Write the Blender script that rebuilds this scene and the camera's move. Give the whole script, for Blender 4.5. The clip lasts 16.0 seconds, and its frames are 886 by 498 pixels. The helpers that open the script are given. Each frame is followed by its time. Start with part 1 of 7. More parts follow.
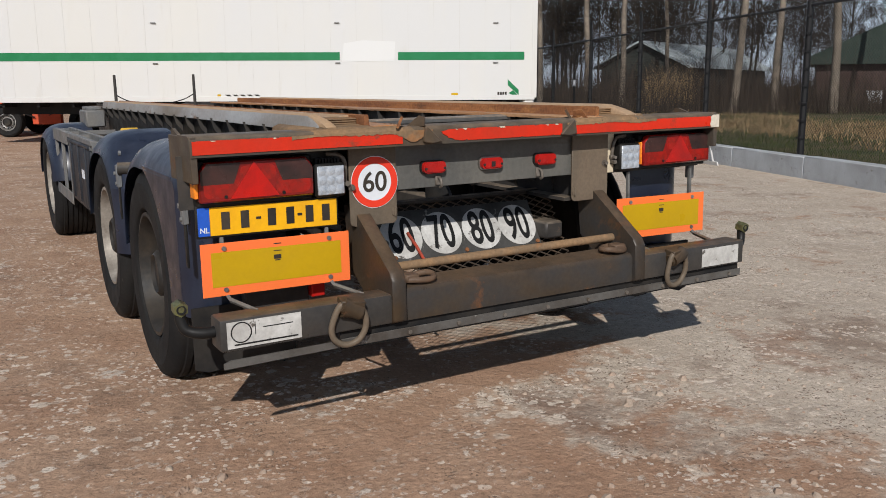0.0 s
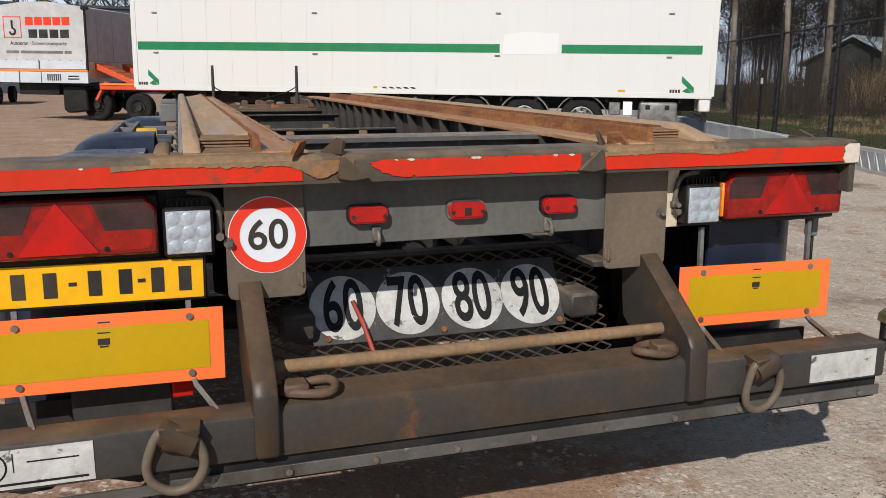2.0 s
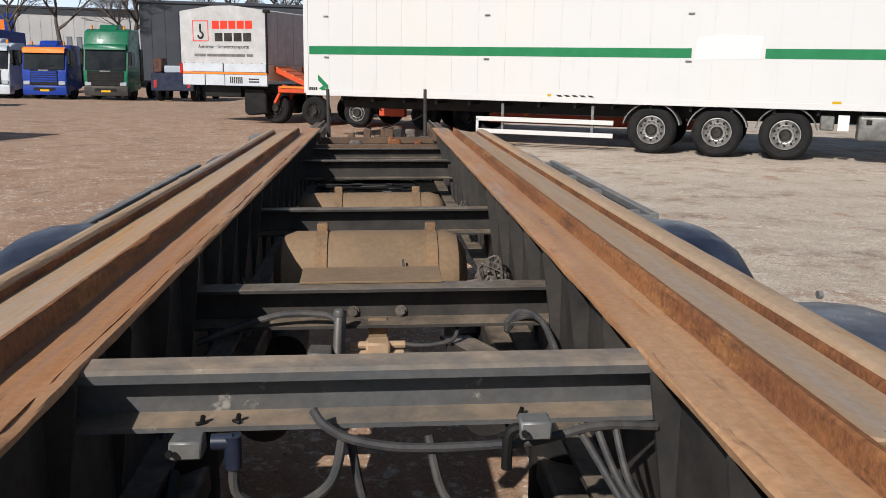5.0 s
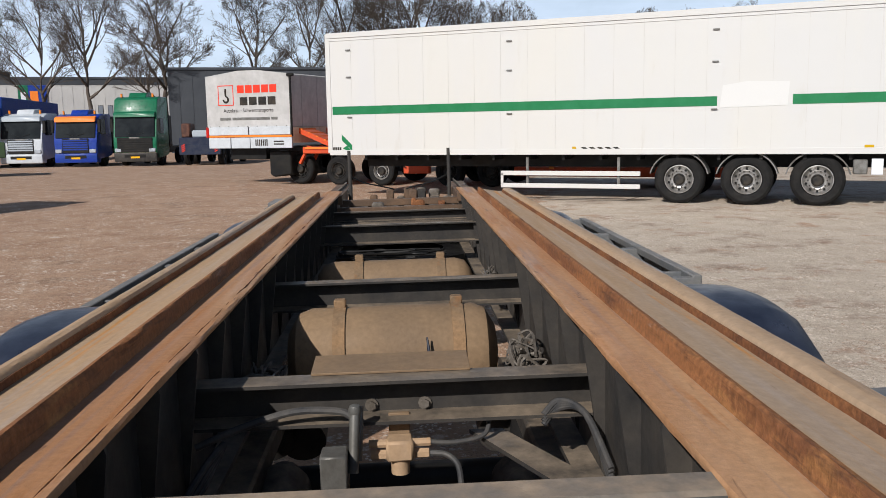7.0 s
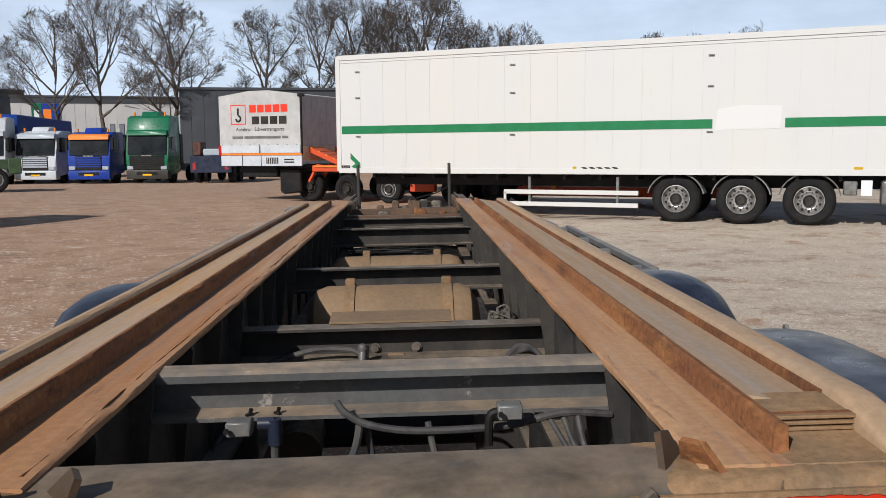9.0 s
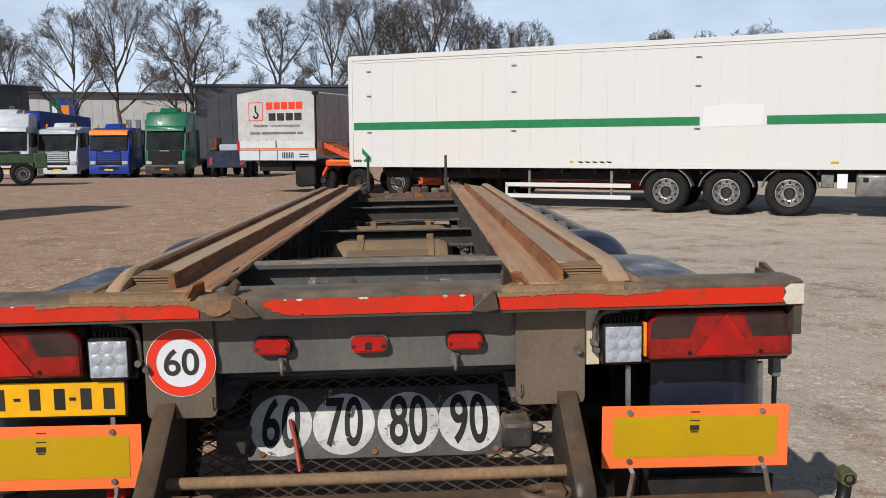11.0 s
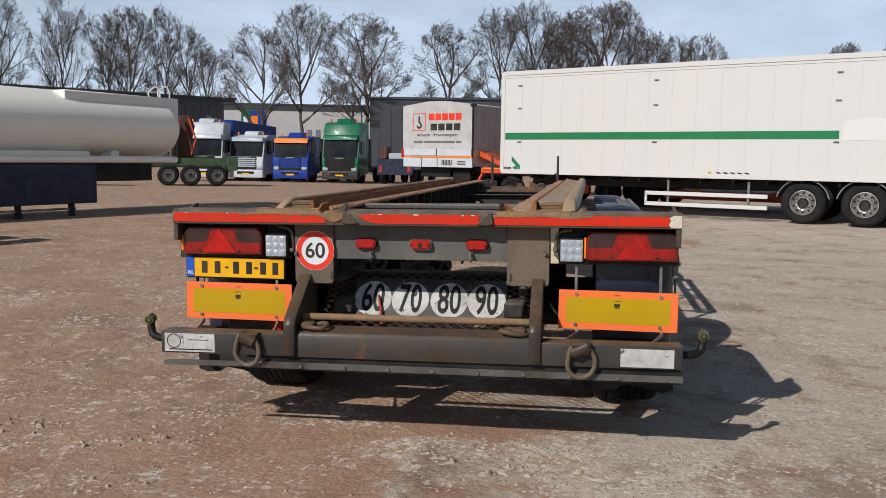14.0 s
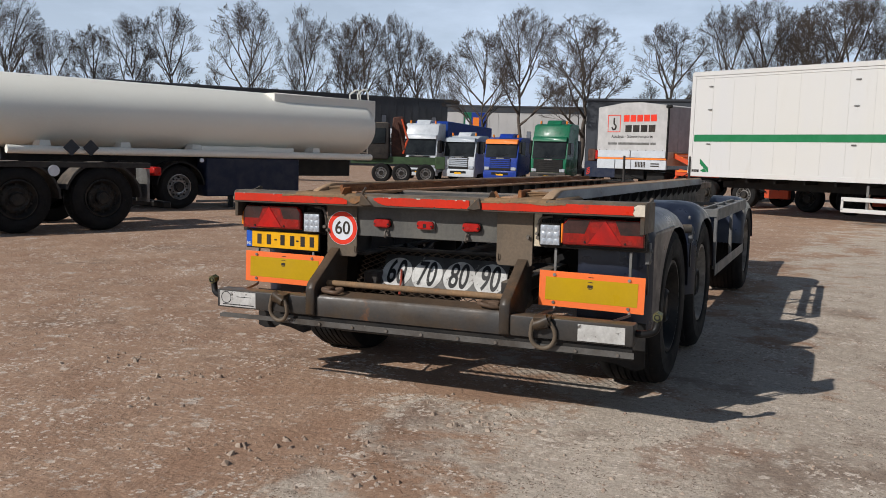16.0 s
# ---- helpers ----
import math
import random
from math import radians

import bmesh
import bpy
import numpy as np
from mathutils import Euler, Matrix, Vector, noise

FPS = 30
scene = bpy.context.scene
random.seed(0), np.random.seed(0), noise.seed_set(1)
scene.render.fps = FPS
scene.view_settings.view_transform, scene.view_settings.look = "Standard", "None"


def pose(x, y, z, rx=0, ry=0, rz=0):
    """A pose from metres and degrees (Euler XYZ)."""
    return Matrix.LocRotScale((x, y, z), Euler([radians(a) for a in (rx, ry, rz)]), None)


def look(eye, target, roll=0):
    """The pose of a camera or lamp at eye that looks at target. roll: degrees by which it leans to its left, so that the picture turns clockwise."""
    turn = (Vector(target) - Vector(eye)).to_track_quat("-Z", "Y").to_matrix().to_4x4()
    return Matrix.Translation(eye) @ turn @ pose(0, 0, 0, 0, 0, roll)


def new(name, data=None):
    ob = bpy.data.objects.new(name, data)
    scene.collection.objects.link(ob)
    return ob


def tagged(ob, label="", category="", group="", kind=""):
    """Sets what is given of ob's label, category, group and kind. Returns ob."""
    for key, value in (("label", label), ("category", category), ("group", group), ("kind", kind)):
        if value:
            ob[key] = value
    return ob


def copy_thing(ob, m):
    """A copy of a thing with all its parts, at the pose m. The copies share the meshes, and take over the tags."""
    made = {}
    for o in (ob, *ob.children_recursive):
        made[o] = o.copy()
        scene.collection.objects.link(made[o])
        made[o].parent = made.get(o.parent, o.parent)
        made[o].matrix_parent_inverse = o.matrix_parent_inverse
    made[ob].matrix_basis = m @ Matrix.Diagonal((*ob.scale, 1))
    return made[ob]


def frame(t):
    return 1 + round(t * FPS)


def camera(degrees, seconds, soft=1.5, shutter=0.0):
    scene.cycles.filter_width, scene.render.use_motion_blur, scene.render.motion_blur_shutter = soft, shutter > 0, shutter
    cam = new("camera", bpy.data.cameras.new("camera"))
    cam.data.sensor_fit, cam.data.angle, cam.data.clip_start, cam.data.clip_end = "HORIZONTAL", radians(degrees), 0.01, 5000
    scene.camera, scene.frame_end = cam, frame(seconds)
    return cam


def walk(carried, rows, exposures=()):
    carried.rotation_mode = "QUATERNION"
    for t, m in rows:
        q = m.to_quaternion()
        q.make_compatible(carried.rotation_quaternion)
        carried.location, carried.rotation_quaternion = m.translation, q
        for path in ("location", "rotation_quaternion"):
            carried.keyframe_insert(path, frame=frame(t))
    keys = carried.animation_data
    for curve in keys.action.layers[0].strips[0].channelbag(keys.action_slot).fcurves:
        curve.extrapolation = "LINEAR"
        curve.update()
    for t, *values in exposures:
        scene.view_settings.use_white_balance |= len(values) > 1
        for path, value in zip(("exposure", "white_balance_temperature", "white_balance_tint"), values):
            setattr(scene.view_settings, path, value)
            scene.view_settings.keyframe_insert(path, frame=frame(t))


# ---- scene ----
cam = camera(54.7, 16.0, 0.9)
PATH = [
    (0, (-1.925, -3.064, 1.296), (-0.958, -1.353, 0.927), -0.3),
    (0.5, (-1.61, -2.866, 1.314), (-0.677, -1.137, 0.943), 0.2),
    (1, (-1.275, -2.712, 1.309), (-0.526, -0.896, 0.933), 0.2),
    (1.5, (-0.989, -2.52, 1.315), (-0.375, -0.655, 0.933), 0.5),
    (2, (-0.741, -2.274, 1.339), (-0.165, -0.398, 0.952), 0.8),
    (2.5, (-0.449, -2.066, 1.359), (-0.071, -0.139, 0.974), 1.5),
    (3, (-0.256, -1.81, 1.393), (0.021, 0.133, 1.007), 2.0),
    (3.5, (-0.111, -1.534, 1.446), (0.156, 0.411, 1.067), 1.8),
    (4, (0.026, -1.291, 1.494), (0.242, 0.665, 1.133), 1.7),
    (4.5, (0.041, -0.991, 1.537), (0.211, 0.966, 1.162), 1.8),
    (5, (0.014, -0.782, 1.607), (0.165, 1.171, 1.202), 1.0),
    (7.5, (0.04, -0.536, 1.629), (0.124, 1.446, 1.37), -1.0),
    (8, (0.02, -0.693, 1.624), (0.097, 1.289, 1.369), -0.7),
    (8.5, (-0.003, -0.905, 1.616), (0.072, 1.079, 1.371), -0.6),
    (9, (0.064, -1.164, 1.585), (0.137, 0.821, 1.353), -0.4),
    (11.3, (0.204, -2.703, 1.554), (0.237, -0.718, 1.313), -0.3),
    (11.5, (0.241, -2.825, 1.538), (0.261, -0.839, 1.3), -0.3),
    (12, (0.325, -3.13, 1.516), (0.322, -1.144, 1.281), 0.5),
    (12.5, (0.366, -3.442, 1.486), (0.32, -1.457, 1.248), 0.4),
    (13, (0.478, -3.727, 1.465), (0.314, -1.747, 1.239), 0.1),
    (13.5, (0.661, -3.976, 1.445), (0.403, -2.004, 1.237), 0.7),
    (14, (0.831, -4.211, 1.417), (0.494, -2.251, 1.206), 0.8),
    (14.5, (1.107, -4.341, 1.4), (0.613, -2.414, 1.192), 0.5),
    (15, (1.432, -4.41, 1.386), (0.846, -2.509, 1.181), 1.0),
    (15.5, (1.763, -4.489, 1.386), (1.084, -2.62, 1.17), 1.2),
    (16, (2.121, -4.431, 1.387), (1.292, -2.624, 1.17), 1.6),
]
walk(cam, [(t, look(eye, target, roll)) for t, eye, target, roll in PATH],
     [(0, -0.06), (2, 0.02), (4, 0.10), (5, 0.16), (7.5, 0.04), (9, 0.0), (11.5, -0.06), (13, -0.12), (16, -0.15)])

# ---- light ----
TO_SUN = Vector((-0.50, -0.80, 0.63)).normalized()
world = bpy.data.worlds.new("sky")
scene.world = world
world.use_nodes = True
wn, wl = world.node_tree.nodes, world.node_tree.links
sky = wn.new("ShaderNodeTexSky")
sky.sky_type, sky.sun_disc = "NISHITA", False
sky.sun_elevation = math.asin(TO_SUN.z)
sky.sun_rotation = math.atan2(TO_SUN.x, TO_SUN.y)
sky.air_density, sky.dust_density, sky.ozone_density = 1.0, 0.5, 1.2
# thin veil of high cloud
tc, mp, cn, cr, mx = (wn.new("ShaderNode" + k) for k in ("TexCoord", "Mapping", "TexNoise", "ValToRGB", "MixRGB"))
mp.inputs["Scale"].default_value = (1.0, 1.0, 3.2)
cn.inputs["Scale"].default_value, cn.inputs["Detail"].default_value, cn.inputs["Roughness"].default_value = 2.2, 7.0, 0.62
cr.color_ramp.elements[0].position, cr.color_ramp.elements[1].position = 0.45, 0.85
cr.color_ramp.elements[1].color = (0.55, 0.55, 0.55, 1)
mx.inputs[2].default_value = (15.4, 18.2, 22.7, 1)
wl.new(tc.outputs["Generated"], mp.inputs["Vector"])
wl.new(mp.outputs["Vector"], cn.inputs["Vector"])
wl.new(cn.outputs["Fac"], cr.inputs["Fac"])
hz, sx, ad = wn.new("ShaderNodeValToRGB"), wn.new("ShaderNodeSeparateXYZ"), wn.new("ShaderNodeMath")
hz.color_ramp.elements[0].position, hz.color_ramp.elements[0].color = 0.0, (0.74, 0.74, 0.74, 1)
hz.color_ramp.elements[1].position, hz.color_ramp.elements[1].color = 0.50, (0, 0, 0, 1)
ad.operation, ad.use_clamp = "ADD", True
wl.new(tc.outputs["Generated"], sx.inputs["Vector"])
wl.new(sx.outputs["Z"], hz.inputs["Fac"])
wl.new(hz.outputs["Color"], ad.inputs[0])
high, thin_out = wn.new("ShaderNodeValToRGB"), wn.new("ShaderNodeMath")  # the veil thins out overhead
high.color_ramp.elements[0].position, high.color_ramp.elements[0].color = 0.30, (1, 1, 1, 1)
high.color_ramp.elements[1].position, high.color_ramp.elements[1].color = 0.60, (0.02, 0.02, 0.02, 1)
thin_out.operation = "MULTIPLY"
wl.new(sx.outputs["Z"], high.inputs["Fac"])
wl.new(cr.outputs["Color"], thin_out.inputs[0])
wl.new(high.outputs["Color"], thin_out.inputs[1])
wl.new(thin_out.outputs[0], ad.inputs[1])
wl.new(ad.outputs[0], mx.inputs[0])
wl.new(sky.outputs["Color"], mx.inputs[1])
wl.new(mx.outputs["Color"], wn["Background"].inputs["Color"])
wn["Background"].inputs["Strength"].default_value = 0.053

sun = new("sun", bpy.data.lights.new("sun", "SUN"))
sun.data.energy, sun.data.angle, sun.data.color = 4.6, radians(0.55), (1.0, 0.96, 0.915)
sun.matrix_world = look(TO_SUN * 60, (0, 0, 0))


# ---- materials ----
def ramp(nt, src, stops):
    r = nt.nodes.new("ShaderNodeValToRGB")
    while len(r.color_ramp.elements) < len(stops):
        r.color_ramp.elements.new(0.5)
    for e, (p, c) in zip(r.color_ramp.elements, stops):
        e.position, e.color = p, (*c, 1) if len(c) == 3 else c
    nt.links.new(src, r.inputs["Fac"])
    return r.outputs["Color"]


def noise_of(nt, vec, scale, detail=5.0, rough=0.6, dist=0.0):
    n = nt.nodes.new("ShaderNodeTexNoise")
    n.inputs["Scale"].default_value, n.inputs["Detail"].default_value = scale, detail
    n.inputs["Roughness"].default_value, n.inputs["Distortion"].default_value = rough, dist
    nt.links.new(vec, n.inputs["Vector"])
    return n.outputs["Fac"]


def blend(nt, fac, a, b, mode="MIX"):
    m = nt.nodes.new("ShaderNodeMixRGB")
    m.blend_type = mode
    for sock, v in zip(m.inputs, (fac, a, b)):
        if isinstance(v, (int, float)):
            sock.default_value = v
        elif isinstance(v, tuple):
            sock.default_value = (*v, 1)
        else:
            nt.links.new(v, sock)
    return m.outputs["Color"]


GREY = lambda v: (v, v, v)


def surface(name, base, rough=0.6, metal=0.0, tone=None, tone_scale=3.0, tone_at=(0.4, 0.65), spots=None, spot_scale=14.0, spot_at=(0.62, 0.7),
            dust=None, dust_amount=0.5, stretch=(1, 1, 1), bump=0.15, bump_scale=60.0, grain=0.12, rough_var=0.15, coat=0.0, spec=0.2, emit=None, streaks=()):
    """A weathered surface: base colour, a second tone in large patches, spots of wear, dust (on the mudguard plastic a
    painted sky sheen) on faces that look up, fine grain and relief.
    """
    m = bpy.data.materials.new(name)
    m.use_nodes = True
    nt = m.node_tree
    p = nt.nodes["Principled BSDF"]
    co = nt.nodes.new("ShaderNodeTexCoord").outputs["Object"]
    mp = nt.nodes.new("ShaderNodeMapping")
    mp.inputs["Scale"].default_value = stretch
    nt.links.new(co, mp.inputs["Vector"])
    vec = mp.outputs["Vector"]
    fine = noise_of(nt, co, bump_scale, 4.0, 0.65)
    col = base
    if tone:
        f = ramp(nt, noise_of(nt, vec, tone_scale, 6.0, 0.62, 0.4), [(tone_at[0], GREY(0)), (tone_at[1], GREY(1))])
        col = blend(nt, f, col, tone)
    if spots:
        f = ramp(nt, noise_of(nt, vec, spot_scale, 8.0, 0.7, 0.3), [(spot_at[0], GREY(0)), (spot_at[1], GREY(1))])
        col = blend(nt, f, col, spots)
    for colour, scale, pull, lo, hi, most in streaks:  # long stains with their own grain direction
        m2 = nt.nodes.new("ShaderNodeMapping")
        m2.inputs["Scale"].default_value = pull
        nt.links.new(co, m2.inputs["Vector"])
        col = blend(nt, ramp(nt, noise_of(nt, m2.outputs["Vector"], scale, 7.0, 0.66, 0.5), [(lo, GREY(0)), (hi, GREY(most))]), col, colour)
    if dust:
        g = nt.nodes.new("ShaderNodeNewGeometry")
        s = nt.nodes.new("ShaderNodeSeparateXYZ")
        nt.links.new(g.outputs["Normal"], s.inputs["Vector"])
        up = ramp(nt, s.outputs["Z"], [(0.3, GREY(0.12)), (0.95, GREY(1))])
        f = ramp(nt, noise_of(nt, vec, 9.0, 6.0, 0.65), [(0.25, GREY(0)), (0.7, GREY(dust_amount))])
        col = blend(nt, blend(nt, 1.0, up, f, "MULTIPLY"), col, dust)
    g = ramp(nt, fine, [(0.3, GREY(1 - grain)), (0.7, GREY(1 + grain))])
    col = blend(nt, 1.0, col, g, "MULTIPLY")
    nt.links.new(col, p.inputs["Base Color"])
    rr = ramp(nt, noise_of(nt, vec, 7.0, 5.0, 0.6), [(0.3, GREY(max(0.02, rough - rough_var))), (0.7, GREY(min(1, rough + rough_var)))])
    nt.links.new(rr, p.inputs["Roughness"])
    p.inputs["Metallic"].default_value, p.inputs["Coat Weight"].default_value = metal, coat
    if spec is not None:
        p.inputs["Specular IOR Level"].default_value = spec
    if emit:
        p.inputs["Emission Color"].default_value, p.inputs["Emission Strength"].default_value = (*emit[0], 1), emit[1]
    if bump:
        b = nt.nodes.new("ShaderNodeBump")
        b.inputs["Strength"].default_value, b.inputs["Distance"].default_value = bump, 0.004
        nt.links.new(fine, b.inputs["Height"])
        nt.links.new(b.outputs["Normal"], p.inputs["Normal"])
    return m


DUST = (0.30, 0.235, 0.17)
M = dict(
    frame=surface("dusty_dark_frame_paint", (0.020, 0.021, 0.023), 0.55, tone=(0.036, 0.034, 0.032), spots=(0.11, 0.07, 0.045), spot_at=(0.66, 0.74), dust=DUST, dust_amount=0.8),
    beam=surface("worn_rear_beam_paint", (0.040, 0.040, 0.038), 0.5, tone=(0.07, 0.05, 0.032), tone_scale=2.6, spots=(0.10, 0.045, 0.02), spot_scale=6, spot_at=(0.55, 0.66), dust=(0.23, 0.175, 0.125), dust_amount=0.85),
    bumper=surface("grey_bumper_paint", (0.027, 0.029, 0.031), 0.42, tone=(0.046, 0.032, 0.020), tone_scale=2.6, tone_at=(0.34, 0.56), spots=(0.11, 0.048, 0.02), spot_scale=5, spot_at=(0.57, 0.66), dust=(0.12, 0.08, 0.05), dust_amount=0.9),
    panel=surface("dusty_grey_panel", (0.116, 0.111, 0.098), 0.5, tone=(0.08, 0.08, 0.076), tone_scale=2.4, stretch=(1.1, 1, 0.7), spots=(0.085, 0.063, 0.045), spot_scale=6, spot_at=(0.58, 0.75), bump=0.04),
    flap=surface("brown_grey_steel_flap", (0.145, 0.110, 0.078), 0.5, tone=(0.092, 0.076, 0.057), tone_scale=2.2, stretch=(1.2, 1, 0.6), bump=0.04, spots=(0.10, 0.068, 0.046), spot_scale=6, spot_at=(0.58, 0.75)),
    rust=surface("brown_rusty_guide_steel", (0.36, 0.18, 0.085), 0.55, tone=(0.43, 0.26, 0.145), tone_scale=1.5, stretch=(4.5, 0.3, 1), grain=0.15, bump=0.25,
                 streaks=(((0.23, 0.165, 0.15), 1.6, (9, 0.35, 1), 0.54, 0.68, 0.8), ((0.34, 0.135, 0.042), 2.4, (11, 0.5, 1), 0.56, 0.66, 0.7), ((0.10, 0.05, 0.032), 7.0, (4, 0.7, 1), 0.63, 0.70, 0.75))),
    rust_plate=surface("dusty_rail_floor_plate", (0.39, 0.255, 0.148), 0.6, tone=(0.35, 0.255, 0.175), tone_scale=1.2, stretch=(4.5, 0.3, 1), bump=0.2,
                       streaks=(((0.33, 0.28, 0.25), 1.5, (9, 0.3, 1), 0.54, 0.70, 0.6), ((0.47, 0.21, 0.045), 1.9, (13, 0.28, 1), 0.585, 0.66, 0.85), ((0.20, 0.12, 0.07), 6.0, (6, 0.6, 1), 0.60, 0.70, 0.6))),
    top_bar=surface("scuffed_grey_blue_steel", (0.085, 0.09, 0.093), 0.45, tone=(0.055, 0.06, 0.065), tone_scale=4, spots=(0.26, 0.25, 0.23), spot_scale=9, spot_at=(0.62, 0.67), dust=(0.30, 0.225, 0.155), dust_amount=0.95),
    mud=surface("dried_brown_mud", (0.235, 0.145, 0.078), 0.85, tone=(0.165, 0.115, 0.072), tone_scale=5, tone_at=(0.42, 0.6), spots=(0.25, 0.115, 0.045), spot_scale=5, spot_at=(0.57, 0.7), grain=0.2, bump=0.5, bump_scale=70),
    crane_steel=surface("brown_fitting_steel", (0.09, 0.06, 0.042), 0.6, tone=(0.13, 0.08, 0.05), tone_scale=6),
    disc_plate=surface("worn_dark_sign_plate", (0.075, 0.073, 0.069), 0.45, 0.2, tone=(0.045, 0.043, 0.04), tone_scale=6, spots=(0.24, 0.23, 0.21), spot_scale=16, spot_at=(0.62, 0.68)),
    nut=surface("yellow_passivated_nut", (0.17, 0.17, 0.075), 0.4, 0.4, tone=(0.09, 0.09, 0.05), tone_scale=20),
    bar=surface("dark_grey_bar_paint", (0.030, 0.031, 0.032), 0.42, tone=(0.046, 0.041, 0.036), tone_scale=3, spots=(0.08, 0.045, 0.026), spot_scale=6, spot_at=(0.62, 0.72), dust=(0.15, 0.105, 0.07), dust_amount=0.85),
    guard=surface("dusty_blue_grey_guard", (0.115, 0.122, 0.13), 0.5, tone=(0.15, 0.145, 0.135), tone_scale=4, dust=(0.22, 0.20, 0.18), dust_amount=0.7),
    mesh=surface("dusty_expanded_steel", (0.055, 0.045, 0.037), 0.55, tone=(0.085, 0.06, 0.042), tone_scale=4),
    seam=surface("grey_panel_seam", (0.47, 0.46, 0.44), 0.5, tone=(0.54, 0.53, 0.51), tone_scale=2),
    rust_dark=surface("dark_flaking_rust", (0.13, 0.055, 0.028), 0.85, tone=(0.24, 0.10, 0.04), tone_scale=6, spots=(0.06, 0.03, 0.02), grain=0.35, bump=0.7, bump_scale=90),
    rust_edge=surface("rust_scale_on_edges", (0.25, 0.105, 0.042), 0.8, tone=(0.16, 0.065, 0.03), tone_scale=3, tone_at=(0.42, 0.6), stretch=(2.5, 0.5, 2.5), spots=(0.32, 0.15, 0.055), spot_scale=6, spot_at=(0.54, 0.68), grain=0.3, bump=0.8,
                      streaks=(((0.075, 0.038, 0.024), 9.0, (6, 0.6, 6), 0.55, 0.66, 0.6), ((0.30, 0.26, 0.23), 5.0, (5, 0.6, 5), 0.64, 0.70, 0.7))),
    rail_side=surface("bright_worn_rail_side", (0.33, 0.335, 0.34), 0.55, 0.0, tone=(0.19, 0.165, 0.14), tone_scale=2, stretch=(1, 0.4, 1), spots=(0.15, 0.085, 0.05), spot_scale=5, spot_at=(0.6, 0.72)),
    tape=surface("red_reflective_tape", (0.56, 0.026, 0.009), 0.4, tone=(0.44, 0.032, 0.014), tone_scale=4, spots=(0.16, 0.05, 0.028), spot_scale=7, spot_at=(0.60, 0.70), bump=0.05, grain=0.06),
    tape_back=surface("peeled_tape_backing", (0.55, 0.49, 0.40), 0.7),
    black=surface("matt_black_plastic", (0.008, 0.008, 0.0085), 0.5, tone=(0.016, 0.015, 0.013), bump=0.1),
    rubber=surface("dusty_black_rubber", (0.010, 0.010, 0.0105), 0.75, tone=(0.026, 0.023, 0.020), tone_scale=5, bump=0.2),
    tyre=surface("worn_tyre_rubber", (0.009, 0.009, 0.0095), 0.8, tone=(0.016, 0.015, 0.014), tone_scale=4, spots=(0.045, 0.038, 0.032), bump=0.25),
    rim=surface("dirty_steel_rim", (0.022, 0.022, 0.022), 0.5, 0.3, tone=(0.05, 0.042, 0.034), tone_scale=5),
    pale_rim=surface("pale_dusty_rim", (0.30, 0.275, 0.24), 0.5, 0.2, tone=(0.14, 0.12, 0.10), tone_scale=6, spots=(0.10, 0.06, 0.04), spot_scale=9),
    alloy=surface("bright_alloy_rim", (0.36, 0.35, 0.34), 0.4, 0.6, tone=(0.2, 0.19, 0.175), tone_scale=6),
    # the blue-grey dust colour paints the sky's reflection on upward faces
    fender=surface("blue_mudguard_plastic_painted_sheen", (0.009, 0.0125, 0.025), 0.36, tone=(0.014, 0.019, 0.035), tone_scale=4, spec=0.45, dust=(0.060, 0.072, 0.105), dust_amount=0.45, spots=(0.12, 0.14, 0.18), spot_scale=20, spot_at=(0.7, 0.76), bump=0.05),
    chock=surface("worn_yellow_plastic", (0.55, 0.33, 0.03), 0.6, tone=(0.40, 0.24, 0.05), tone_scale=8, spots=(0.12, 0.09, 0.06), spot_scale=30),
    side_box=surface("dark_grey_plastic_box", (0.016, 0.019, 0.025), 0.5, tone=(0.030, 0.033, 0.040), tone_scale=4, dust=(0.10, 0.10, 0.105), dust_amount=0.4, bump=0.05),
    navy=surface("dark_navy_paint", (0.012, 0.018, 0.042), 0.45, tone=(0.03, 0.036, 0.055)),
    orange=surface("fluorescent_orange_border", (0.80, 0.165, 0.035), 0.45, tone=(0.78, 0.16, 0.045), bump=0.0, grain=0.02),
    board=surface("ochre_reflective_field", (0.46, 0.285, 0.004), 0.38, tone=(0.42, 0.26, 0.008), bump=0.0, grain=0.03),
    plate=surface("yellow_plate", (0.78, 0.40, 0.008), 0.4, tone=(0.66, 0.33, 0.012), tone_scale=8, spots=(0.2, 0.12, 0.03), spot_scale=16, spot_at=(0.7, 0.78), bump=0.0, grain=0.04),
    euro=surface("blue_plate_band", (0.02, 0.09, 0.45), 0.4, bump=0.0),
    ink=surface("black_printed_ink", (0.018, 0.017, 0.016), 0.5, tone=(0.05, 0.04, 0.03), bump=0.0),
    ink_worn=surface("worn_black_figures", (0.010, 0.010, 0.010), 0.5, tone=(0.018, 0.018, 0.018), spots=(0.42, 0.42, 0.40), spot_scale=26, spot_at=(0.68, 0.72), bump=0.0),
    white=surface("white_sign_film", (0.66, 0.69, 0.74), 0.4, tone=(0.58, 0.60, 0.63), bump=0.0, grain=0.03),
    white_worn=surface("scratched_white_film", (0.49, 0.485, 0.465), 0.45, tone=(0.36, 0.35, 0.33), tone_scale=9, spots=(0.10, 0.09, 0.08), spot_scale=20, spot_at=(0.60, 0.66), bump=0.03),
    red=surface("red_sign_film", (0.72, 0.045, 0.02), 0.42, tone=(0.62, 0.04, 0.02), bump=0.0, grain=0.03),
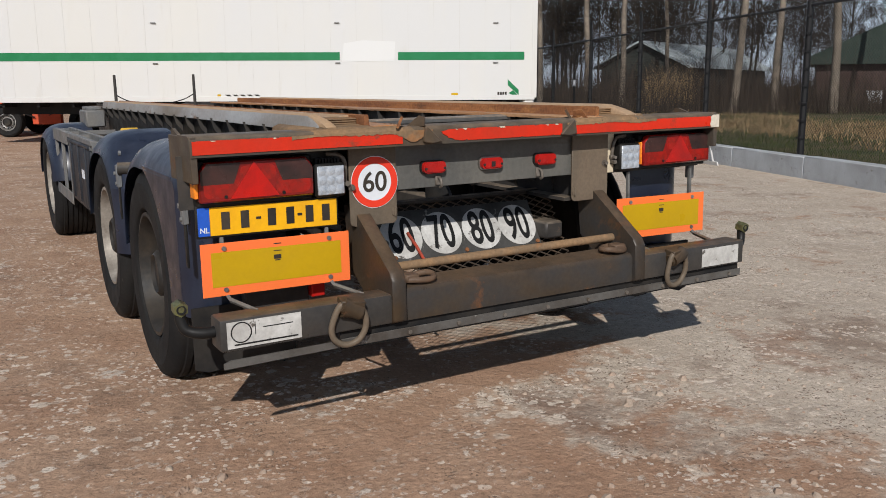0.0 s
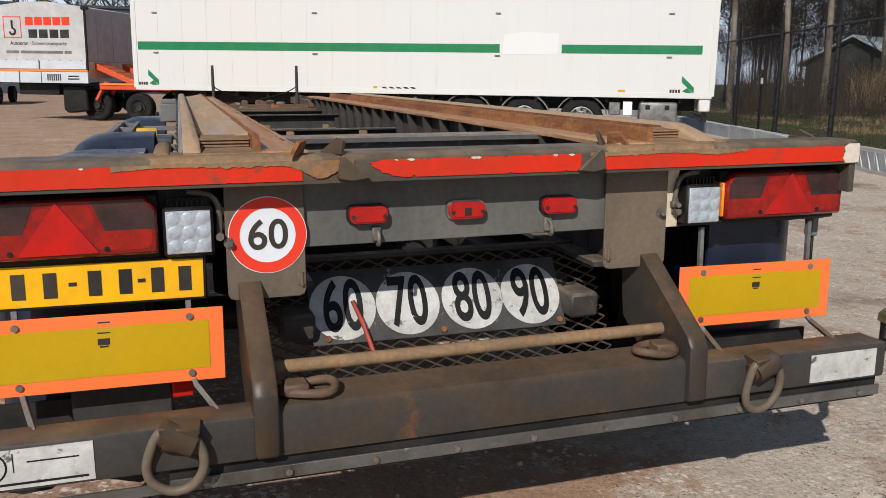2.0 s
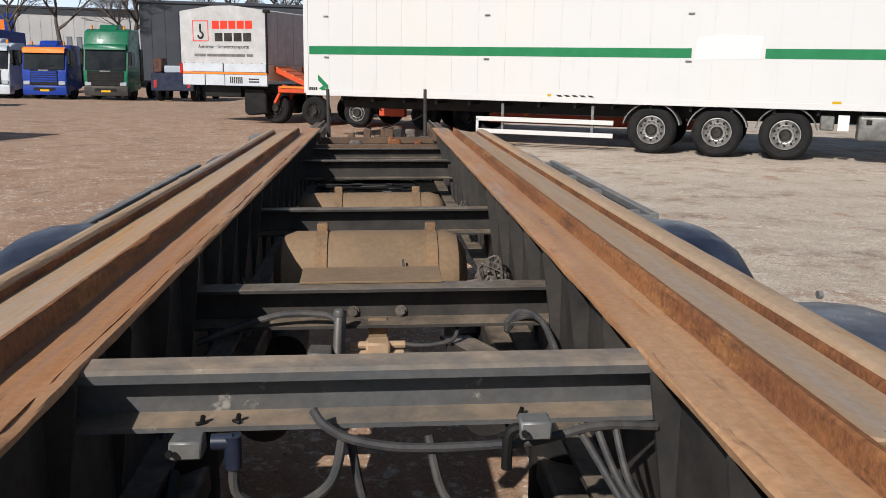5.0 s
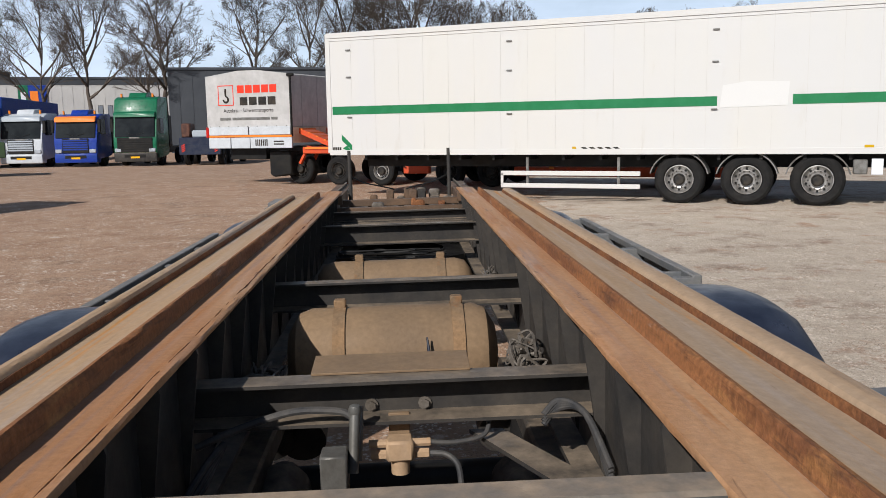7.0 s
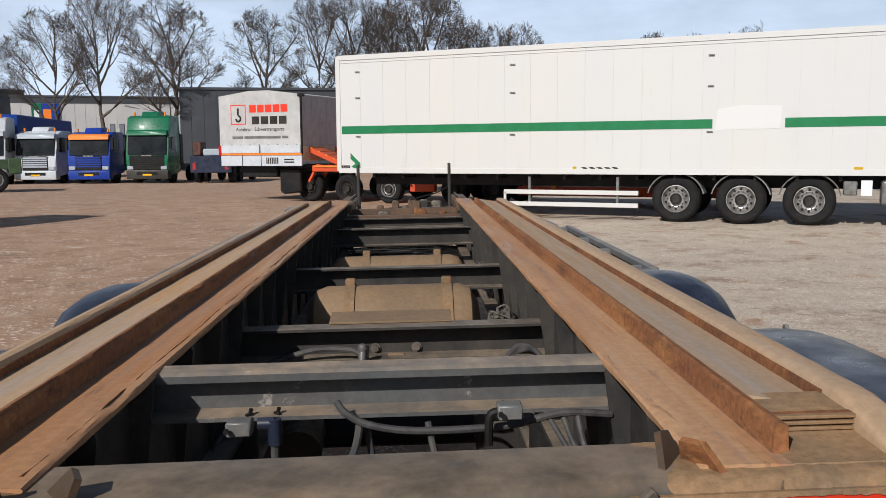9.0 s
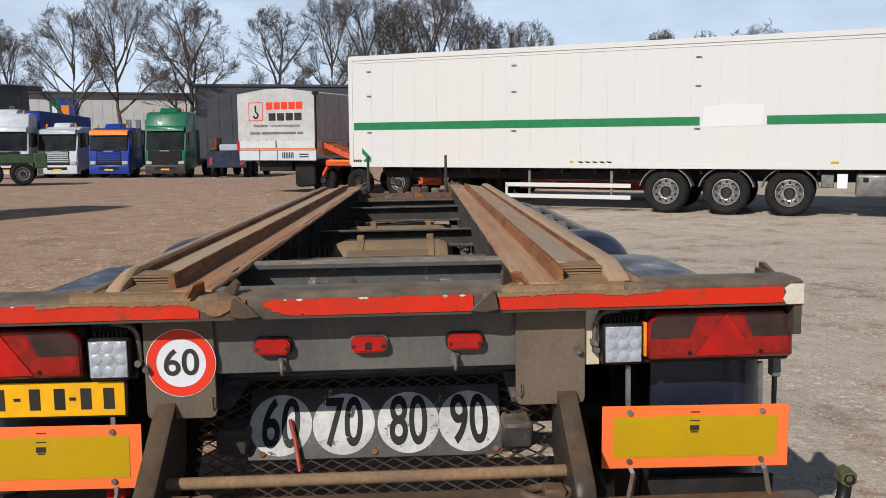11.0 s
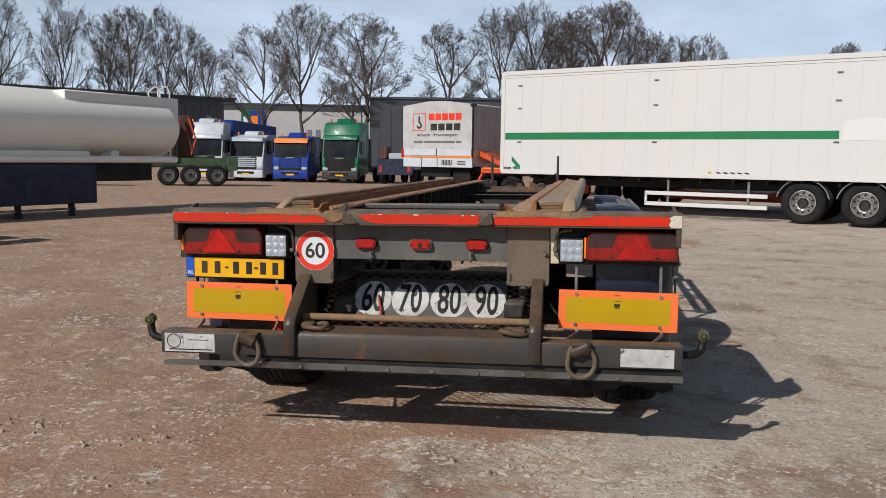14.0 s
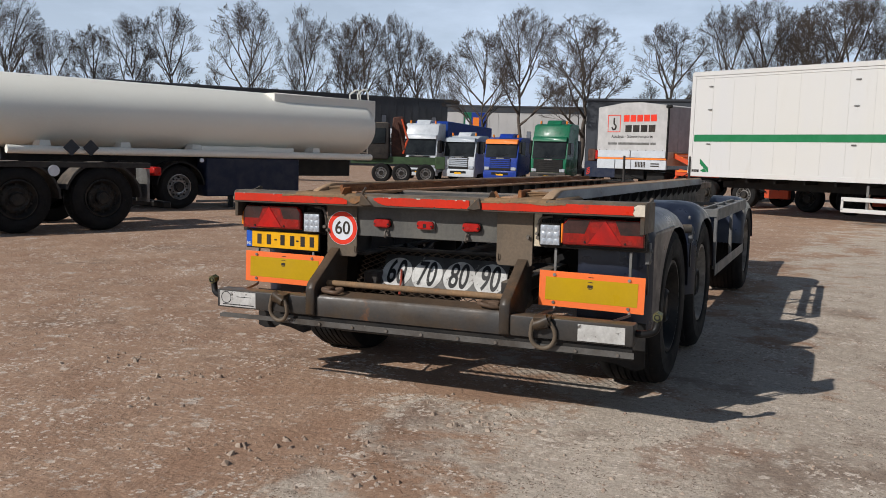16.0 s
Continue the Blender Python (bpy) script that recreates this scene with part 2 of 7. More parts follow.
    alu=surface("dull_aluminium_plate", (0.20, 0.198, 0.19), 0.45, 0.4, tone=(0.115, 0.11, 0.10), tone_scale=5, spots=(0.1, 0.09, 0.08), spot_scale=12),
    steel=surface("worn_bare_steel", (0.30, 0.295, 0.285), 0.4, 0.7, tone=(0.17, 0.15, 0.125), tone_scale=6),
    strip=surface("scuffed_edge_strip", (0.105, 0.10, 0.093), 0.5, 0.2, tone=(0.055, 0.045, 0.037), tone_scale=3, spots=(0.30, 0.29, 0.27), spot_scale=6, spot_at=(0.63, 0.68)),
    cream=surface("cream_paint", (0.62, 0.56, 0.43), 0.5, tone=(0.5, 0.42, 0.3)),
    tank=surface("dust_covered_air_tank", (0.225, 0.150, 0.088), 0.7, tone=(0.175, 0.12, 0.075), tone_scale=3, spots=(0.12, 0.1, 0.085), spot_scale=5, spot_at=(0.64, 0.75)),
    hose=surface("grey_black_hose", (0.035, 0.036, 0.039), 0.55, tone=(0.08, 0.074, 0.068), tone_scale=12),
    chain=surface("grey_brown_chain", (0.17, 0.15, 0.13), 0.6, 0.3, tone=(0.09, 0.075, 0.06), tone_scale=20),
    red_glass=surface("red_lamp_lens", (0.40, 0.010, 0.007), 0.22, tone=(0.26, 0.012, 0.01), tone_scale=9, coat=0.4, bump=0.1, bump_scale=200),
    red_glow=surface("red_chamber_painted_glow", (0.30, 0.011, 0.007), 0.25, tone=(0.16, 0.012, 0.008), tone_scale=30, coat=0.4, bump=0.1),
    red_dark=surface("smoked_red_lens", (0.15, 0.008, 0.006), 0.22, tone=(0.25, 0.010, 0.009), tone_scale=9, tone_at=(0.45, 0.65), coat=0.5, bump=0.05, bump_scale=200),
    smoke=surface("smoked_dark_lens", (0.026, 0.017, 0.016), 0.25, tone=(0.055, 0.025, 0.022), tone_scale=9, coat=0.4, bump=0.05),
    reflector=surface("red_triangle_reflector", (0.46, 0.012, 0.008), 0.35, tone=(0.26, 0.012, 0.010), tone_scale=7, bump=0.15, bump_scale=300),
    amber=surface("amber_side_lens", (0.75, 0.22, 0.02), 0.3, coat=0.3, bump=0.0),
    led=surface("clear_ribbed_led_lens", (0.42, 0.45, 0.49), 0.25, 0.2, tone=(0.30, 0.33, 0.37), tone_scale=40, coat=0.5, bump=0.3, bump_scale=120),
    box_white=surface("white_ribbed_trailer_wall", (0.535, 0.533, 0.525), 0.42, tone=(0.55, 0.54, 0.51), tone_scale=0.6, stretch=(1, 1, 0.25), spots=(0.49, 0.47, 0.43), spot_scale=1.8, spot_at=(0.60, 0.78), bump=0.03, grain=0.03),
    box_patch=surface("fresh_white_patch", (0.585, 0.585, 0.575), 0.4, bump=0.0, grain=0.02),
    green=surface("green_stripe", (0.012, 0.15, 0.055), 0.45, tone=(0.02, 0.17, 0.07), bump=0.0, grain=0.04),
    faded_red=surface("dull_dark_red_paint", (0.36, 0.055, 0.03), 0.6, tone=(0.2, 0.04, 0.025), tone_scale=8),
    redorange=surface("red_orange_lowloader_paint", (0.56, 0.07, 0.02), 0.5, tone=(0.42, 0.06, 0.025), tone_scale=2, spots=(0.2, 0.08, 0.05), dust=DUST, dust_amount=0.5),
)


# ---- mesh tools ----
def root(name, label, category, m=None, group=""):
    ob = new(name)
    ob.empty_display_size = 0.2
    if m is not None:
        ob.matrix_world = m
    return tagged(ob, label, category, group)


def part(name, bm, material, parent, label="", smooth=40):
    me = bpy.data.meshes.new(name)
    bmesh.ops.recalc_face_normals(bm, faces=bm.faces)
    bm.to_mesh(me)
    bm.free()
    me.materials.append(material)
    if smooth:
        me.polygons.foreach_set("use_smooth", [True] * len(me.polygons))
        me.set_sharp_from_angle(angle=radians(smooth))
    ob = new(name, me)
    ob.parent = parent
    if label:
        tagged(ob, label)
    return ob


def box(bm, x0, x1, y0, y1, z0, z1, b=0.0, m=None, seg=1):
    t = Matrix.Translation(((x0 + x1) / 2, (y0 + y1) / 2, (z0 + z1) / 2)) @ Matrix.Diagonal((x1 - x0, y1 - y0, z1 - z0, 1))
    vs = bmesh.ops.create_cube(bm, size=1, matrix=(m @ t) if m is not None else t)["verts"]
    if b:
        bmesh.ops.bevel(bm, geom=list({e for v in vs for e in v.link_edges}), offset=b, segments=seg, affect="EDGES", profile=0.5)
    return bm


def rod(bm, p, q, r, seg=12, r2=None):
    p, q = Vector(p), Vector(q)
    d = q - p
    m = Matrix.Translation((p + q) / 2) @ d.to_track_quat("Z", "Y").to_matrix().to_4x4()
    bmesh.ops.create_cone(bm, cap_ends=True, segments=seg, radius1=r, radius2=r if r2 is None else r2, depth=d.length, matrix=m)
    return bm


def smooth_path(pts, n=6, closed=False):
    pts = [Vector(p) for p in pts]
    k = len(pts)
    out = []
    for i in range(k if closed else k - 1):
        a, b, c, d = (pts[(i + j) % k] if closed else pts[min(max(i + j, 0), k - 1)] for j in (-1, 0, 1, 2))
        for s in range(n):
            t = s / n
            out.append(0.5 * (2 * b + (c - a) * t + (2 * a - 5 * b + 4 * c - d) * t * t + (3 * b - a - 3 * c + d) * t ** 3))
    return out if closed else out + [pts[-1]]


def sweep(bm, pts, r, seg=8, closed=False):
    pts = [Vector(p) for p in pts]
    k, rings, side = len(pts), [], None
    for i, p in enumerate(pts):
        a, b = (pts[i - 1], pts[(i + 1) % k]) if closed else (pts[max(i - 1, 0)], pts[min(i + 1, k - 1)])
        d = (b - a).normalized()
        if side is None:
            side = d.orthogonal().normalized()
        side = (side - d * side.dot(d)).normalized()
        up = d.cross(side)
        rr = r[i] if isinstance(r, (list, tuple)) else r
        rings.append([bm.verts.new(p + rr * (math.cos(2 * math.pi * j / seg) * side + math.sin(2 * math.pi * j / seg) * up)) for j in range(seg)])
    for i in range(k if closed else k - 1):
        a, b = rings[i], rings[(i + 1) % k]
        for j in range(seg):
            bm.faces.new((a[j], a[(j + 1) % seg], b[(j + 1) % seg], b[j]))
    if not closed:
        bm.faces.new(rings[0][::-1])
        bm.faces.new(rings[-1])
    return bm


def prism(bm, poly, axis, a, b, m=None, bevel=0.0):
    put = {"x": lambda h, u, v: (h, u, v), "y": lambda h, u, v: (u, h, v), "z": lambda h, u, v: (u, v, h)}[axis]
    lo = [bm.verts.new(put(a, u, v)) for u, v in poly]
    hi = [bm.verts.new(put(b, u, v)) for u, v in poly]
    if m is not None:
        for v in lo + hi:
            v.co = m @ v.co
    n = len(poly)
    bm.faces.new(lo[::-1])
    bm.faces.new(hi)
    for i in range(n):
        bm.faces.new((lo[i], lo[(i + 1) % n], hi[(i + 1) % n], hi[i]))
    if bevel:
        bmesh.ops.bevel(bm, geom=list({e for v in lo + hi for e in v.link_edges}), offset=bevel, segments=1, affect="EDGES", profile=0.5)
    return bm


def lathe(bm, profile, c, axis, seg=36):
    """profile: (radius, height along axis) pairs; turned round an axis through c."""
    c, ax = Vector(c), Vector(axis).normalized()
    u = ax.orthogonal().normalized()
    v = ax.cross(u)
    rings = []
    for r, h in profile:
        rings.append([bm.verts.new(c + ax * h + r * (math.cos(2 * math.pi * j / seg) * u + math.sin(2 * math.pi * j / seg) * v)) for j in range(seg)] if r > 1e-5 else [bm.verts.new(c + ax * h)])
    for a, b in zip(rings, rings[1:]):
        for j in range(seg):
            k = (j + 1) % seg
            if len(a) == 1 and len(b) == 1:
                continue
            if len(a) == 1:
                bm.faces.new((a[0], b[j], b[k]))
            elif len(b) == 1:
                bm.faces.new((a[j], a[k], b[0]))
            else:
                bm.faces.new((a[j], a[k], b[k], b[j]))
    return bm


def lettering(name, text, size, m, material, parent, sx=1.0, bold=0.0, depth=0.0006, font_space=1.0, label=""):
    cu = bpy.data.curves.new(name, "FONT")
    cu.body, cu.size, cu.align_x, cu.align_y, cu.offset, cu.extrude, cu.space_character = text, size, "CENTER", "CENTER", bold, depth, font_space
    tmp = new("tmp", cu)
    bpy.context.view_layer.update()
    me = bpy.data.meshes.new_from_object(tmp.evaluated_get(bpy.context.evaluated_depsgraph_get()))
    bpy.data.objects.remove(tmp)
    me.transform(m @ Matrix.Diagonal((sx, 1, 1, 1)))
    me.materials.clear()
    me.materials.append(material)
    ob = new(name, me)
    ob.parent = parent
    if label:
        tagged(ob, label)
    return ob


B = bmesh.new
UPRIGHT = pose(0, 0, 0, 90)  # lettering that faces -y


def wheel(parent, x, y, z, r, w, side, rim_mat, dish=0.06, hub=0.11, tyre_mat=None):
    """A lorry wheel whose outer face looks along x * side."""
    s = side
    rr = r * 0.56
    b = lathe(B(), [(rr + 0.012, -0.012), (rr + 0.012, 0.0), (rr - 0.004, 0.002), (rr - 0.02, -0.03), (rr * 0.8, -dish - 0.03), (rr * 0.72, -dish), (hub + 0.06, -dish + 0.01), (hub + 0.03, -dish - 0.005),
                    (hub * 0.9, -dish)], (x, y, z), (s, 0, 0), 36)
    rm = part("wheel", b, rim_mat, parent)
    b = lathe(B(), [(hub, -dish - 0.01), (hub, -dish + 0.03), (hub * 0.95, -dish + 0.07), (hub * 0.8, -dish + 0.085), (hub * 0.7, -dish + 0.07), (0, -dish + 0.075)], (x, y, z), (s, 0, 0), 24)
    part("hub", b, M["rim"], rm, "dark dusty hub")
    tread = []
    for g in (0.22, 0.34, 0.45, 0.55, 0.66, 0.78):
        tread += [(r, -w * (g - 0.014)), (r * 0.974, -w * (g - 0.012)), (r * 0.974, -w * (g + 0.012)), (r, -w * (g + 0.014))]
    b = lathe(B(), [(rr, 0), (rr + 0.02, -0.02), (r * 0.62, 0.004), (r * 0.63, 0.009), (r * 0.70, 0.013), (r * 0.86, 0.016), (r * 0.87, 0.012), (r * 0.955, -0.004), (r * 0.985, -0.03), (r * 0.985, -0.045), (r, -0.05)] + tread +
              [(r, -w + 0.05), (r * 0.97, -w + 0.01), (r * 0.86, -w), (rr, -w + 0.02)], (x, y, z), (s, 0, 0), 40)
    part("tyre", b, tyre_mat or M["tyre"], rm, "black rubber tyre")
    b = B()
    for k in range(10):
        a = 2 * math.pi * k / 10
        c = Vector((x + s * (-dish + 0.002), y + math.cos(a) * (hub + 0.052), z + math.sin(a) * (hub + 0.052)))
        rod(b, c, c + Vector((s * 0.03, 0, 0)), 0.014, 6)
    tagged(part("nut_ring", b, M["rim"], rm), kind="stuff")
    b = B()
    for k in range(10):
        a = 2 * math.pi * (k + 0.5) / 10
        c = Vector((x + s * (-dish - 0.004), y + math.cos(a) * rr * 0.77, z + math.sin(a) * rr * 0.77))
        rod(b, c, c + Vector((s * 0.02, 0, 0)), 0.024, 10)
    tagged(part("hand_hole", b, M["black"], rm), kind="stuff")
    return rm


# ---- ground ----
def ground_height(x, y):
    h = 0.012 * noise.noise((x * 0.5, y * 0.5, 0)) + 0.006 * noise.noise((x * 2.3, y * 2.3, 3)) + 0.003 * noise.noise((x * 9, y * 9, 7))
    h -= 0.0145 * min(max(y - 28, 0), 24)  # the yard falls a little towards the far row
    bank = x - (7.3 + 0.345 * y)  # grass behind the kerb climbs a little
    if bank > 0:
        h += min(bank * 0.35, 0.22) + min(max(bank - 2, 0) * 0.02, 0.7)
    return h


def steps(lo, hi, fine_lo, fine_hi, fine, grow=1.22):
    out = list(np.arange(fine_lo, fine_hi + 1e-6, fine))
    d = fine
    while out[-1] < hi:
        d *= grow
        out.append(min(out[-1] + d, hi))
    d = fine
    while out[0] > lo:
        d *= grow
        out.insert(0, max(out[0] - d, lo))
    return out


def build_ground():
    xs, ys = steps(-900, 900, -5, 6, 0.075, 1.1), steps(-300, 1400, -4.6, 8, 0.075, 1.1)
    verts = [(x, y, ground_height(x, y)) for y in ys for x in xs]
    n = len(xs)
    faces = [(j * n + i, j * n + i + 1, (j + 1) * n + i + 1, (j + 1) * n + i) for j in range(len(ys) - 1) for i in range(n - 1)]
    me = bpy.data.meshes.new("ground")
    me.from_pydata(verts, [], faces)
    me.polygons.foreach_set("use_smooth", [True] * len(me.polygons))
    m = bpy.data.materials.new("rolled_dirt_and_gravel")
    m.use_nodes = True
    nt = m.node_tree
    p = nt.nodes["Principled BSDF"]
    co = nt.nodes.new("ShaderNodeTexCoord").outputs["Object"]
    sep = nt.nodes.new("ShaderNodeSeparateXYZ")
    nt.links.new(co, sep.inputs["Vector"])

    def calc(op, a, b):
        k = nt.nodes.new("ShaderNodeMath")
        k.operation = op
        for sock, v in zip(k.inputs, (a, b)):
            if isinstance(v, (int, float)):
                sock.default_value = v
            else:
                nt.links.new(v, sock)
        return k.outputs[0]

    # reddish rolled earth on one side, pale grey gravel on the other
    big = noise_of(nt, co, 1.3, 12.0, 0.70, 0.15)
    slant = calc("MAXIMUM", calc("MINIMUM", calc("ADD", calc("MULTIPLY", sep.outputs["X"], 0.09), calc("MULTIPLY", sep.outputs["Y"], -0.012)), 0.15), -0.16)
    mixf = ramp(nt, calc("ADD", calc("MULTIPLY", big, 0.9), slant), [(0.465, GREY(0)), (0.53, GREY(1))])
    dirt = blend(nt, ramp(nt, noise_of(nt, co, 1.4, 6, 0.65), [(0.35, GREY(0)), (0.7, GREY(1))]), (0.31, 0.186, 0.119), (0.43, 0.29, 0.198))
    grey = blend(nt, ramp(nt, noise_of(nt, co, 1.1, 6, 0.65), [(0.3, GREY(0)), (0.7, GREY(1))]), (0.41, 0.335, 0.265), (0.51, 0.435, 0.355))
    col = blend(nt, mixf, dirt, grey)
    # reddish earth showing through on the pale side
    red = ramp(nt, noise_of(nt, co, 0.9, 11, 0.74, 0.15), [(0.56, GREY(0)), (0.61, GREY(0.6))])
    col = blend(nt, red, col, (0.28, 0.165, 0.11))
    # damp brown stains
    damp = ramp(nt, noise_of(nt, co, 0.7, 11, 0.72, 0.15), [(0.54, GREY(0)), (0.63, GREY(0.6))])
    col = blend(nt, damp, col, (0.17, 0.105, 0.072))
    # pale crushed stone pressed into the surface: small chips, and worn patches of it
    chips = ramp(nt, noise_of(nt, co, 16.0, 6, 0.7, 0.3), [(0.60, GREY(0)), (0.625, GREY(0.95))])
    patch = ramp(nt, noise_of(nt, co, 1.3, 5, 0.65), [(0.40, GREY(0.1)), (0.56, GREY(1))])
    col = blend(nt, blend(nt, 1.0, chips, patch, "MULTIPLY"), col, (0.62, 0.54, 0.46))
    worn = ramp(nt, noise_of(nt, co, 3.2, 10, 0.74, 0.3), [(0.60, GREY(0)), (0.64, GREY(0.85))])
    col = blend(nt, worn, col, (0.56, 0.49, 0.42))
    dark = ramp(nt, noise_of(nt, co, 21.0, 6, 0.7), [(0.34, GREY(0.8)), (0.42, GREY(1))])
    col = blend(nt, 1.0, col, dark, "MULTIPLY")
    vo = nt.nodes.new("ShaderNodeTexVoronoi")
    vo.inputs["Scale"].default_value = 46
    nt.links.new(co, vo.inputs["Vector"])
    tint = ramp(nt, vo.outputs["Color"], [(0.0, GREY(0.90)), (1.0, GREY(1.10))])
    col = blend(nt, 1.0, col, tint, "MULTIPLY")
    # single flat chips of pale stone with crisp outlines, in two sizes
    warp = nt.nodes.new("ShaderNodeVectorMath")
    warp.operation = "ADD"
    jit = nt.nodes.new("ShaderNodeTexNoise")
    jit.inputs["Scale"].default_value, jit.inputs["Detail"].default_value = 30.0, 3.0
    nt.links.new(co, jit.inputs["Vector"])
    half = nt.nodes.new("ShaderNodeVectorMath")
    half.operation = "SCALE"
    half.inputs["Scale"].default_value = 0.035
    nt.links.new(jit.outputs["Color"], half.inputs[0])
    nt.links.new(co, warp.inputs[0])
    nt.links.new(half.outputs["Vector"], warp.inputs[1])
    for scale, few, size, colour, where in ((6.5, 0.77, 0.30, (0.58, 0.49, 0.40), 0.9), (16.0, 0.68, 0.38, (0.64, 0.55, 0.46), 1.3), (38.0, 0.60, 0.42, (0.68, 0.59, 0.50), 1.9), (80.0, 0.66, 0.42, (0.15, 0.10, 0.07), 2.3)):
        v = nt.nodes.new("ShaderNodeTexVoronoi")
        v.inputs["Scale"].default_value = scale
        nt.links.new(warp.outputs["Vector"], v.inputs["Vector"])
        lone = ramp(nt, v.outputs["Color"], [(few, GREY(0)), (few + 0.02, GREY(1))])
        near = ramp(nt, v.outputs["Distance"], [(size, GREY(0.9)), (size + 0.05, GREY(0))])
        area = ramp(nt, noise_of(nt, co, where, 5, 0.7), [(0.48, GREY(0)), (0.58, GREY(1))])
        col = blend(nt, blend(nt, 1.0, blend(nt, 1.0, lone, near, "MULTIPLY"), area, "MULTIPLY"), col, colour)
    crumb = ramp(nt, noise_of(nt, co, 55, 5, 0.75), [(0.36, GREY(0.64)), (0.43, GREY(1)), (0.60, GREY(1)), (0.66, GREY(1.25))])
    col = blend(nt, 1.0, col, crumb, "MULTIPLY")
    fine = noise_of(nt, co, 120, 3, 0.7)
    col = blend(nt, 1.0, col, ramp(nt, fine, [(0.3, GREY(0.84)), (0.7, GREY(1.14))]), "MULTIPLY")
    # grass beyond the kerb line
    edge = calc("SUBTRACT", sep.outputs["X"], calc("ADD", calc("MULTIPLY", sep.outputs["Y"], 0.345), 7.15))
    turf = blend(nt, ramp(nt, noise_of(nt, co, 0.8, 7, 0.7), [(0.4, GREY(0)), (0.62, GREY(1))]), (0.040, 0.050, 0.014), (0.11, 0.082, 0.046))
    col = blend(nt, ramp(nt, edge, [(0.0, GREY(0)), (0.02, GREY(1))]), col, turf)
    nt.links.new(col, p.inputs["Base Color"])
    p.inputs["Roughness"].default_value = 0.88
    p.inputs["Specular IOR Level"].default_value = 0.3
    b = nt.nodes.new("ShaderNodeBump")
    b.inputs["Strength"].default_value, b.inputs["Distance"].default_value = 0.75, 0.02
    hgt = calc("ADD", calc("ADD", calc("MULTIPLY", noise_of(nt, co, 7, 8, 0.66), 1.3), calc("MULTIPLY", noise_of(nt, co, 34, 4, 0.65), 0.35)), calc("MULTIPLY", worn, 0.10))
    nt.links.new(hgt, b.inputs["Height"])
    nt.links.new(b.outputs["Normal"], p.inputs["Normal"])
    me.materials.append(m)
    tagged(new("ground", me), "reddish brown rolled earth yard passing into pale gravel", "ground", kind="structure")


build_ground()


# ---- the roll-container trailer ----
LEAN = -0.77   # it stands slightly lower on one side
trailer = root("container_trailer", "dark dusty roll-container trailer with rusty guide rails and red rear beam", "trailer", pose(0.018, 0, 0, 0, LEAN, 0))
SKEW = pose(-0.018, 0, 0, 0, 0, 1.3)  # the rear end sits a touch out of square


def rear(name, bm, material, parent=None, label="", smooth=40):
    """A part of the rear end, set out square and then turned by SKEW."""
    bmesh.ops.transform(bm, matrix=SKEW, verts=bm.verts)
    return part(name, bm, material, parent or trailer, label, smooth)


def ragged(x0, x1, z0, z1, rnd, tear=0.006, n=90):
    """Outline of a strip with torn upper and ragged end edges."""
    top = [(x0 + (x1 - x0) * i / n, z1 - rnd.random() * 0.0007 - (rnd.uniform(0.1, 0.7) * tear if rnd.random() < 0.16 else 0)) for i in range(n + 1)]
    low = [(x0 + (x1 - x0) * i / n, z0 + rnd.random() * 0.0005 + (rnd.random() * tear if rnd.random() < 0.03 else 0)) for i in range(n, -1, -1)]
    return top + low


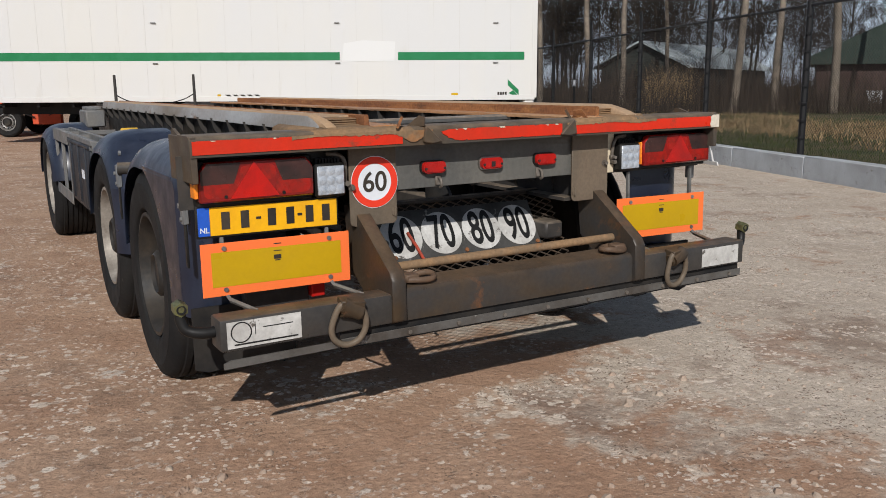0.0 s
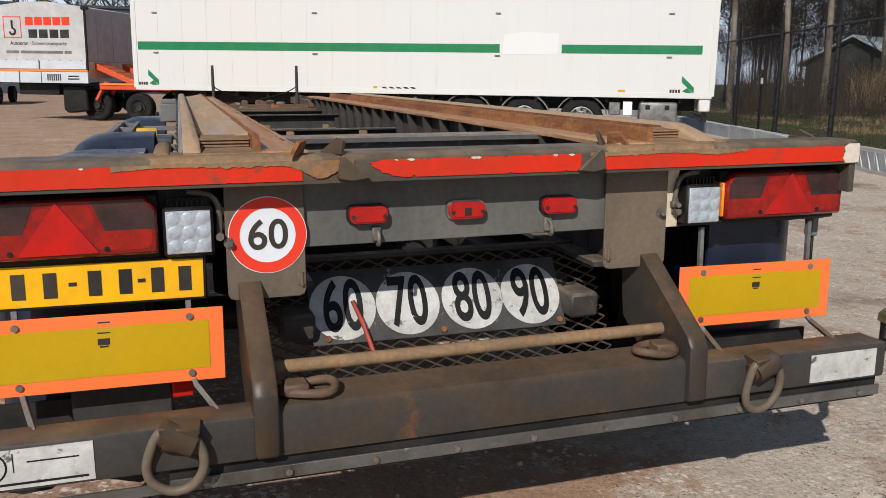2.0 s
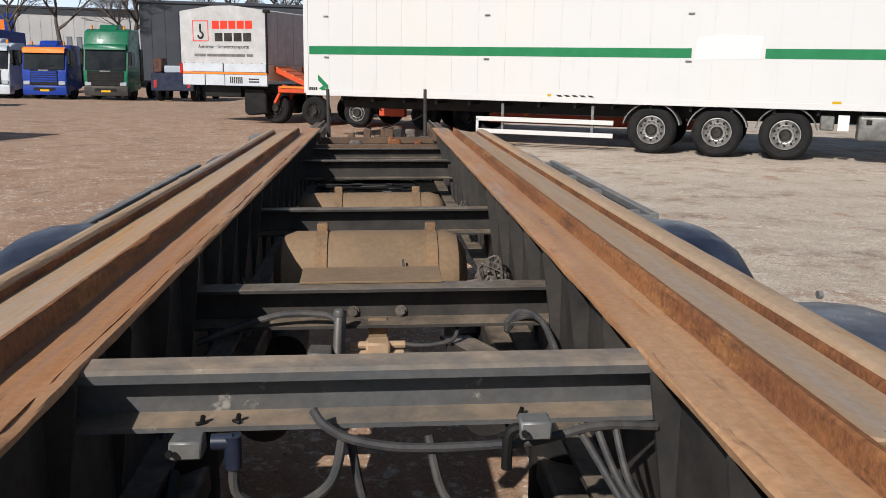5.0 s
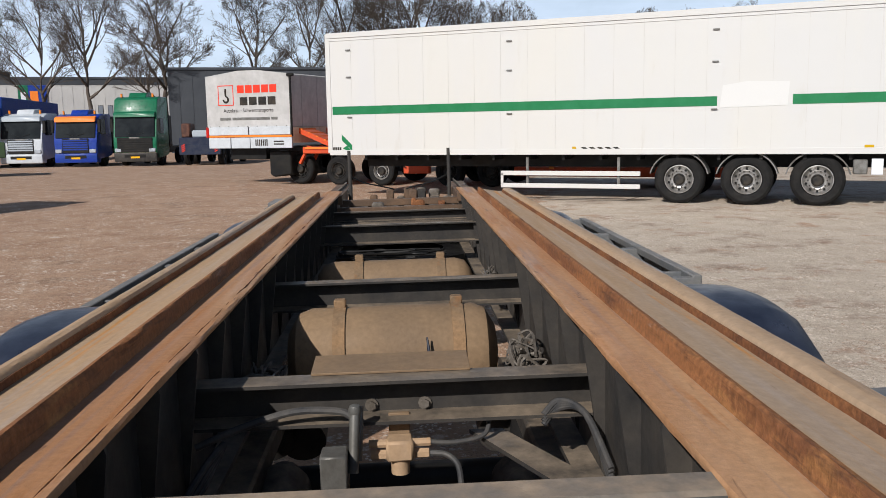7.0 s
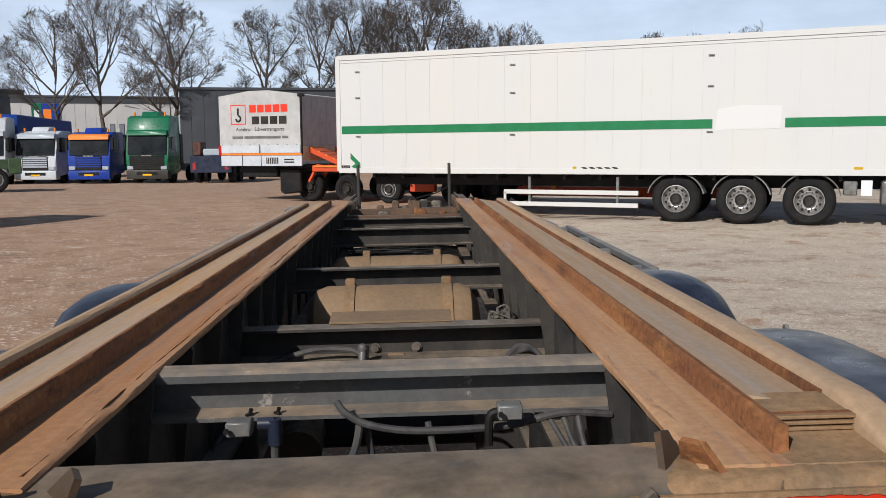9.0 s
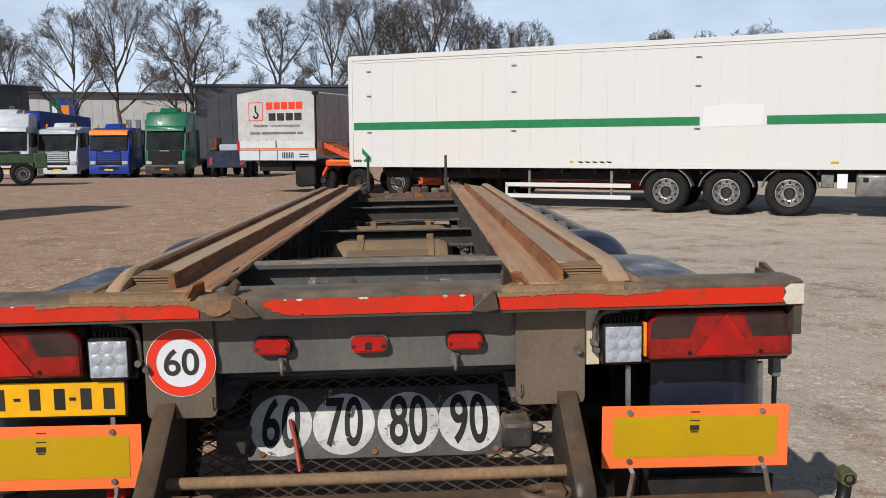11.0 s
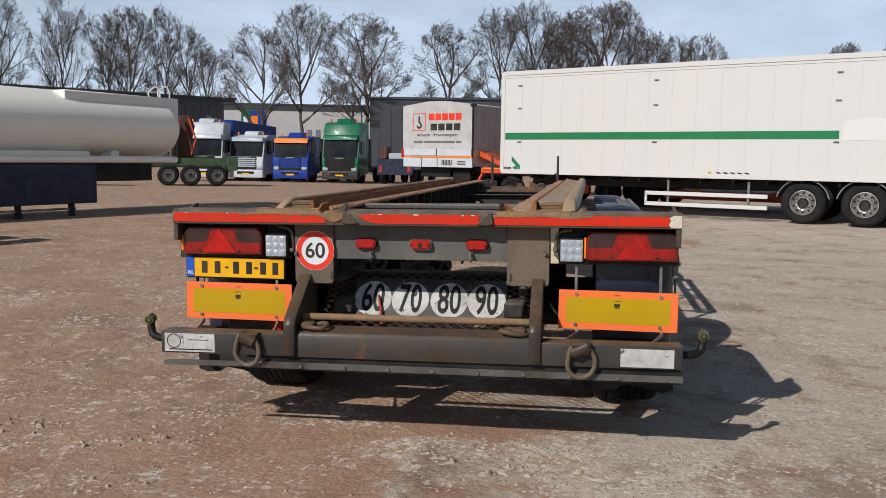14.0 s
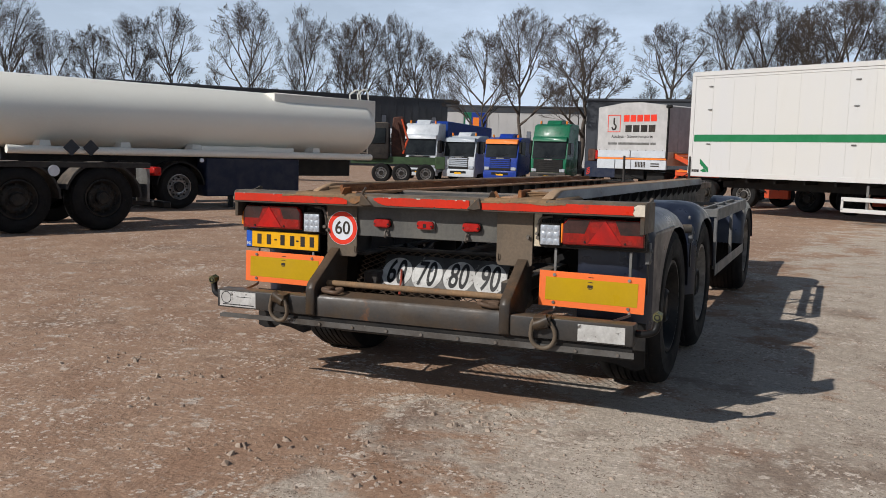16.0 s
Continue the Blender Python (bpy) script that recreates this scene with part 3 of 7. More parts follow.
def build_rear_beam():
    prof = [(-0.150, 1.088), (-0.150, 1.142), (-0.141, 1.154), (-0.125, 1.160), (0.0, 1.160), (0.0, 1.148), (-0.02, 1.09), (-0.13, 1.088)]
    b = prism(B(), prof, "x", -1.243, 1.264)
    beam = rear("rear_beam", b, M["beam"], label="dusty grey rear cross beam")
    rnd = random.Random(4)
    for x0, x1, tear in ((-1.235, -0.446, 0.004), (-0.271, 0.316, 0.008), (0.388, 1.205, 0.003)):
        out = ragged(x0, x1, 1.097, 1.144, rnd, tear)
        if x0 == -0.271:  # torn to a point at one end
            out = [(x, z) for x, z in out if x > -0.186] + [(x + 0.014, z) for x, z in ((-0.205, 1.0985), (-0.232, 1.1025), (-0.238, 1.107), (-0.259, 1.111), (-0.262, 1.117), (-0.274, 1.122), (-0.285, 1.128), (-0.283, 1.133), (-0.29, 1.1365), (-0.272, 1.1385), (-0.255, 1.1425), (-0.22, 1.1430))]
        rear("reflective_tape", prism(B(), out, "y", -0.1535, -0.149), M["tape"], beam, "scuffed red reflective tape", 0)
        for i in range(7 if tear > 0.005 else 3):  # flakes of bared backing along the torn edge
            x = rnd.uniform(x0 + 0.05, x1 - 0.02)
            w, h = rnd.uniform(0.003, 0.011), rnd.uniform(0.002, 0.0045)
            z = 1.1420
            b = prism(B(), [(x - w, z), (x, z - h), (x + w, z - h * 0.3), (x + w * 0.5, z + h * 0.6), (x - w * 0.6, z + h * 0.5)], "y", -0.1552, -0.150)
            rear("tape_flake", b, M["tape_back"], beam, "", 0)
    b = prism(B(), [(1.212, 1.092), (1.262, 1.092), (1.262, 1.15), (1.225, 1.15), (1.205, 1.138), (1.212, 1.125), (1.202, 1.108)], "y", -0.1545, -0.149)
    rear("white_corner", b, M["tape_back"], beam, "white bared beam corner", 0)
    # end plates of the beam with the small upstand
    for s in (-1, 1):
        ex = 0.0105 + s * 1.240
        b = box(B(), ex - 0.012, ex + 0.012, -0.145, 0.14, 1.00, 1.157, 0.003)
        prism(b, [(0.02, 1.155), (0.12, 1.155), (0.12, 1.175), (0.10, 1.178)], "x", ex - 0.006, ex + 0.006)
        rear("end_plate", b, M["beam"])
    # lugs welded to the beam where the rails end
    for s in (-1, 1):
        b = prism(B(), [(-0.012, 0.0), (0.062, 0.0), (0.055, 0.038), (0.03, 0.045)], "y", -0.005, 0.005, pose(0.014 + s * 0.395, -0.095, 1.157, -28, 0, s * 55))
        rear("rail_stop", b, M["bumper"], label="bent plate stop at the rail end")
        b = prism(B(), [(-0.012, 0.0), (0.06, 0.0), (0.05, 0.04), (0.01, 0.045)], "y", -0.005, 0.005, pose(0.014 + s * 0.46, -0.115, 1.157, -25, 0, s * 120))
        rear("rail_stop", b, M["rust_edge"], label="rusty plate stop at the rail end")
        out = [(-0.055, 1.098), (0.012, 1.160), (0.020, 1.152), (0.03, 1.10), (-0.01, 1.092)]
        b = prism(B(), [(0.014 + s * 0.345 + (x if s > 0 else -x), z) for x, z in out], "y", -0.166, -0.150, None, 0.003)
        rear("torn_lug", b, M["beam"], label="bent grey lug on the beam face")
        # dried mud run over the beam at the rail end
        prof = [(-0.150, 1.138), (-0.150, 1.142), (-0.141, 1.154), (-0.125, 1.160), (-0.09, 1.160), (-0.05, 1.160), (0.0, 1.160)]
        x0, x1 = sorted((0.014 + s * 0.33, 0.014 + s * (0.84 if s > 0 else 0.90)))
        b, n, rows = B(), 150, []
        for i in range(n + 1):
            x = x0 + (x1 - x0) * i / n
            ends = min(1.0, (x - x0) / 0.10, (x1 - x) / 0.14) * 0.0065 - 0.0042
            row = []
            for k, (y, z) in enumerate(prof):
                d = ends + 0.0034 * noise.noise((x * 16, y * 18, s * 5)) + 0.0016 * noise.noise((x * 60, y * 60, s * 9))
                row.append(b.verts.new((x, y - (d if k < 3 else 0.0), z + (d if k > 1 else 0.0))))
            rows.append(row)
        for p, q in zip(rows, rows[1:]):
            for k in range(len(prof) - 1):
                b.faces.new((p[k], q[k], q[k + 1], p[k + 1]))
        rear("mud_crust", b, M["mud"], beam, "dried brown mud on the beam", 60)
        # thin run of mud with a ragged lower edge over the tape
        n = 160
        top = [(x0 + (x1 - x0) * i / n, 1.146) for i in range(n + 1)]
        low = []
        for i in range(n, -1, -1):
            x = x0 + (x1 - x0) * i / n
            deep = 0.004 + 0.010 * noise.noise((x * 6, s, 3)) + 0.004 * noise.noise((x * 55, s, 5)) + 0.003 * noise.noise((x * 130, s, 7)) + (0.034 * math.exp(-((abs(x) - 0.40) / 0.05) ** 2) if s < 0 else 0.0)
            low.append((x, 1.140 - max(0.001, deep)))
        rear("mud_run", prism(B(), top + low, "y", -0.1562, -0.150), M["mud"], beam, "ragged brown mud run", 0)


build_rear_beam()


def rounded(cx, cz, w, h, r, n=4):
    """Outline of a rectangle with round corners."""
    out = []
    for sx, sz, a0 in ((1, 1, 0), (-1, 1, 90), (-1, -1, 180), (1, -1, 270)):
        for k in range(n + 1):
            a = radians(a0 + 90 * k / n)
            out.append((cx + sx * (w - r) + r * math.cos(a), cz + sz * (h - r) + r * math.sin(a)))
    return out


def build_rear_face():
    # central panel
    b = box(B(), -0.437, 0.455, -0.045, -0.035, 0.909, 1.088, 0.002)
    box(b, -0.437, 0.455, -0.04, 0.03, 0.909, 0.918, 0.002)
    panel = rear("rear_panel", b, M["panel"], label="dusty grey rear panel")
    for x in (-0.236, 0.268):  # little rope hooks under the lamps
        b = box(B(), x - 0.012, x + 0.012, -0.056, -0.045, 0.915, 0.955, 0.003)
        sweep(b, smooth_path([(x, -0.055, 0.948), (x, -0.075, 0.94), (x, -0.08, 0.915), (x, -0.066, 0.908)], 4), 0.0055, 8)
        rear("rope_hook", b, M["chain"], panel)
    # marker lamps
    for i, x in enumerate((-0.261, 0.016, 0.297)):
        b = prism(B(), rounded(x, 0.990, 0.056, 0.027, 0.02), "y", -0.056, -0.045)
        base = rear("marker_lamp", b, M["steel"] if i == 1 else M["black"], label="red oblong marker lamp")
        b = prism(B(), rounded(x, 0.990, 0.051, 0.0225, 0.017), "y", -0.074, -0.054)
        prism(b, rounded(x, 0.990, 0.045, 0.017, 0.013), "y", -0.079, -0.073)
        lens = rear("lens", b, M["red_glass"], base, "red plastic lens")
        for dx in (-0.042, 0.042):
            rear("screw", rod(B(), (x + dx, -0.074, 0.986), (x + dx, -0.0795, 0.986), 0.006, 8), M["smoke"], base)
        if i == 1:
            rear("dark_square", box(B(), x - 0.010, x + 0.010, -0.0797, -0.075, 0.976, 0.998), M["smoke"], base, "", 0)
    # hinged flaps
    for x0, x1, z0, z1, nm in ((-0.631, -0.430, 0.783, 1.088, "flap with the speed sign"), (0.446, 0.652, 0.791, 1.088, "plain flap")):
        b = B()
        r = 0.018
        pts = [(x0, z1), (x0, z0 + r), (x0 + r * 0.3, z0 + r * 0.3), (x0 + r, z0), (x1 - r, z0), (x1 - r * 0.3, z0 + r * 0.3), (x1, z0 + r), (x1, z1)]
        prism(b, pts, "y", -0.062, -0.054, bevel=0.0015)
        f = rear("flap", b, M["flap"], label="brown-grey steel flap" + (" carrying a round sign" if x0 < 0 else ""))
        hx = x1 - 0.012 if x0 < 0 else x0 + 0.012
        b = box(B(), hx - 0.011, hx + 0.011, -0.067, -0.06, z0 + 0.03, z0 + 0.062, 0.002)
        rod(b, (hx, -0.069, z0 + 0.028), (hx, -0.069, z0 + 0.064), 0.004, 8)
        rear("hinge", b, M["flap"], f)
        bx = x0 + 0.008 if x0 < 0 else x1 - 0.022
        bz = 0.935 if x0 < 0 else 0.953
        b = rod(B(), (bx, -0.06, bz), (bx, -0.082, bz), 0.009, 6)
        rod(b, (bx, -0.06, bz), (bx, -0.066, bz), 0.014, 12)
        rear("bolt", b, M["chain"], f)
        if x0 < 0:
            c = (-0.5255, -0.0625, 0.950)
            s = rear("speed_sign", lathe(B(), [(0.100, 0), (0.100, 0.0015), (0, 0.0015)], c, (0, -1, 0), 48), M["white"], f, "round white speed sign with red ring")
            b = lathe(B(), [(0.098, 0.001), (0.098, 0.0025), (0.071, 0.0025), (0.071, 0.001)], c, (0, -1, 0), 48)
            rear("red_ring", b, M["red"], s, "red ring", 0)
            lettering("number", "60", 0.108, SKEW @ pose(c[0], c[1] - 0.0025, c[2] - 0.002) @ UPRIGHT, M["ink"], s, 0.98, 0.0014, label="black figures 60")
    # cream strip beside the plain flap
    rear("cream_strip", box(B(), 0.655, 0.697, -0.05, -0.044, 0.905, 1.088, 0.001), M["cream"], label="cream painted strip")
    rear("latch", rod(box(B(), 0.668, 0.690, -0.068, -0.05, 0.965, 0.985, 0.003), (0.679, -0.06, 0.975), (0.679, -0.085, 0.975), 0.008, 8), M["chain"])
    # dark back wall behind the lamps
    for s in (-1, 1):
        b = box(B(), min(s * 0.66, s * 1.262), max(s * 0.66, s * 1.262), -0.03, -0.024, 0.90, 1.088)
        rear("lamp_carrier", b, M["frame"])


build_rear_face()


def tail_lamp(s):
    x0, x1, z0, z1 = (0.822, 1.260, 0.924, 1.068) if s > 0 else (0.786, 1.214, 0.924, 1.068)
    X = lambda x: s * x
    base = rear("tail_lamp", box(B(), min(X(x0), X(x1)), max(X(x0), X(x1)), -0.075, -0.03, z0 - 0.014, z1 + 0.004, 0.006), M["black"], label="rectangular smoked red tail lamp")
    c = 0.035
    out = [(x0 + 0.006, z0 + 0.004), (x1 - 0.004, z0 + 0.004), (x1 - 0.004, z1 - c), (x1 - c * 0.9, z1), (x0 + c * 0.9, z1), (x0 + 0.006, z1 - c)]
    b = prism(B(), [(X(x), z) for x, z in out], "y", -0.108, -0.07, bevel=0.006)
    lens = rear("lens", b, M["red_dark"], base, "smoked red lens")
    # dark upper fields
    for u0, u1, d in ((x0 + 0.012, x0 + 0.125, 1), (x1 - 0.010, x1 - 0.125, -1)):
        b = prism(B(), [(X(u0), z1 - 0.078), (X(u1), z1 - 0.078), (X(u1 + d * 0.028), z1 - 0.006), (X(u0 + d * 0.026), z1 - 0.006), (X(u0), z1 - 0.035)], "y", -0.1092, -0.1)
        rear("dark_field", b, M["smoke"], lens, "dark smoked field", 0)
    # red lower field and two chambers, the glow in them painted as brighter red
    for u0, u1 in ((x0 + 0.02, x0 + 0.15), (x1 - 0.15, x1 - 0.02)):
        b = prism(B(), rounded(X((u0 + u1) / 2), z0 + 0.048, (u1 - u0) / 2, 0.03, 0.02), "y", -0.1088, -0.1)
        rear("red_field", b, M["red_glow"], lens, "red lower field with painted glow", 0)
    for ux, uz, rr in ((x0 + 0.175, z1 - 0.045, 0.026), (x1 - 0.175, z1 - 0.045, 0.026)):
        b = prism(B(), rounded(X(ux), uz, rr, 0.026, 0.02), "y", -0.1086, -0.1)
        rear("bulb_chamber", b, M["red_glow"], lens, "red chamber with its glow painted brighter", 0)
    cx = (x0 + x1) / 2 + 0.014
    b = prism(B(), [(X(cx - 0.088), z0 + 0.014), (X(cx + 0.088), z0 + 0.014), (X(cx), z1 - 0.006)], "y", -0.1125, -0.1)
    rear("triangle_reflector", b, M["reflector"], base, "red triangle reflector", 0)
    for ux in (cx - 0.105, cx + 0.105):
        rear("screw", rod(B(), (X(ux), -0.105, z0 + 0.022), (X(ux), -0.112, z0 + 0.022), 0.006, 10), M["black"], base)
    rear("side_lens", box(B(), min(X(x1 - 0.004), X(x1 + 0.012)), max(X(x1 - 0.004), X(x1 + 0.012)), -0.1, -0.05, z0 + 0.02, z0 + 0.1, 0.003) if s < 0 else
         box(B(), x0 - 0.004, x0 + 0.005, -0.098, -0.045, z0 + 0.012, z1 - 0.03, 0.002), M["amber"], base, "amber side lens")


def led_lamp(s):
    x, z = (0.758 if s > 0 else -0.720), 0.974
    h = rear("work_lamp", box(B(), x - 0.06, x + 0.06, -0.095, -0.045, z - 0.062, z + 0.062, 0.008), M["black"], label="square work lamp with nine clear lenses")
    b = box(B(), x - 0.053, x + 0.053, -0.0985, -0.09, z - 0.053, z + 0.053, 0.002)
    pane = rear("led_lens", b, M["led"], h, "clear nine-cell lens")
    for i in (-1, 0, 1):
        for j in (-1, 0, 1):
            b = lathe(B(), [(0.0168, 0), (0.0165, 0.002), (0.011, 0.004), (0, 0.005)], (x + i * 0.0345, -0.097, z + j * 0.0345), (0, -1, 0), 14)
            rear("led_cell", b, M["led"], pane)
    b = B()
    for i in range(7):
        u = x - 0.036 + i * 0.012
        rear("cooling_fin", box(B(), u - 0.002, u + 0.002, -0.085, -0.05, z + 0.06, z + 0.078), M["black"], h)
    rear("top_bracket", box(B(), x - 0.05, x + 0.05, -0.07, -0.062, z + 0.06, z + 0.082, 0.001), M["black"], h)
    t = x + s * -0.075
    b = sweep(B(), smooth_path([(t, -0.05, z - 0.03), (t, -0.06, z + 0.05), (t + s * 0.02, -0.06, z + 0.085), (x, -0.055, z + 0.095)], 5), 0.008, 8)
    rod(b, (t, -0.055, z - 0.02), (t, -0.078, z - 0.02), 0.011, 6)
    rear("bracket", b, M["chain"], h)


for s in (-1, 1):
    tail_lamp(s)
    led_lamp(s)


def build_plate():
    m = pose(-0.950, -0.062, 0.855, 0, 0.6, 0)
    holder = rear("number_plate", box(B(), -0.268, 0.268, -0.004, 0.012, -0.058, 0.058, 0.004, m), M["black"], label="yellow number plate in a black holder")
    rear("yellow_field", box(B(), -0.22, 0.26, -0.0075, -0.003, -0.05, 0.05, 0.001, m), M["plate"], holder, "yellow field")
    rear("blue_band", box(B(), -0.262, -0.2205, -0.0075, -0.003, -0.05, 0.05, 0.001, m), M["euro"], holder, "blue band")
    for x in (-0.165, -0.095, 0.005, 0.075, 0.150, 0.215):
        rear("character_bar", box(B(), x - 0.015, x + 0.015, -0.0092, -0.007, -0.030, 0.032, 0, m), M["ink"], holder, "plain black bar", 0)
    for x in (-0.045, 0.112):
        rear("dash_bar", box(B(), x - 0.009, x + 0.009, -0.0092, -0.007, -0.003, 0.006, 0, m), M["ink"], holder, "short black bar", 0)
    lettering("country_mark", "NL", 0.026, SKEW @ m @ pose(-0.2412, -0.0082, -0.030, 90), M["white"], holder, 1.0, 0.0006, label="small white country letters")


build_plate()


def marker_board(s):
    cx = 0.982 if s > 0 else -0.931
    m = pose(cx, -0.075, 0.683, -1.5, 0.6 if s < 0 else 0.9, 0)
    w, h = 0.2825, 0.095
    out = [(-w, -h), (w, -h), (w, h), (-w, h)]
    base = rear("marker_board", prism(B(), out, "y", -0.002, 0.0, m, 0.0008), M["orange"], label="orange-bordered ochre reflective marker board", smooth=0)
    rear("ochre_field", box(B(), -w + 0.036, w - 0.036, -0.0032, -0.0015, -h + 0.033, h - 0.033, 0, m), M["board"], base, "ochre field", 0)
    for q in ((-0.018, 0.010, -0.0042, 0.018, 0.034), (-0.014, 0.006, -0.0044, 0.012, 0.016), (-0.018, 0.012, -0.0042, 0.047, 0.050), (-0.016, 0.012, -0.0034, 0.073, 0.076)):
        rear("print_bar", box(B(), q[0], q[1], q[2], -0.0018, q[3], q[4], 0, m), M["ink"], base, "small dark printed bar", 0)
    for x in (-0.2, 0.2):
        for z in (-h + 0.022, h - 0.02):
            b = B()
            rod(b, m @ Vector((x, 0.0, z)), m @ Vector((x, -0.008, z)), 0.0085, 10)
            rear("screw", b, M["steel"], base)
    # straps that hold the board
    for x in (-0.2, 0.2):
        top = 0.90 if s > 0 else 0.80
        b = B()
        u = cx + x
        sweep(b, [(u, -0.055, top), (u, -0.06, 0.72), (u, -0.064, 0.60), (u + 0.01, -0.09, 0.575), (u + s * -0.05, -0.26, 0.566)], 0.009, 4)
        rear("board_strap", b, M["alu"], base)


for s in (-1, 1):
    marker_board(s)


def build_bumper():
    for s in (-1, 1):
        x0, x1 = (0.618, 1.262) if s > 0 else (-1.235, -0.598)
        b = box(B(), x0, x1, -0.335, -0.225, 0.462, 0.572, 0.010, seg=2)
        bar = rear("underrun_bar", b, M["bar"], label="dark grey underrun bar")
        u0, u1 = ((-1.213, -0.955), (0.985, 1.222))[s > 0]
        rear("sticker", box(B(), u0, u1, -0.3372, -0.3345, 0.472, 0.556 if s > 0 else 0.562, 0), M["white_worn"], bar, "scratched white sticker", 0)
        if s < 0:
            b = lathe(B(), [(0.036, 0), (0.036, 0.001), (0.032, 0.001), (0.032, 0)], (-1.165, -0.3372, 0.524), (0, -1, 0), 24)
            rear("sticker_ring", b, M["ink_worn"], bar, "thin dark ring", 0)
            for q in ((-1.118, -1.116, 0.51, 0.553), (-1.09, -0.985, 0.530, 0.533), (-1.19, -0.968, 0.481, 0.486)):
                rear("sticker_bar", box(B(), q[0], q[1], -0.3384, -0.337, q[2], q[3]), M["ink_worn"], bar, "faded printed bar", 0)
        # hanging tow ring with its lug
        rx = (-0.777, 0.806)[s > 0]
        b = rod(B(), (rx - s * 0.045, -0.352, 0.532), (rx + s * 0.03, -0.350, 0.553), 0.026, 12, 0.031)
        box(b, rx - 0.03, rx + 0.03, -0.36, -0.33, 0.52, 0.565, 0.006)
        rear("ring_lug", b, M["bumper"], bar)
        turn = 8 if s < 0 else -4
        pts = [pose(rx, -0.360, 0.545, 8, turn, 6 * s) @ Vector(p) for p in ((-0.046, 0, 0.01), (-0.058, 0, -0.03), (-0.062, 0, -0.075), (-0.045, 0, -0.112), (-0.005, 0, -0.13), (0.035, 0, -0.118), (0.058, 0, -0.085), (0.062, 0, -0.045), (0.05, 0, -0.01), (0.03, 0, 0.012), (0.0, 0, 0.02), (-0.03, 0, 0.022))]
        m = pose(rx, -0.360, 0.545, 8, turn, 6 * s)
        tilt = 0.014 * s
        b = sweep(B(), [m @ Vector(p) for p in ((-0.036, 0.004, 0.006 - tilt), (0.0, 0.004, 0.004), (0.036, 0.004, 0.006 + tilt))], 0.030, 14)
        prism(b, [(-0.040, -0.012), (0.040, -0.012), (0.047, 0.036), (-0.043, 0.036)], "y", -0.012, 0.045, m, 0.003)
        rear("ring_sleeve", b, M["bumper"], bar, "bent grey plate sleeve holding the ring")
        rear("tow_ring", sweep(B(), smooth_path(pts, 5, True), 0.0115, 10, True), M["flap"], bar, "worn hanging ring")
        # elbow with a hexagonal nut at the end of the bar
        e = 1.25 if s > 0 else -1.225
        b = sweep(B(), smooth_path([(e - s * 0.02, -0.27, 0.525), (e + s * 0.04, -0.265, 0.52), (e + s * 0.092, -0.245, 0.532), (e + s * 0.108, -0.235, 0.565), (e + s * 0.11, -0.232, 0.60)], 5), 0.019, 12)
        el = rear("end_elbow", b, M["black"], bar, "black pipe elbow")
        b = rod(B(), (e + s * 0.11, -0.215, 0.612), (e + s * 0.11, -0.258, 0.607), 0.025, 6)
        rear("hex_nut", b, M["nut"], el, "yellowish hexagonal nut")
        rear("nut_bore", lathe(B(), [(0.016, 0), (0.016, 0.003), (0.011, 0.003), (0.009, -0.004), (0, -0.004)], (e + s * 0.11, -0.258, 0.607), (0, -1, 0.1), 16), M["black"], el)
        # upright bracket
        pr = [(-0.005, 0.86), (-0.055, 0.835), (-0.325, 0.655), (-0.347, 0.62), (-0.350, 0.470), (-0.31, 0.455), (-0.20, 0.458), (0.03, 0.62), (0.06, 0.86)]
        u0, u1 = (0.569, 0.625) if s > 0 else (-0.605, -0.548)
        rear("upright_bracket", prism(B(), pr, "x", u0, u1, bevel=0.006), M["bumper"], label="thick grey upright bracket")
    b = prism(B(), [(-0.325, 0.462), (-0.325, 0.565), (-0.312, 0.582), (-0.215, 0.60), (-0.205, 0.59), (-0.205, 0.462)], "x", -0.548, 0.569)
    rear("centre_beam", b, M["bumper"], label="grey centre beam with brown dust")
    b = rod(B(), (-0.55, -0.192, 0.637), (0.57, -0.192, 0.637), 0.0175, 16)
    rear("cross_tube", b, M["mud"], label="dust-brown cross tube")
    for s in (-1, 1):
        pts = [pose(0.017 + s * 0.473, -0.28, 0.608, 6, s * 4, 10 * s) @ Vector((math.cos(a) * (0.066 + 0.012 * s * math.cos(a)), math.sin(a) * 0.036, 0.004 * math.sin(2 * a))) for a in np.linspace(0, 2 * math.pi, 20, endpoint=False)]
        b = sweep(B(), pts, 0.0115, 9, True)
        box(b, 0.012 + s * 0.51 - 0.03, 0.012 + s * 0.51 + 0.03, -0.305, -0.245, 0.598, 0.626, 0.006, None)
        rear("lashing_ring", b, M["crane_steel"], label="brown lashing ring")
    # worn edge strip with bolts and the rubber under it
    rear("edge_strip", box(B(), -0.80, 1.265, -0.318, -0.312, 0.400, 0.432, 0.001), M["strip"], label="scuffed bolted metal strip")
    for k in range(10):
        x = -0.74 + k * 0.214
        rear("strip_bolt", rod(B(), (x, -0.31, 0.415), (x, -0.326, 0.415), 0.009, 6), M["chain"])
    rear("rubber_strip", box(B(), -0.80, 1.255, -0.31, -0.302, 0.392, 0.462, 0.001), M["rubber"])
    rear("edge_strip", prism(B(), [(-1.225, 0.400), (-0.815, 0.405), (-0.81, 0.43), (-1.2, 0.428), (-1.225, 0.42)], "y", -0.323, -0.316), M["strip"], label="scuffed bent strip end")


build_bumper()


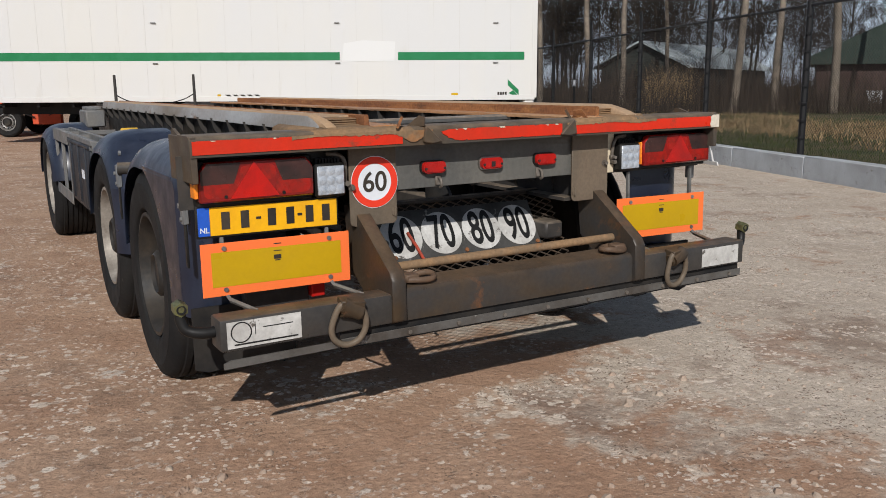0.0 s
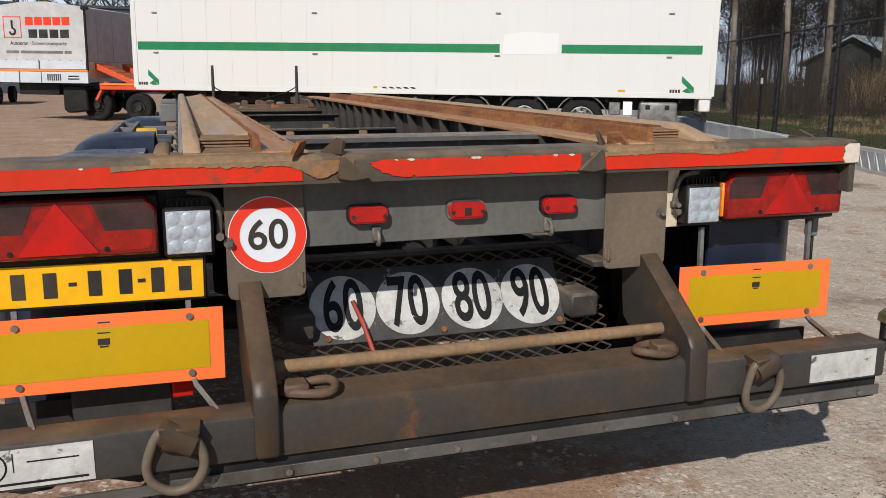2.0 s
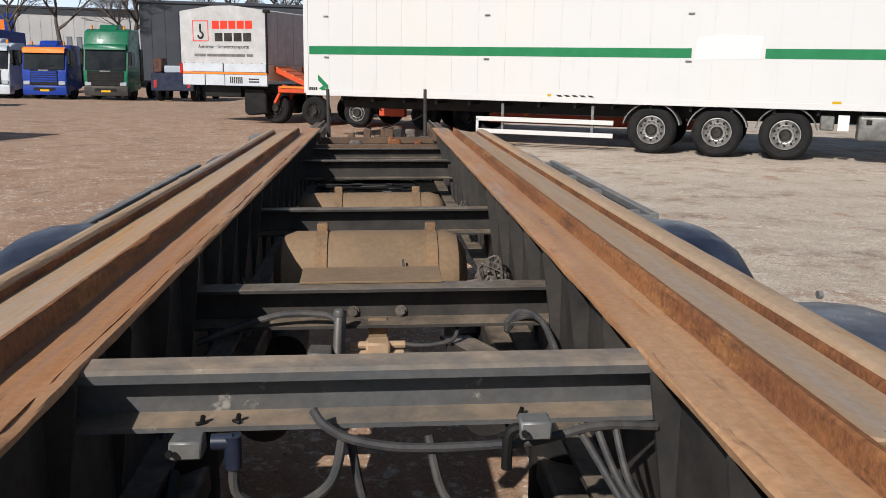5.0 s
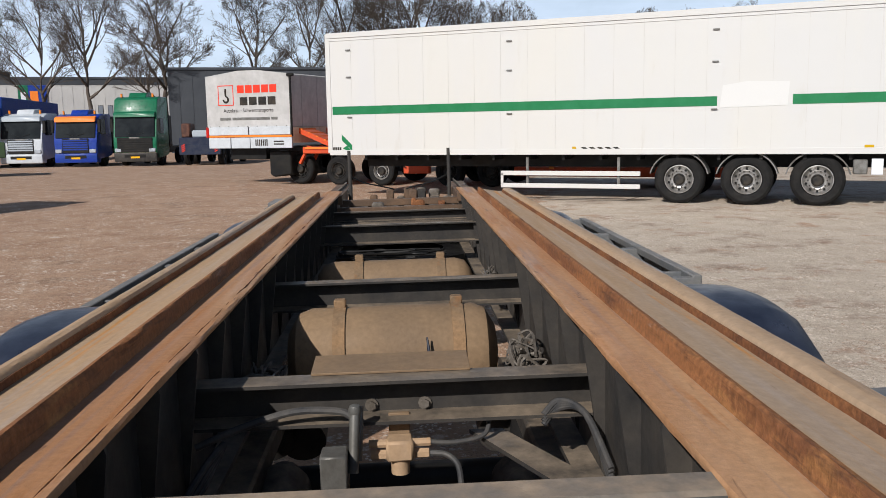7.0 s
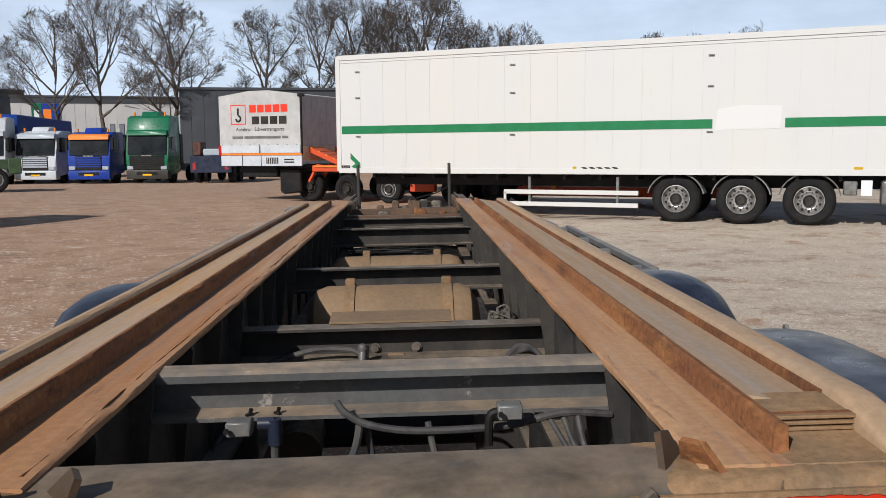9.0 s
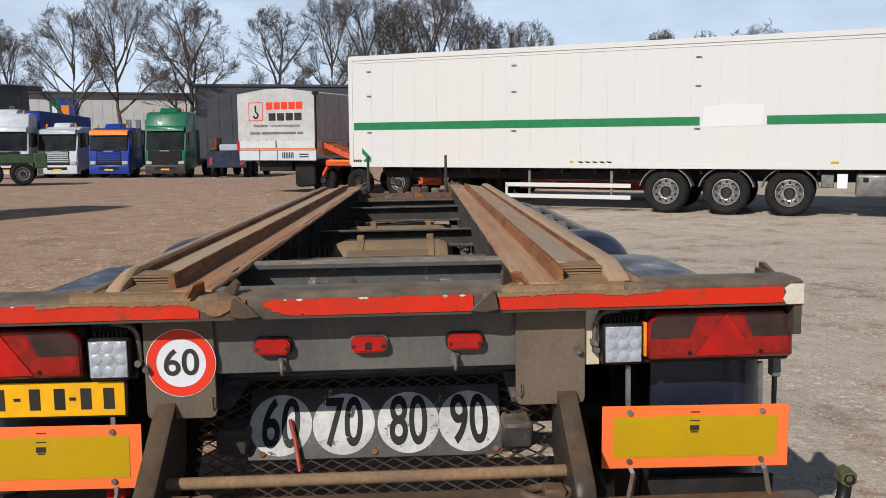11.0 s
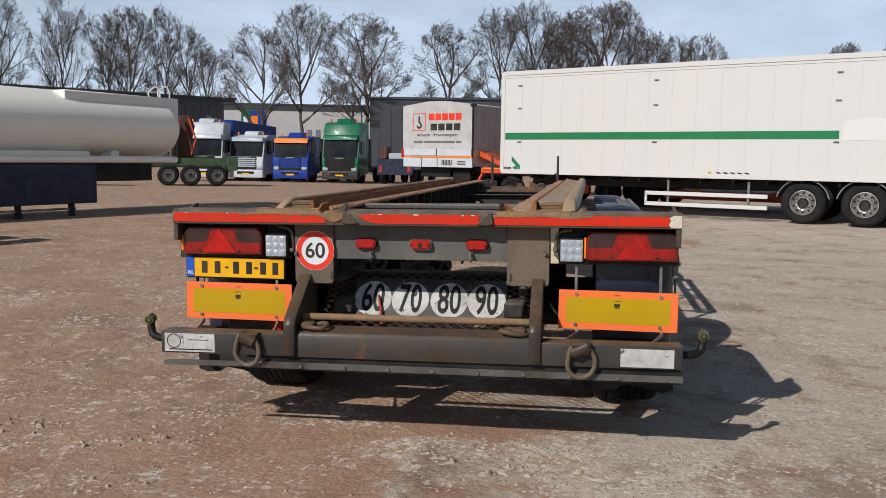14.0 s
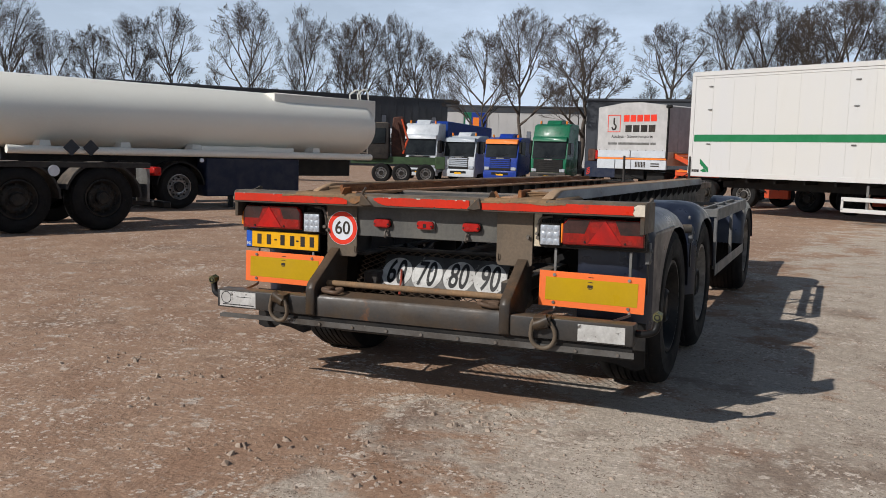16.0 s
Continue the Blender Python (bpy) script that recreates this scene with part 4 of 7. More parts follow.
def build_mesh_guard():
    """Expanded metal screen with the row of speed discs on it."""
    y0, z0, y1, z1 = -0.011, 0.33, 0.284, 0.805
    ln = math.hypot(y1 - y0, z1 - z0)
    u = Vector((0, (y1 - y0) / ln, (z1 - z0) / ln))
    o = Vector((0, y0, z0))
    nrm = Vector((0, -u.z, u.y))
    pitch_x, pitch_v, wdt, th = 0.066, 0.0165, 0.0022, 0.004
    b = B()
    rows, cols = int(ln / pitch_v), int(1.14 / (pitch_x / 2))
    for r in range(rows):
        prev = None
        for c in range(cols + 1):
            x = -0.55 + c * pitch_x / 2
            v = (r + (c + r) % 2) * pitch_v
            p = o + Vector((x, 0, 0)) + u * min(max(v, 0), ln)
            ring = [b.verts.new(p + u * a + nrm * t) for a, t in ((-wdt, -th), (wdt, 0), (wdt, th), (-wdt, 0))]
            if prev:
                for k in range(4):
                    b.faces.new((prev[k], prev[(k + 1) % 4], ring[(k + 1) % 4], ring[k]))
            prev = ring
    rear("mesh_screen", b, M["mesh"], label="expanded metal screen", smooth=0)
    b = B()
    for v in (0, ln):
        p = o + u * v
        rod(b, p + Vector((-0.56, 0, 0)), p + Vector((0.6, 0, 0)), 0.012, 6)
    rear("mesh_border", b, M["frame"])
    # backing plate with four discs
    m0 = Matrix.Translation(o + u * 0.397 + nrm * 0.012) @ Matrix(((1, 0, 0), (0, u.y, nrm.y), (0, u.z, nrm.z))).to_4x4() @ pose(0.020, 0, 0, 0, 0, -0.4)
    plate = rear("disc_plate", box(B(), -0.405, 0.405, -0.115, 0.115, -0.002, 0.0015, 0.0008, m0), M["disc_plate"], label="dark worn plate with four white speed discs", smooth=0)
    for x, t in ((-0.305, "60"), (-0.103, "70"), (0.106, "80"), (0.303, "90")):
        mm = m0 @ Matrix.Translation((x, -0.005, 0.0015))
        b = lathe(B(), [(0.1, 0), (0.1, 0.0012), (0, 0.0012)], (0, 0, 0), (0, 0, 1), 44)
        bmesh.ops.transform(b, matrix=mm, verts=b.verts)
        d = rear("speed_disc", b, M["white_worn"], plate, "scratched white disc with the figures " + t, 0)
        lettering("number", t, 0.222, SKEW @ mm @ Matrix.Translation((0, -0.002, 0.0016)), M["ink_worn"], d, 0.56, 0.0038, font_space=1.02, label="worn black figures " + t)
    for x in (-0.36, -0.003, 0.385):
        rear("rivet", rod(B(), m0 @ Vector((x, -0.098, 0)), m0 @ Vector((x, -0.098, 0.008)), 0.01, 8), M["rust_dark"], plate)
    b = sweep(B(), [m0 @ Vector((-0.275, 0.01, 0.012)), m0 @ Vector((-0.255, -0.06, 0.02)), m0 @ Vector((-0.235, -0.16, 0.03))], 0.007, 6)
    rear("red_lever", b, M["faded_red"], label="faded red lever")
    # dark cross member behind the screen
    rear("inner_crossmember", box(B(), -0.48, 0.48, 0.34, 0.38, 0.60, 0.80, 0.005), M["black"])


build_mesh_guard()


def ridge(name, prof, y0, y1, n, mat, label, wobble=None, seed=1, fade=0.0):
    """A long bar of cross-section prof (x, z); wobble: how far each point of the section may stray along the bar."""
    b = B()
    rings = []
    for i in range(n + 1):
        y = y0 + (y1 - y0) * i / n
        ring = []
        for k, (x, z) in enumerate(prof):
            w = wobble[k] if wobble else 0.0
            chip = max(0.0, noise.noise((y * 9, k * 3.1, seed)) - 0.15) * 2.2
            if fade and y < y0 + fade:
                z = min(z, 1.166 + (z - 1.166) * ((y - y0) / fade) ** 0.7)
            ring.append(b.verts.new((x + w * noise.noise((y * 5, k * 1.7, seed)), y, z + w * (0.6 * noise.noise((y * 14, k * 2.3, seed + 4)) - chip))))
        rings.append(ring)
    m = len(prof)
    for p, q in zip(rings, rings[1:]):
        for k in range(m):
            b.faces.new((p[k], p[(k + 1) % m], q[(k + 1) % m], q[k]))
    b.faces.new(rings[0][::-1])
    b.faces.new(rings[-1])
    return part(name, b, M[mat], trailer, label)


def build_rails():
    y0, y1 = -0.01, 5.75
    for s in (-1, 1):
        def X(a, b):
            return tuple(sorted((s * a, s * b)))
        # main longitudinal beam: flange, web, lower flange
        prof = [(s * x, z) for x, z in ((0.438, 1.152), (0.436, 1.163), (0.440, 1.167), (0.48, 1.1665), (0.530, 1.166), (0.56, 1.164), (0.56, 1.152))]
        ridge("rail_flange", prof, y0 - 0.09, y1 + 0.3, 120, "rust", "rusty brown inner rail flange", (0.002, 0.004, 0.004, 0.001, 0.001, 0, 0), 3 + s)
        b = box(B(), *X(0.486, 0.498), y0, 7.4, 0.80, 1.152)
        box(b, *X(0.42, 0.57), y0, 7.4, 0.79, 0.805)
        part("rail_web", b, M["frame"], trailer, "dark longitudinal beam")
        for k in range(19):
            y = 0.16 + k * 0.30
            b = prism(B(), [(s * 0.486, 0.81), (s * 0.478, 0.82), (s * 0.436, 1.14), (s * 0.440, 1.152), (s * 0.486, 1.152)], "y", y - 0.005, y + 0.005)
            part("stiffener", b, M["frame"], trailer)
        # upright guide with a rusted broken crest, trough floor behind it, rounded outer lip
        prof = [(s * x, z) for x, z in ((0.544, 1.160), (0.548, 1.168), (0.550, 1.188), (0.552, 1.202), (0.556, 1.2065), (0.562, 1.206), (0.569, 1.203), (0.570, 1.160))]
        ridge("guide_step", prof, y0 - 0.05, 5.45, 340, "rust_edge", "flaking orange-brown guide step", (0, 0.0015, 0.002, 0.002, 0.0022, 0.0016, 0.0006, 0), 7 + s)
        prof = [(s * x, z) for x, z in ((0.564, 1.160), (0.564, 1.2035), (0.60, 1.196), (0.64, 1.189), (0.68, 1.184), (0.702, 1.183), (0.702, 1.160))]
        ridge("trough_floor", prof, y0 + 0.10, 5.3, 60, "rust_plate", "pale brown worn trough floor", (0, 0.001, 0.001, 0.001, 0.001, 0.001, 0), 11 + s)
        slim = 0.018 if s < 0 else 0.0  # the lip is narrower on one rail
        prof = [(s * (x - slim * (x > 0.72)), z) for x, z in ((0.695, 1.165), (0.696, 1.187), (0.698, 1.202), (0.703, 1.209), (0.714, 1.2115), (0.732, 1.2110), (0.746, 1.2095), (0.753, 1.2065), (0.756, 1.200), (0.756, 1.165))]
        ridge("outer_lip", prof, y0 - 0.085, 5.2, 200, "rust_plate", "worn outer lip", (0, 0.001, 0.0015, 0.002, 0.0015, 0.001, 0.001, 0.001, 0, 0), 15 + s, 0.16)
        prof = [(s * x, z) for x, z in ((0.692, 1.178), (0.6925, 1.190), (0.694, 1.200), (0.697, 1.200), (0.698, 1.178))]
        ridge("groove_rust", prof, y0 + 0.12, 5.2, 240, "rust_dark", "dark rust line along the groove", (0, 0.0015, 0.002, 0, 0), 19 + s)
        if s < 0:  # split skin along the inner edge
            prof = [(s * x, z) for x, z in ((0.4525, 1.1640), (0.4545, 1.1685), (0.4580, 1.1640))]
            ridge("flange_split", prof, y0 - 0.05, 4.4, 420, "rust_dark", "dark split in the flange skin", (0.006, 0.004, 0.006), 27)
        prof = [(s * (x - slim), z) for x, z in ((0.754, 1.203), (0.758, 1.204), (0.768, 1.160), (0.768, 1.147), (0.762, 1.147), (0.762, 1.158), (0.754, 1.196))]
        ridge("rail_side", prof, y0 - 0.02, 5.2, 80, "rail_side", "bright worn sloping rail side", (0, 0.001, 0.001, 0.001, 0.001, 0, 0), 23 + s, 0.12)
        for k in range(18):  # gussets that carry the outer part of the rail
            y = 0.30 + k * 0.29
            b = prism(B(), [(s * 0.500, 0.84), (s * 0.512, 0.83), (s * 0.745, 1.10), (s * 0.760, 1.158), (s * 0.500, 1.158)], "y", y - 0.005, y + 0.005)
            part("gusset", b, M["frame"], trailer)
        part("outer_web", box(B(), *X(0.700, 0.708), y0 + 0.1, 5.2, 0.93, 1.158), M["black"], trailer)
        # end of the trough: plate, slotted bars, rounded corner
        b = prism(B(), [(-0.10, 1.150), (-0.10, 1.164), (0.02, 1.170), (0.03, 1.192), (0.12, 1.196), (0.12, 1.150)], "x", *X(0.556, 0.74), None, 0.003)
        part("rail_end_plate", b, M["mud"], trailer, "mud-brown rail end plate")
        part("end_slot", box(B(), *X(0.575, 0.702), 0.018, 0.03, 1.1705, 1.1935), M["rust_dark"], trailer, "", 0)
        for j in range(3):
            part("end_bar", box(B(), *X(0.572, 0.705), 0.008, 0.024, 1.1705 + 0.0085 * j, 1.176 + 0.0085 * j, 0.0012), M["mud"], trailer)
        b = prism(B(), [(s * 0.77, 1.10), (s * 0.77, 1.166), (s * 0.785, 1.170), (s * 0.812, 1.158), (s * 0.822, 1.10)], "y", -0.09, 0.30, None, 0.004)
        part("rounded_corner", b, M["mud"], trailer)
    # crossbeams: (y, top, bottom)
    for y, zt, zb, lip in ((1.455, 1.042, 0.953, 0.07), (2.74, 1.045, 0.953, 0.06), (4.69, 1.045, 0.940, 0.06), (5.53, 1.045, 0.985, 0.05)):
        b = prism(B(), [(y + 0.01, zt + 0.008), (y - lip, zt + 0.008), (y - lip, zt), (y, zt - 0.004), (y, zb + 0.004), (y - lip, zb), (y - lip, zb - 0.008), (y + 0.01, zb - 0.008)], "x", -0.487, 0.487)
        part("crossbeam", b, M["frame"], trailer, "dusty dark channel crossbeam")
    prof = [(0.470, 1.064), (0.470, 1.158), (0.464, 1.163), (0.414, 1.160), (0.408, 1.154), (0.410, 1.139), (0.418, 1.139), (0.420, 1.150), (0.456, 1.152), (0.460, 1.074), (0.404, 1.070), (0.404, 1.062)]
    b = prism(B(), [(y + 0.07, z) for y, z in prof], "x", -0.49, 0.49)
    part("rear_crossbeam", b, M["top_bar"], trailer, "scuffed grey-blue channel crossbeam with dusty lower flange", 25)
    for x, y, turn in ((-0.262, 0.487, 30), (-0.208, 0.49, -40), (0.235, 0.488, 60)):  # clips and a bolt end left on the lower flange
        b = rod(B(), (x, y, 1.070), (x + 0.004, y - 0.004, 1.084), 0.004, 6)
        box(b, -0.008, 0.008, -0.003, 0.003, 0.0, 0.005, 0.001, Matrix.Translation((x, y - 0.006, 1.0712)) @ pose(0, 0, 0, 0, 0, turn))
        part("flange_clip", b, M["black"], trailer)
    for x in (-0.057, 0.071):
        part("bolt", rod(rod(B(), (x, 1.46, 0.973), (x, 1.44, 0.973), 0.011, 6), (x, 1.455, 0.973), (x, 1.449, 0.973), 0.016, 12), M["chain"], trailer)
    part("top_plate", box(B(), -0.198, 0.182, 0.0, 0.125, 0.0, 0.006, 0.001, pose(0, 1.447, 1.051, 5, 0, 0)), M["tank"], trailer, "dust-brown flat plate")


build_rails()


def air_tank(y, z, r, x0, x1):
    b = lathe(B(), [(0, x0), (r * 0.55, x0 + 0.012), (r * 0.9, x0 + 0.045), (r, x0 + 0.09), (r, x1 - 0.09), (r * 0.9, x1 - 0.045), (r * 0.55, x1 - 0.012), (0, x1)], (0, y, z), (1, 0, 0), 32)
    t = part("air_tank", b, M["tank"], trailer, "dust-covered air tank")
    for x in (-0.19, 0.20):
        b = lathe(B(), [(r, -0.02), (r + 0.007, -0.02), (r + 0.007, 0.02), (r, 0.02)], (x, y, z), (1, 0, 0), 32)
        box(b, x - 0.02, x + 0.02, y - 0.02, y + 0.02, z + r, z + r + 0.03, 0.004)
        part("tank_strap", b, M["mud"], t)


air_tank(2.30, 0.870, 0.165, -0.375, 0.34)
air_tank(3.55, 0.876, 0.125, -0.40, 0.36)


def fender(s, yc, top, back, parent):
    """A mudguard over the wheel at yc with a rounded outer shoulder; back: how far behind the axle its upright rear wall stands."""
    zc, ry, rz = 0.50, 0.58 if yc < 1 else 0.63, top - 0.50
    path = [(yc + ry * math.cos(radians(a)), zc + rz * math.sin(radians(a)) ** 0.75) for a in np.linspace(3, 88, 14)]
    if back:
        r = 0.16 if yc < 1 else 0.48
        path += [(yc - back + r + 0.02, top)] + [(yc - back + r - r * math.sin(radians(a)), top - r + r * math.cos(radians(a))) for a in (15, 35, 55, 75, 90)] + [(yc - back, 0.8), (yc - back + 0.005, 0.46)]
    else:
        path += [(yc - ry * math.sin(radians(a)), zc + rz * math.cos(radians(a)) ** 0.75) for a in np.linspace(4, 87, 14)]
    across = ((0.86, 0.0), (1.04, 0.0), (1.11, 0.006), (1.16, 0.022), (1.20, 0.048), (1.228, 0.085), (1.242, 0.125), (1.238, 0.125), (1.215, 0.09), (1.18, 0.055), (1.11, 0.022), (1.04, 0.014), (0.86, 0.014))
    b = B()
    rings = []
    for i, (y, z) in enumerate(path):
        (ya, za), (yb, zb) = path[max(i - 1, 0)], path[min(i + 1, len(path) - 1)]
        d = Vector((0, yb - ya, zb - za)).normalized()
        n = Vector((0, d.z, -d.y))
        if n.dot(Vector((0, y - yc, z - 0.5))) < 0:
            n = -n
        rings.append([b.verts.new(Vector((s * x, y, z)) - n * q) for x, q in across])
    m = len(across)
    for p, q in zip(rings, rings[1:]):
        for k in range(m):
            b.faces.new((p[k], p[(k + 1) % m], q[(k + 1) % m], q[k]))
    b.faces.new(rings[0][::-1])
    b.faces.new(rings[-1])
    return part("mudguard", b, M["fender"], parent, "dark blue plastic mudguard with rounded shoulder", 60)


AXLES = (0.92, 2.13, 5.45)
for s in (-1, 1):
    for i, y in enumerate(AXLES):
        wheel(trailer, s * 1.215, y, 0.485, 0.485, 0.36, s, M["rim"] if i == 0 else M["pale_rim"], 0.10)
        fender(s, y, (1.10, 1.088, 1.02)[i], (0.86, 0.58, 0)[i], trailer)
        if i == 0:  # flank that fills the square corner behind the round wheel opening
            rim_line = [(y - 0.53 * math.sin(radians(a)), 0.485 + 0.505 * math.cos(radians(a))) for a in np.linspace(94, 12, 14)]
            part("mudguard_flank", prism(B(), [(y - 0.10, 0.995), (y - 0.68, 0.99), (y - 0.725, 0.965), (y - 0.742, 0.90), (y - 0.742, 0.46)] + rim_line, "x", *sorted((s * 1.226, s * 1.2405)), None, 0.003), M["fender"], trailer)
    # rubber flap below the rear wall of the guard
    x0, x1 = sorted((s * 0.85, s * 1.242))
    part("mudflap", prism(B(), [(x0, 0.285), (x0 + 0.05, 0.27), (x0 + 0.12, 0.275), (x0 + 0.16, 0.30), (x0 + 0.24, 0.29), (x1 - 0.05, 0.262), (x1, 0.28), (x1, 0.52), (x0, 0.52)], "y", 0.040, 0.052), M["rubber"], trailer, "torn black rubber mudflap")
    # hinge and bolts on the outside of the rear guard
    for y, z in ((0.045, 0.935), (1.44, 0.935)):
        b = box(B(), *sorted((s * 1.226, s * 1.252)), y - 0.02, y + 0.02, z - 0.10, z + 0.012, 0.004)
        rod(b, (s * 1.238, y, z - 0.03), (s * 1.262, y, z - 0.03), 0.010, 8)
        rod(b, (s * 1.238, y, z - 0.08), (s * 1.258, y, z - 0.08), 0.008, 8)
        bk = part("guard_bracket", b, M["guard"], trailer, "scuffed grey mudguard bracket")
        part("stub_pipe", rod(B(), (s * 1.10, y - 0.055, z - 0.005), (s * 1.245, y - 0.02, z - 0.005), 0.030, 14), M["frame"], bk)
        part("strap", box(B(), *sorted((s * 1.236, s * 1.2445)), y - 0.012, y + 0.012, z - 0.26, z - 0.10, 0.002), M["black"], bk)
        part("bolt", rod(B(), (s * 1.222, y - 0.01, z + 0.07), (s * 1.234, y - 0.01, z + 0.07), 0.012, 8), M["guard"], bk)
for y in AXLES:
    part("axle", rod(B(), (-0.95, y, 0.485), (0.95, y, 0.485), 0.065, 14), M["black"], trailer)
    for s in (-1, 1):
        part("air_spring", rod(B(), (s * 0.52, y + 0.3, 0.5), (s * 0.52, y + 0.3, 0.79), 0.13, 18), M["rubber"], trailer)


def side_guard(s):
    """Ladder-like guard frame between the axles: folded rails tied by cross plates and posts; on one side a ribbed box takes its rear half."""
    x, ya, yb = (-1.195, 2.68, 4.97) if s < 0 else (1.235, 2.85, 5.12)
    yl = 3.98 if s < 0 else ya  # where the deep outer plates begin
    b = box(B(), *sorted((x - s * 0.036, x + s * 0.004)), ya, yb, 0.965, 1.000, 0.004)
    box(b, *sorted((x - s * 0.004, x + s * 0.004)), yl, yb, 0.905, 0.970, 0.002)
    part("upper_rail", b, M["guard"], trailer, "dusty grey folded side guard rail")
    part("inner_rail", box(B(), *sorted((x - s * 0.150, x - s * 0.120)), ya, yb, 0.925, 0.999, 0.003), M["guard"], trailer)
    part("lower_rail", box(B(), *sorted((x - s * 0.004, x + s * 0.004)), yl - 0.04, 5.0, 0.455, 0.545, 0.003), M["guard"], trailer, "scuffed grey side guard rail")
    for y, w in ((ya + 0.02, 0.022), (ya + 0.16, 0.012), (3.72, 0.035), (4.32, 0.04), (yb - 0.025, 0.022)):
        part("cross_plate", box(B(), *sorted((x - s * 0.128, x - s * 0.004)), y - w, y + w, 0.930, 0.990, 0.002), M["guard"], trailer)
    for y in (yl + 0.03, (yl + yb) / 2, yb - 0.03):
        part("guard_post", box(B(), *sorted((x - s * 0.03, x - s * 0.005)), y - 0.02, y + 0.02, 0.50, 0.975, 0.004), M["guard"], trailer)
    for y in (2.92, 3.85, 4.90):
        part("guard_arm", box(B(), *sorted((s * 0.5, x - s * 0.15)), y - 0.02, y + 0.02, 0.930, 0.966, 0.003), M["guard"], trailer)
    if s < 0:
        bx = part("side_box", box(B(), -1.195, -0.80, 2.84, 3.94, 0.50, 0.94, 0.03, seg=2), M["side_box"], trailer, "ribbed dark plastic side box")
        part("lid", box(B(), -1.203, -0.79, 2.83, 3.95, 0.93, 0.962, 0.010), M["side_box"], bx)
        for y in (3.02, 3.39, 3.76):
            part("rib", box(B(), -1.206, -1.18, y - 0.022, y + 0.022, 0.54, 0.94, 0.008), M["side_box"], bx)
        ck = part("wheel_chock", prism(B(), [(2.86, 0.966), (2.98, 0.966), (2.965, 1.00), (2.90, 1.065), (2.885, 1.062), (2.865, 1.00)], "x", -0.98, -0.87, None, 0.006), M["chock"], bx, "worn yellow wheel chock")
        part("holder", box(B(), -0.99, -0.86, 2.85, 2.99, 0.960, 0.969, 0.002), M["guard"], ck)
        part("sticker", box(B(), -1.1975, -1.19, 3.15, 3.27, 0.72, 0.78), M["white"], bx, "small white mark", 0)


for s in (-1, 1):
    side_guard(s)
b = box(B(), -0.90, -0.74, 5.16, 5.62, 0.98, 1.13, 0.012)
box(b, -0.88, -0.76, 5.22, 5.56, 1.13, 1.16, 0.006)
part("valve_box", b, M["guard"], trailer, "grey valve box")


def build_front():
    for y, zt in ((5.62, 1.07), (6.05, 1.09)):
        part("front_crossbar", box(B(), -0.46, 0.46, y, y + 0.06, zt - 0.05, zt, 0.004), M["crane_steel"], trailer, "brown front cross bar")
    for s in (-1, 1):
        b = rod(B(), (s * 0.41, 6.6, 0.95), (s * 0.41, 6.6, 1.455), 0.018, 10, 0.014)
        part("stake", b, M["frame"], trailer, "thin dark upright stake")
        pts = smooth_path([(s * 0.41, 6.6, 1.25), (s * 0.30, 6.62, 1.19), (s * 0.15, 6.65, 1.15), (s * 0.05, 6.7, 1.12)], 5)
        part("stake_chain", sweep(B(), pts, 0.006, 6), M["black"], trailer)
        part("front_rail", box(B(), *sorted((s * 0.44, s * 0.58)), 6.0, 7.4, 1.06, 1.13, 0.006), M["crane_steel"], trailer)
    rnd = random.Random(3)
    for k in range(16):
        x, y = rnd.uniform(-0.42, 0.42), rnd.uniform(5.9, 7.2)
        w, h = rnd.uniform(0.02, 0.05), rnd.uniform(0.0, 0.06)
        b = box(B(), x - w, x + w, y - 0.03, y + 0.03, 1.0, 1.05 + h, 0.012)
        rod(b, (x - w, y, 1.05), (x + w, y, 1.05), 0.02, 8)
        part("lock_fitting", b, M[("crane_steel", "rust_dark", "chain", "frame")[k % 4]], trailer, "dark brown lock fitting")
    part("front_plate", box(B(), -0.5, 0.5, 5.4, 7.4, 0.93, 0.98, 0.005), M["frame"], trailer)
    part("turntable", lathe(B(), [(0.3, 0.62), (0.55, 0.62), (0.55, 0.79), (0.3, 0.79)], (0, 5.45, 0), (0, 0, 1), 36), M["black"], trailer)
    b = sweep(B(), [(-0.4, 6.0, 0.62), (0, 8.6, 0.62)], 0.05, 4)
    sweep(b, [(0.4, 6.0, 0.62), (0, 8.6, 0.62)], 0.05, 4)
    part("drawbar", b, M["frame"], trailer, "dark drawbar")


build_front()


# ---- white box trailer ----
WT = Matrix.Translation((-1.70, 20.25, 0)) @ pose(0, 0, 0, 0, 0, -25.75)


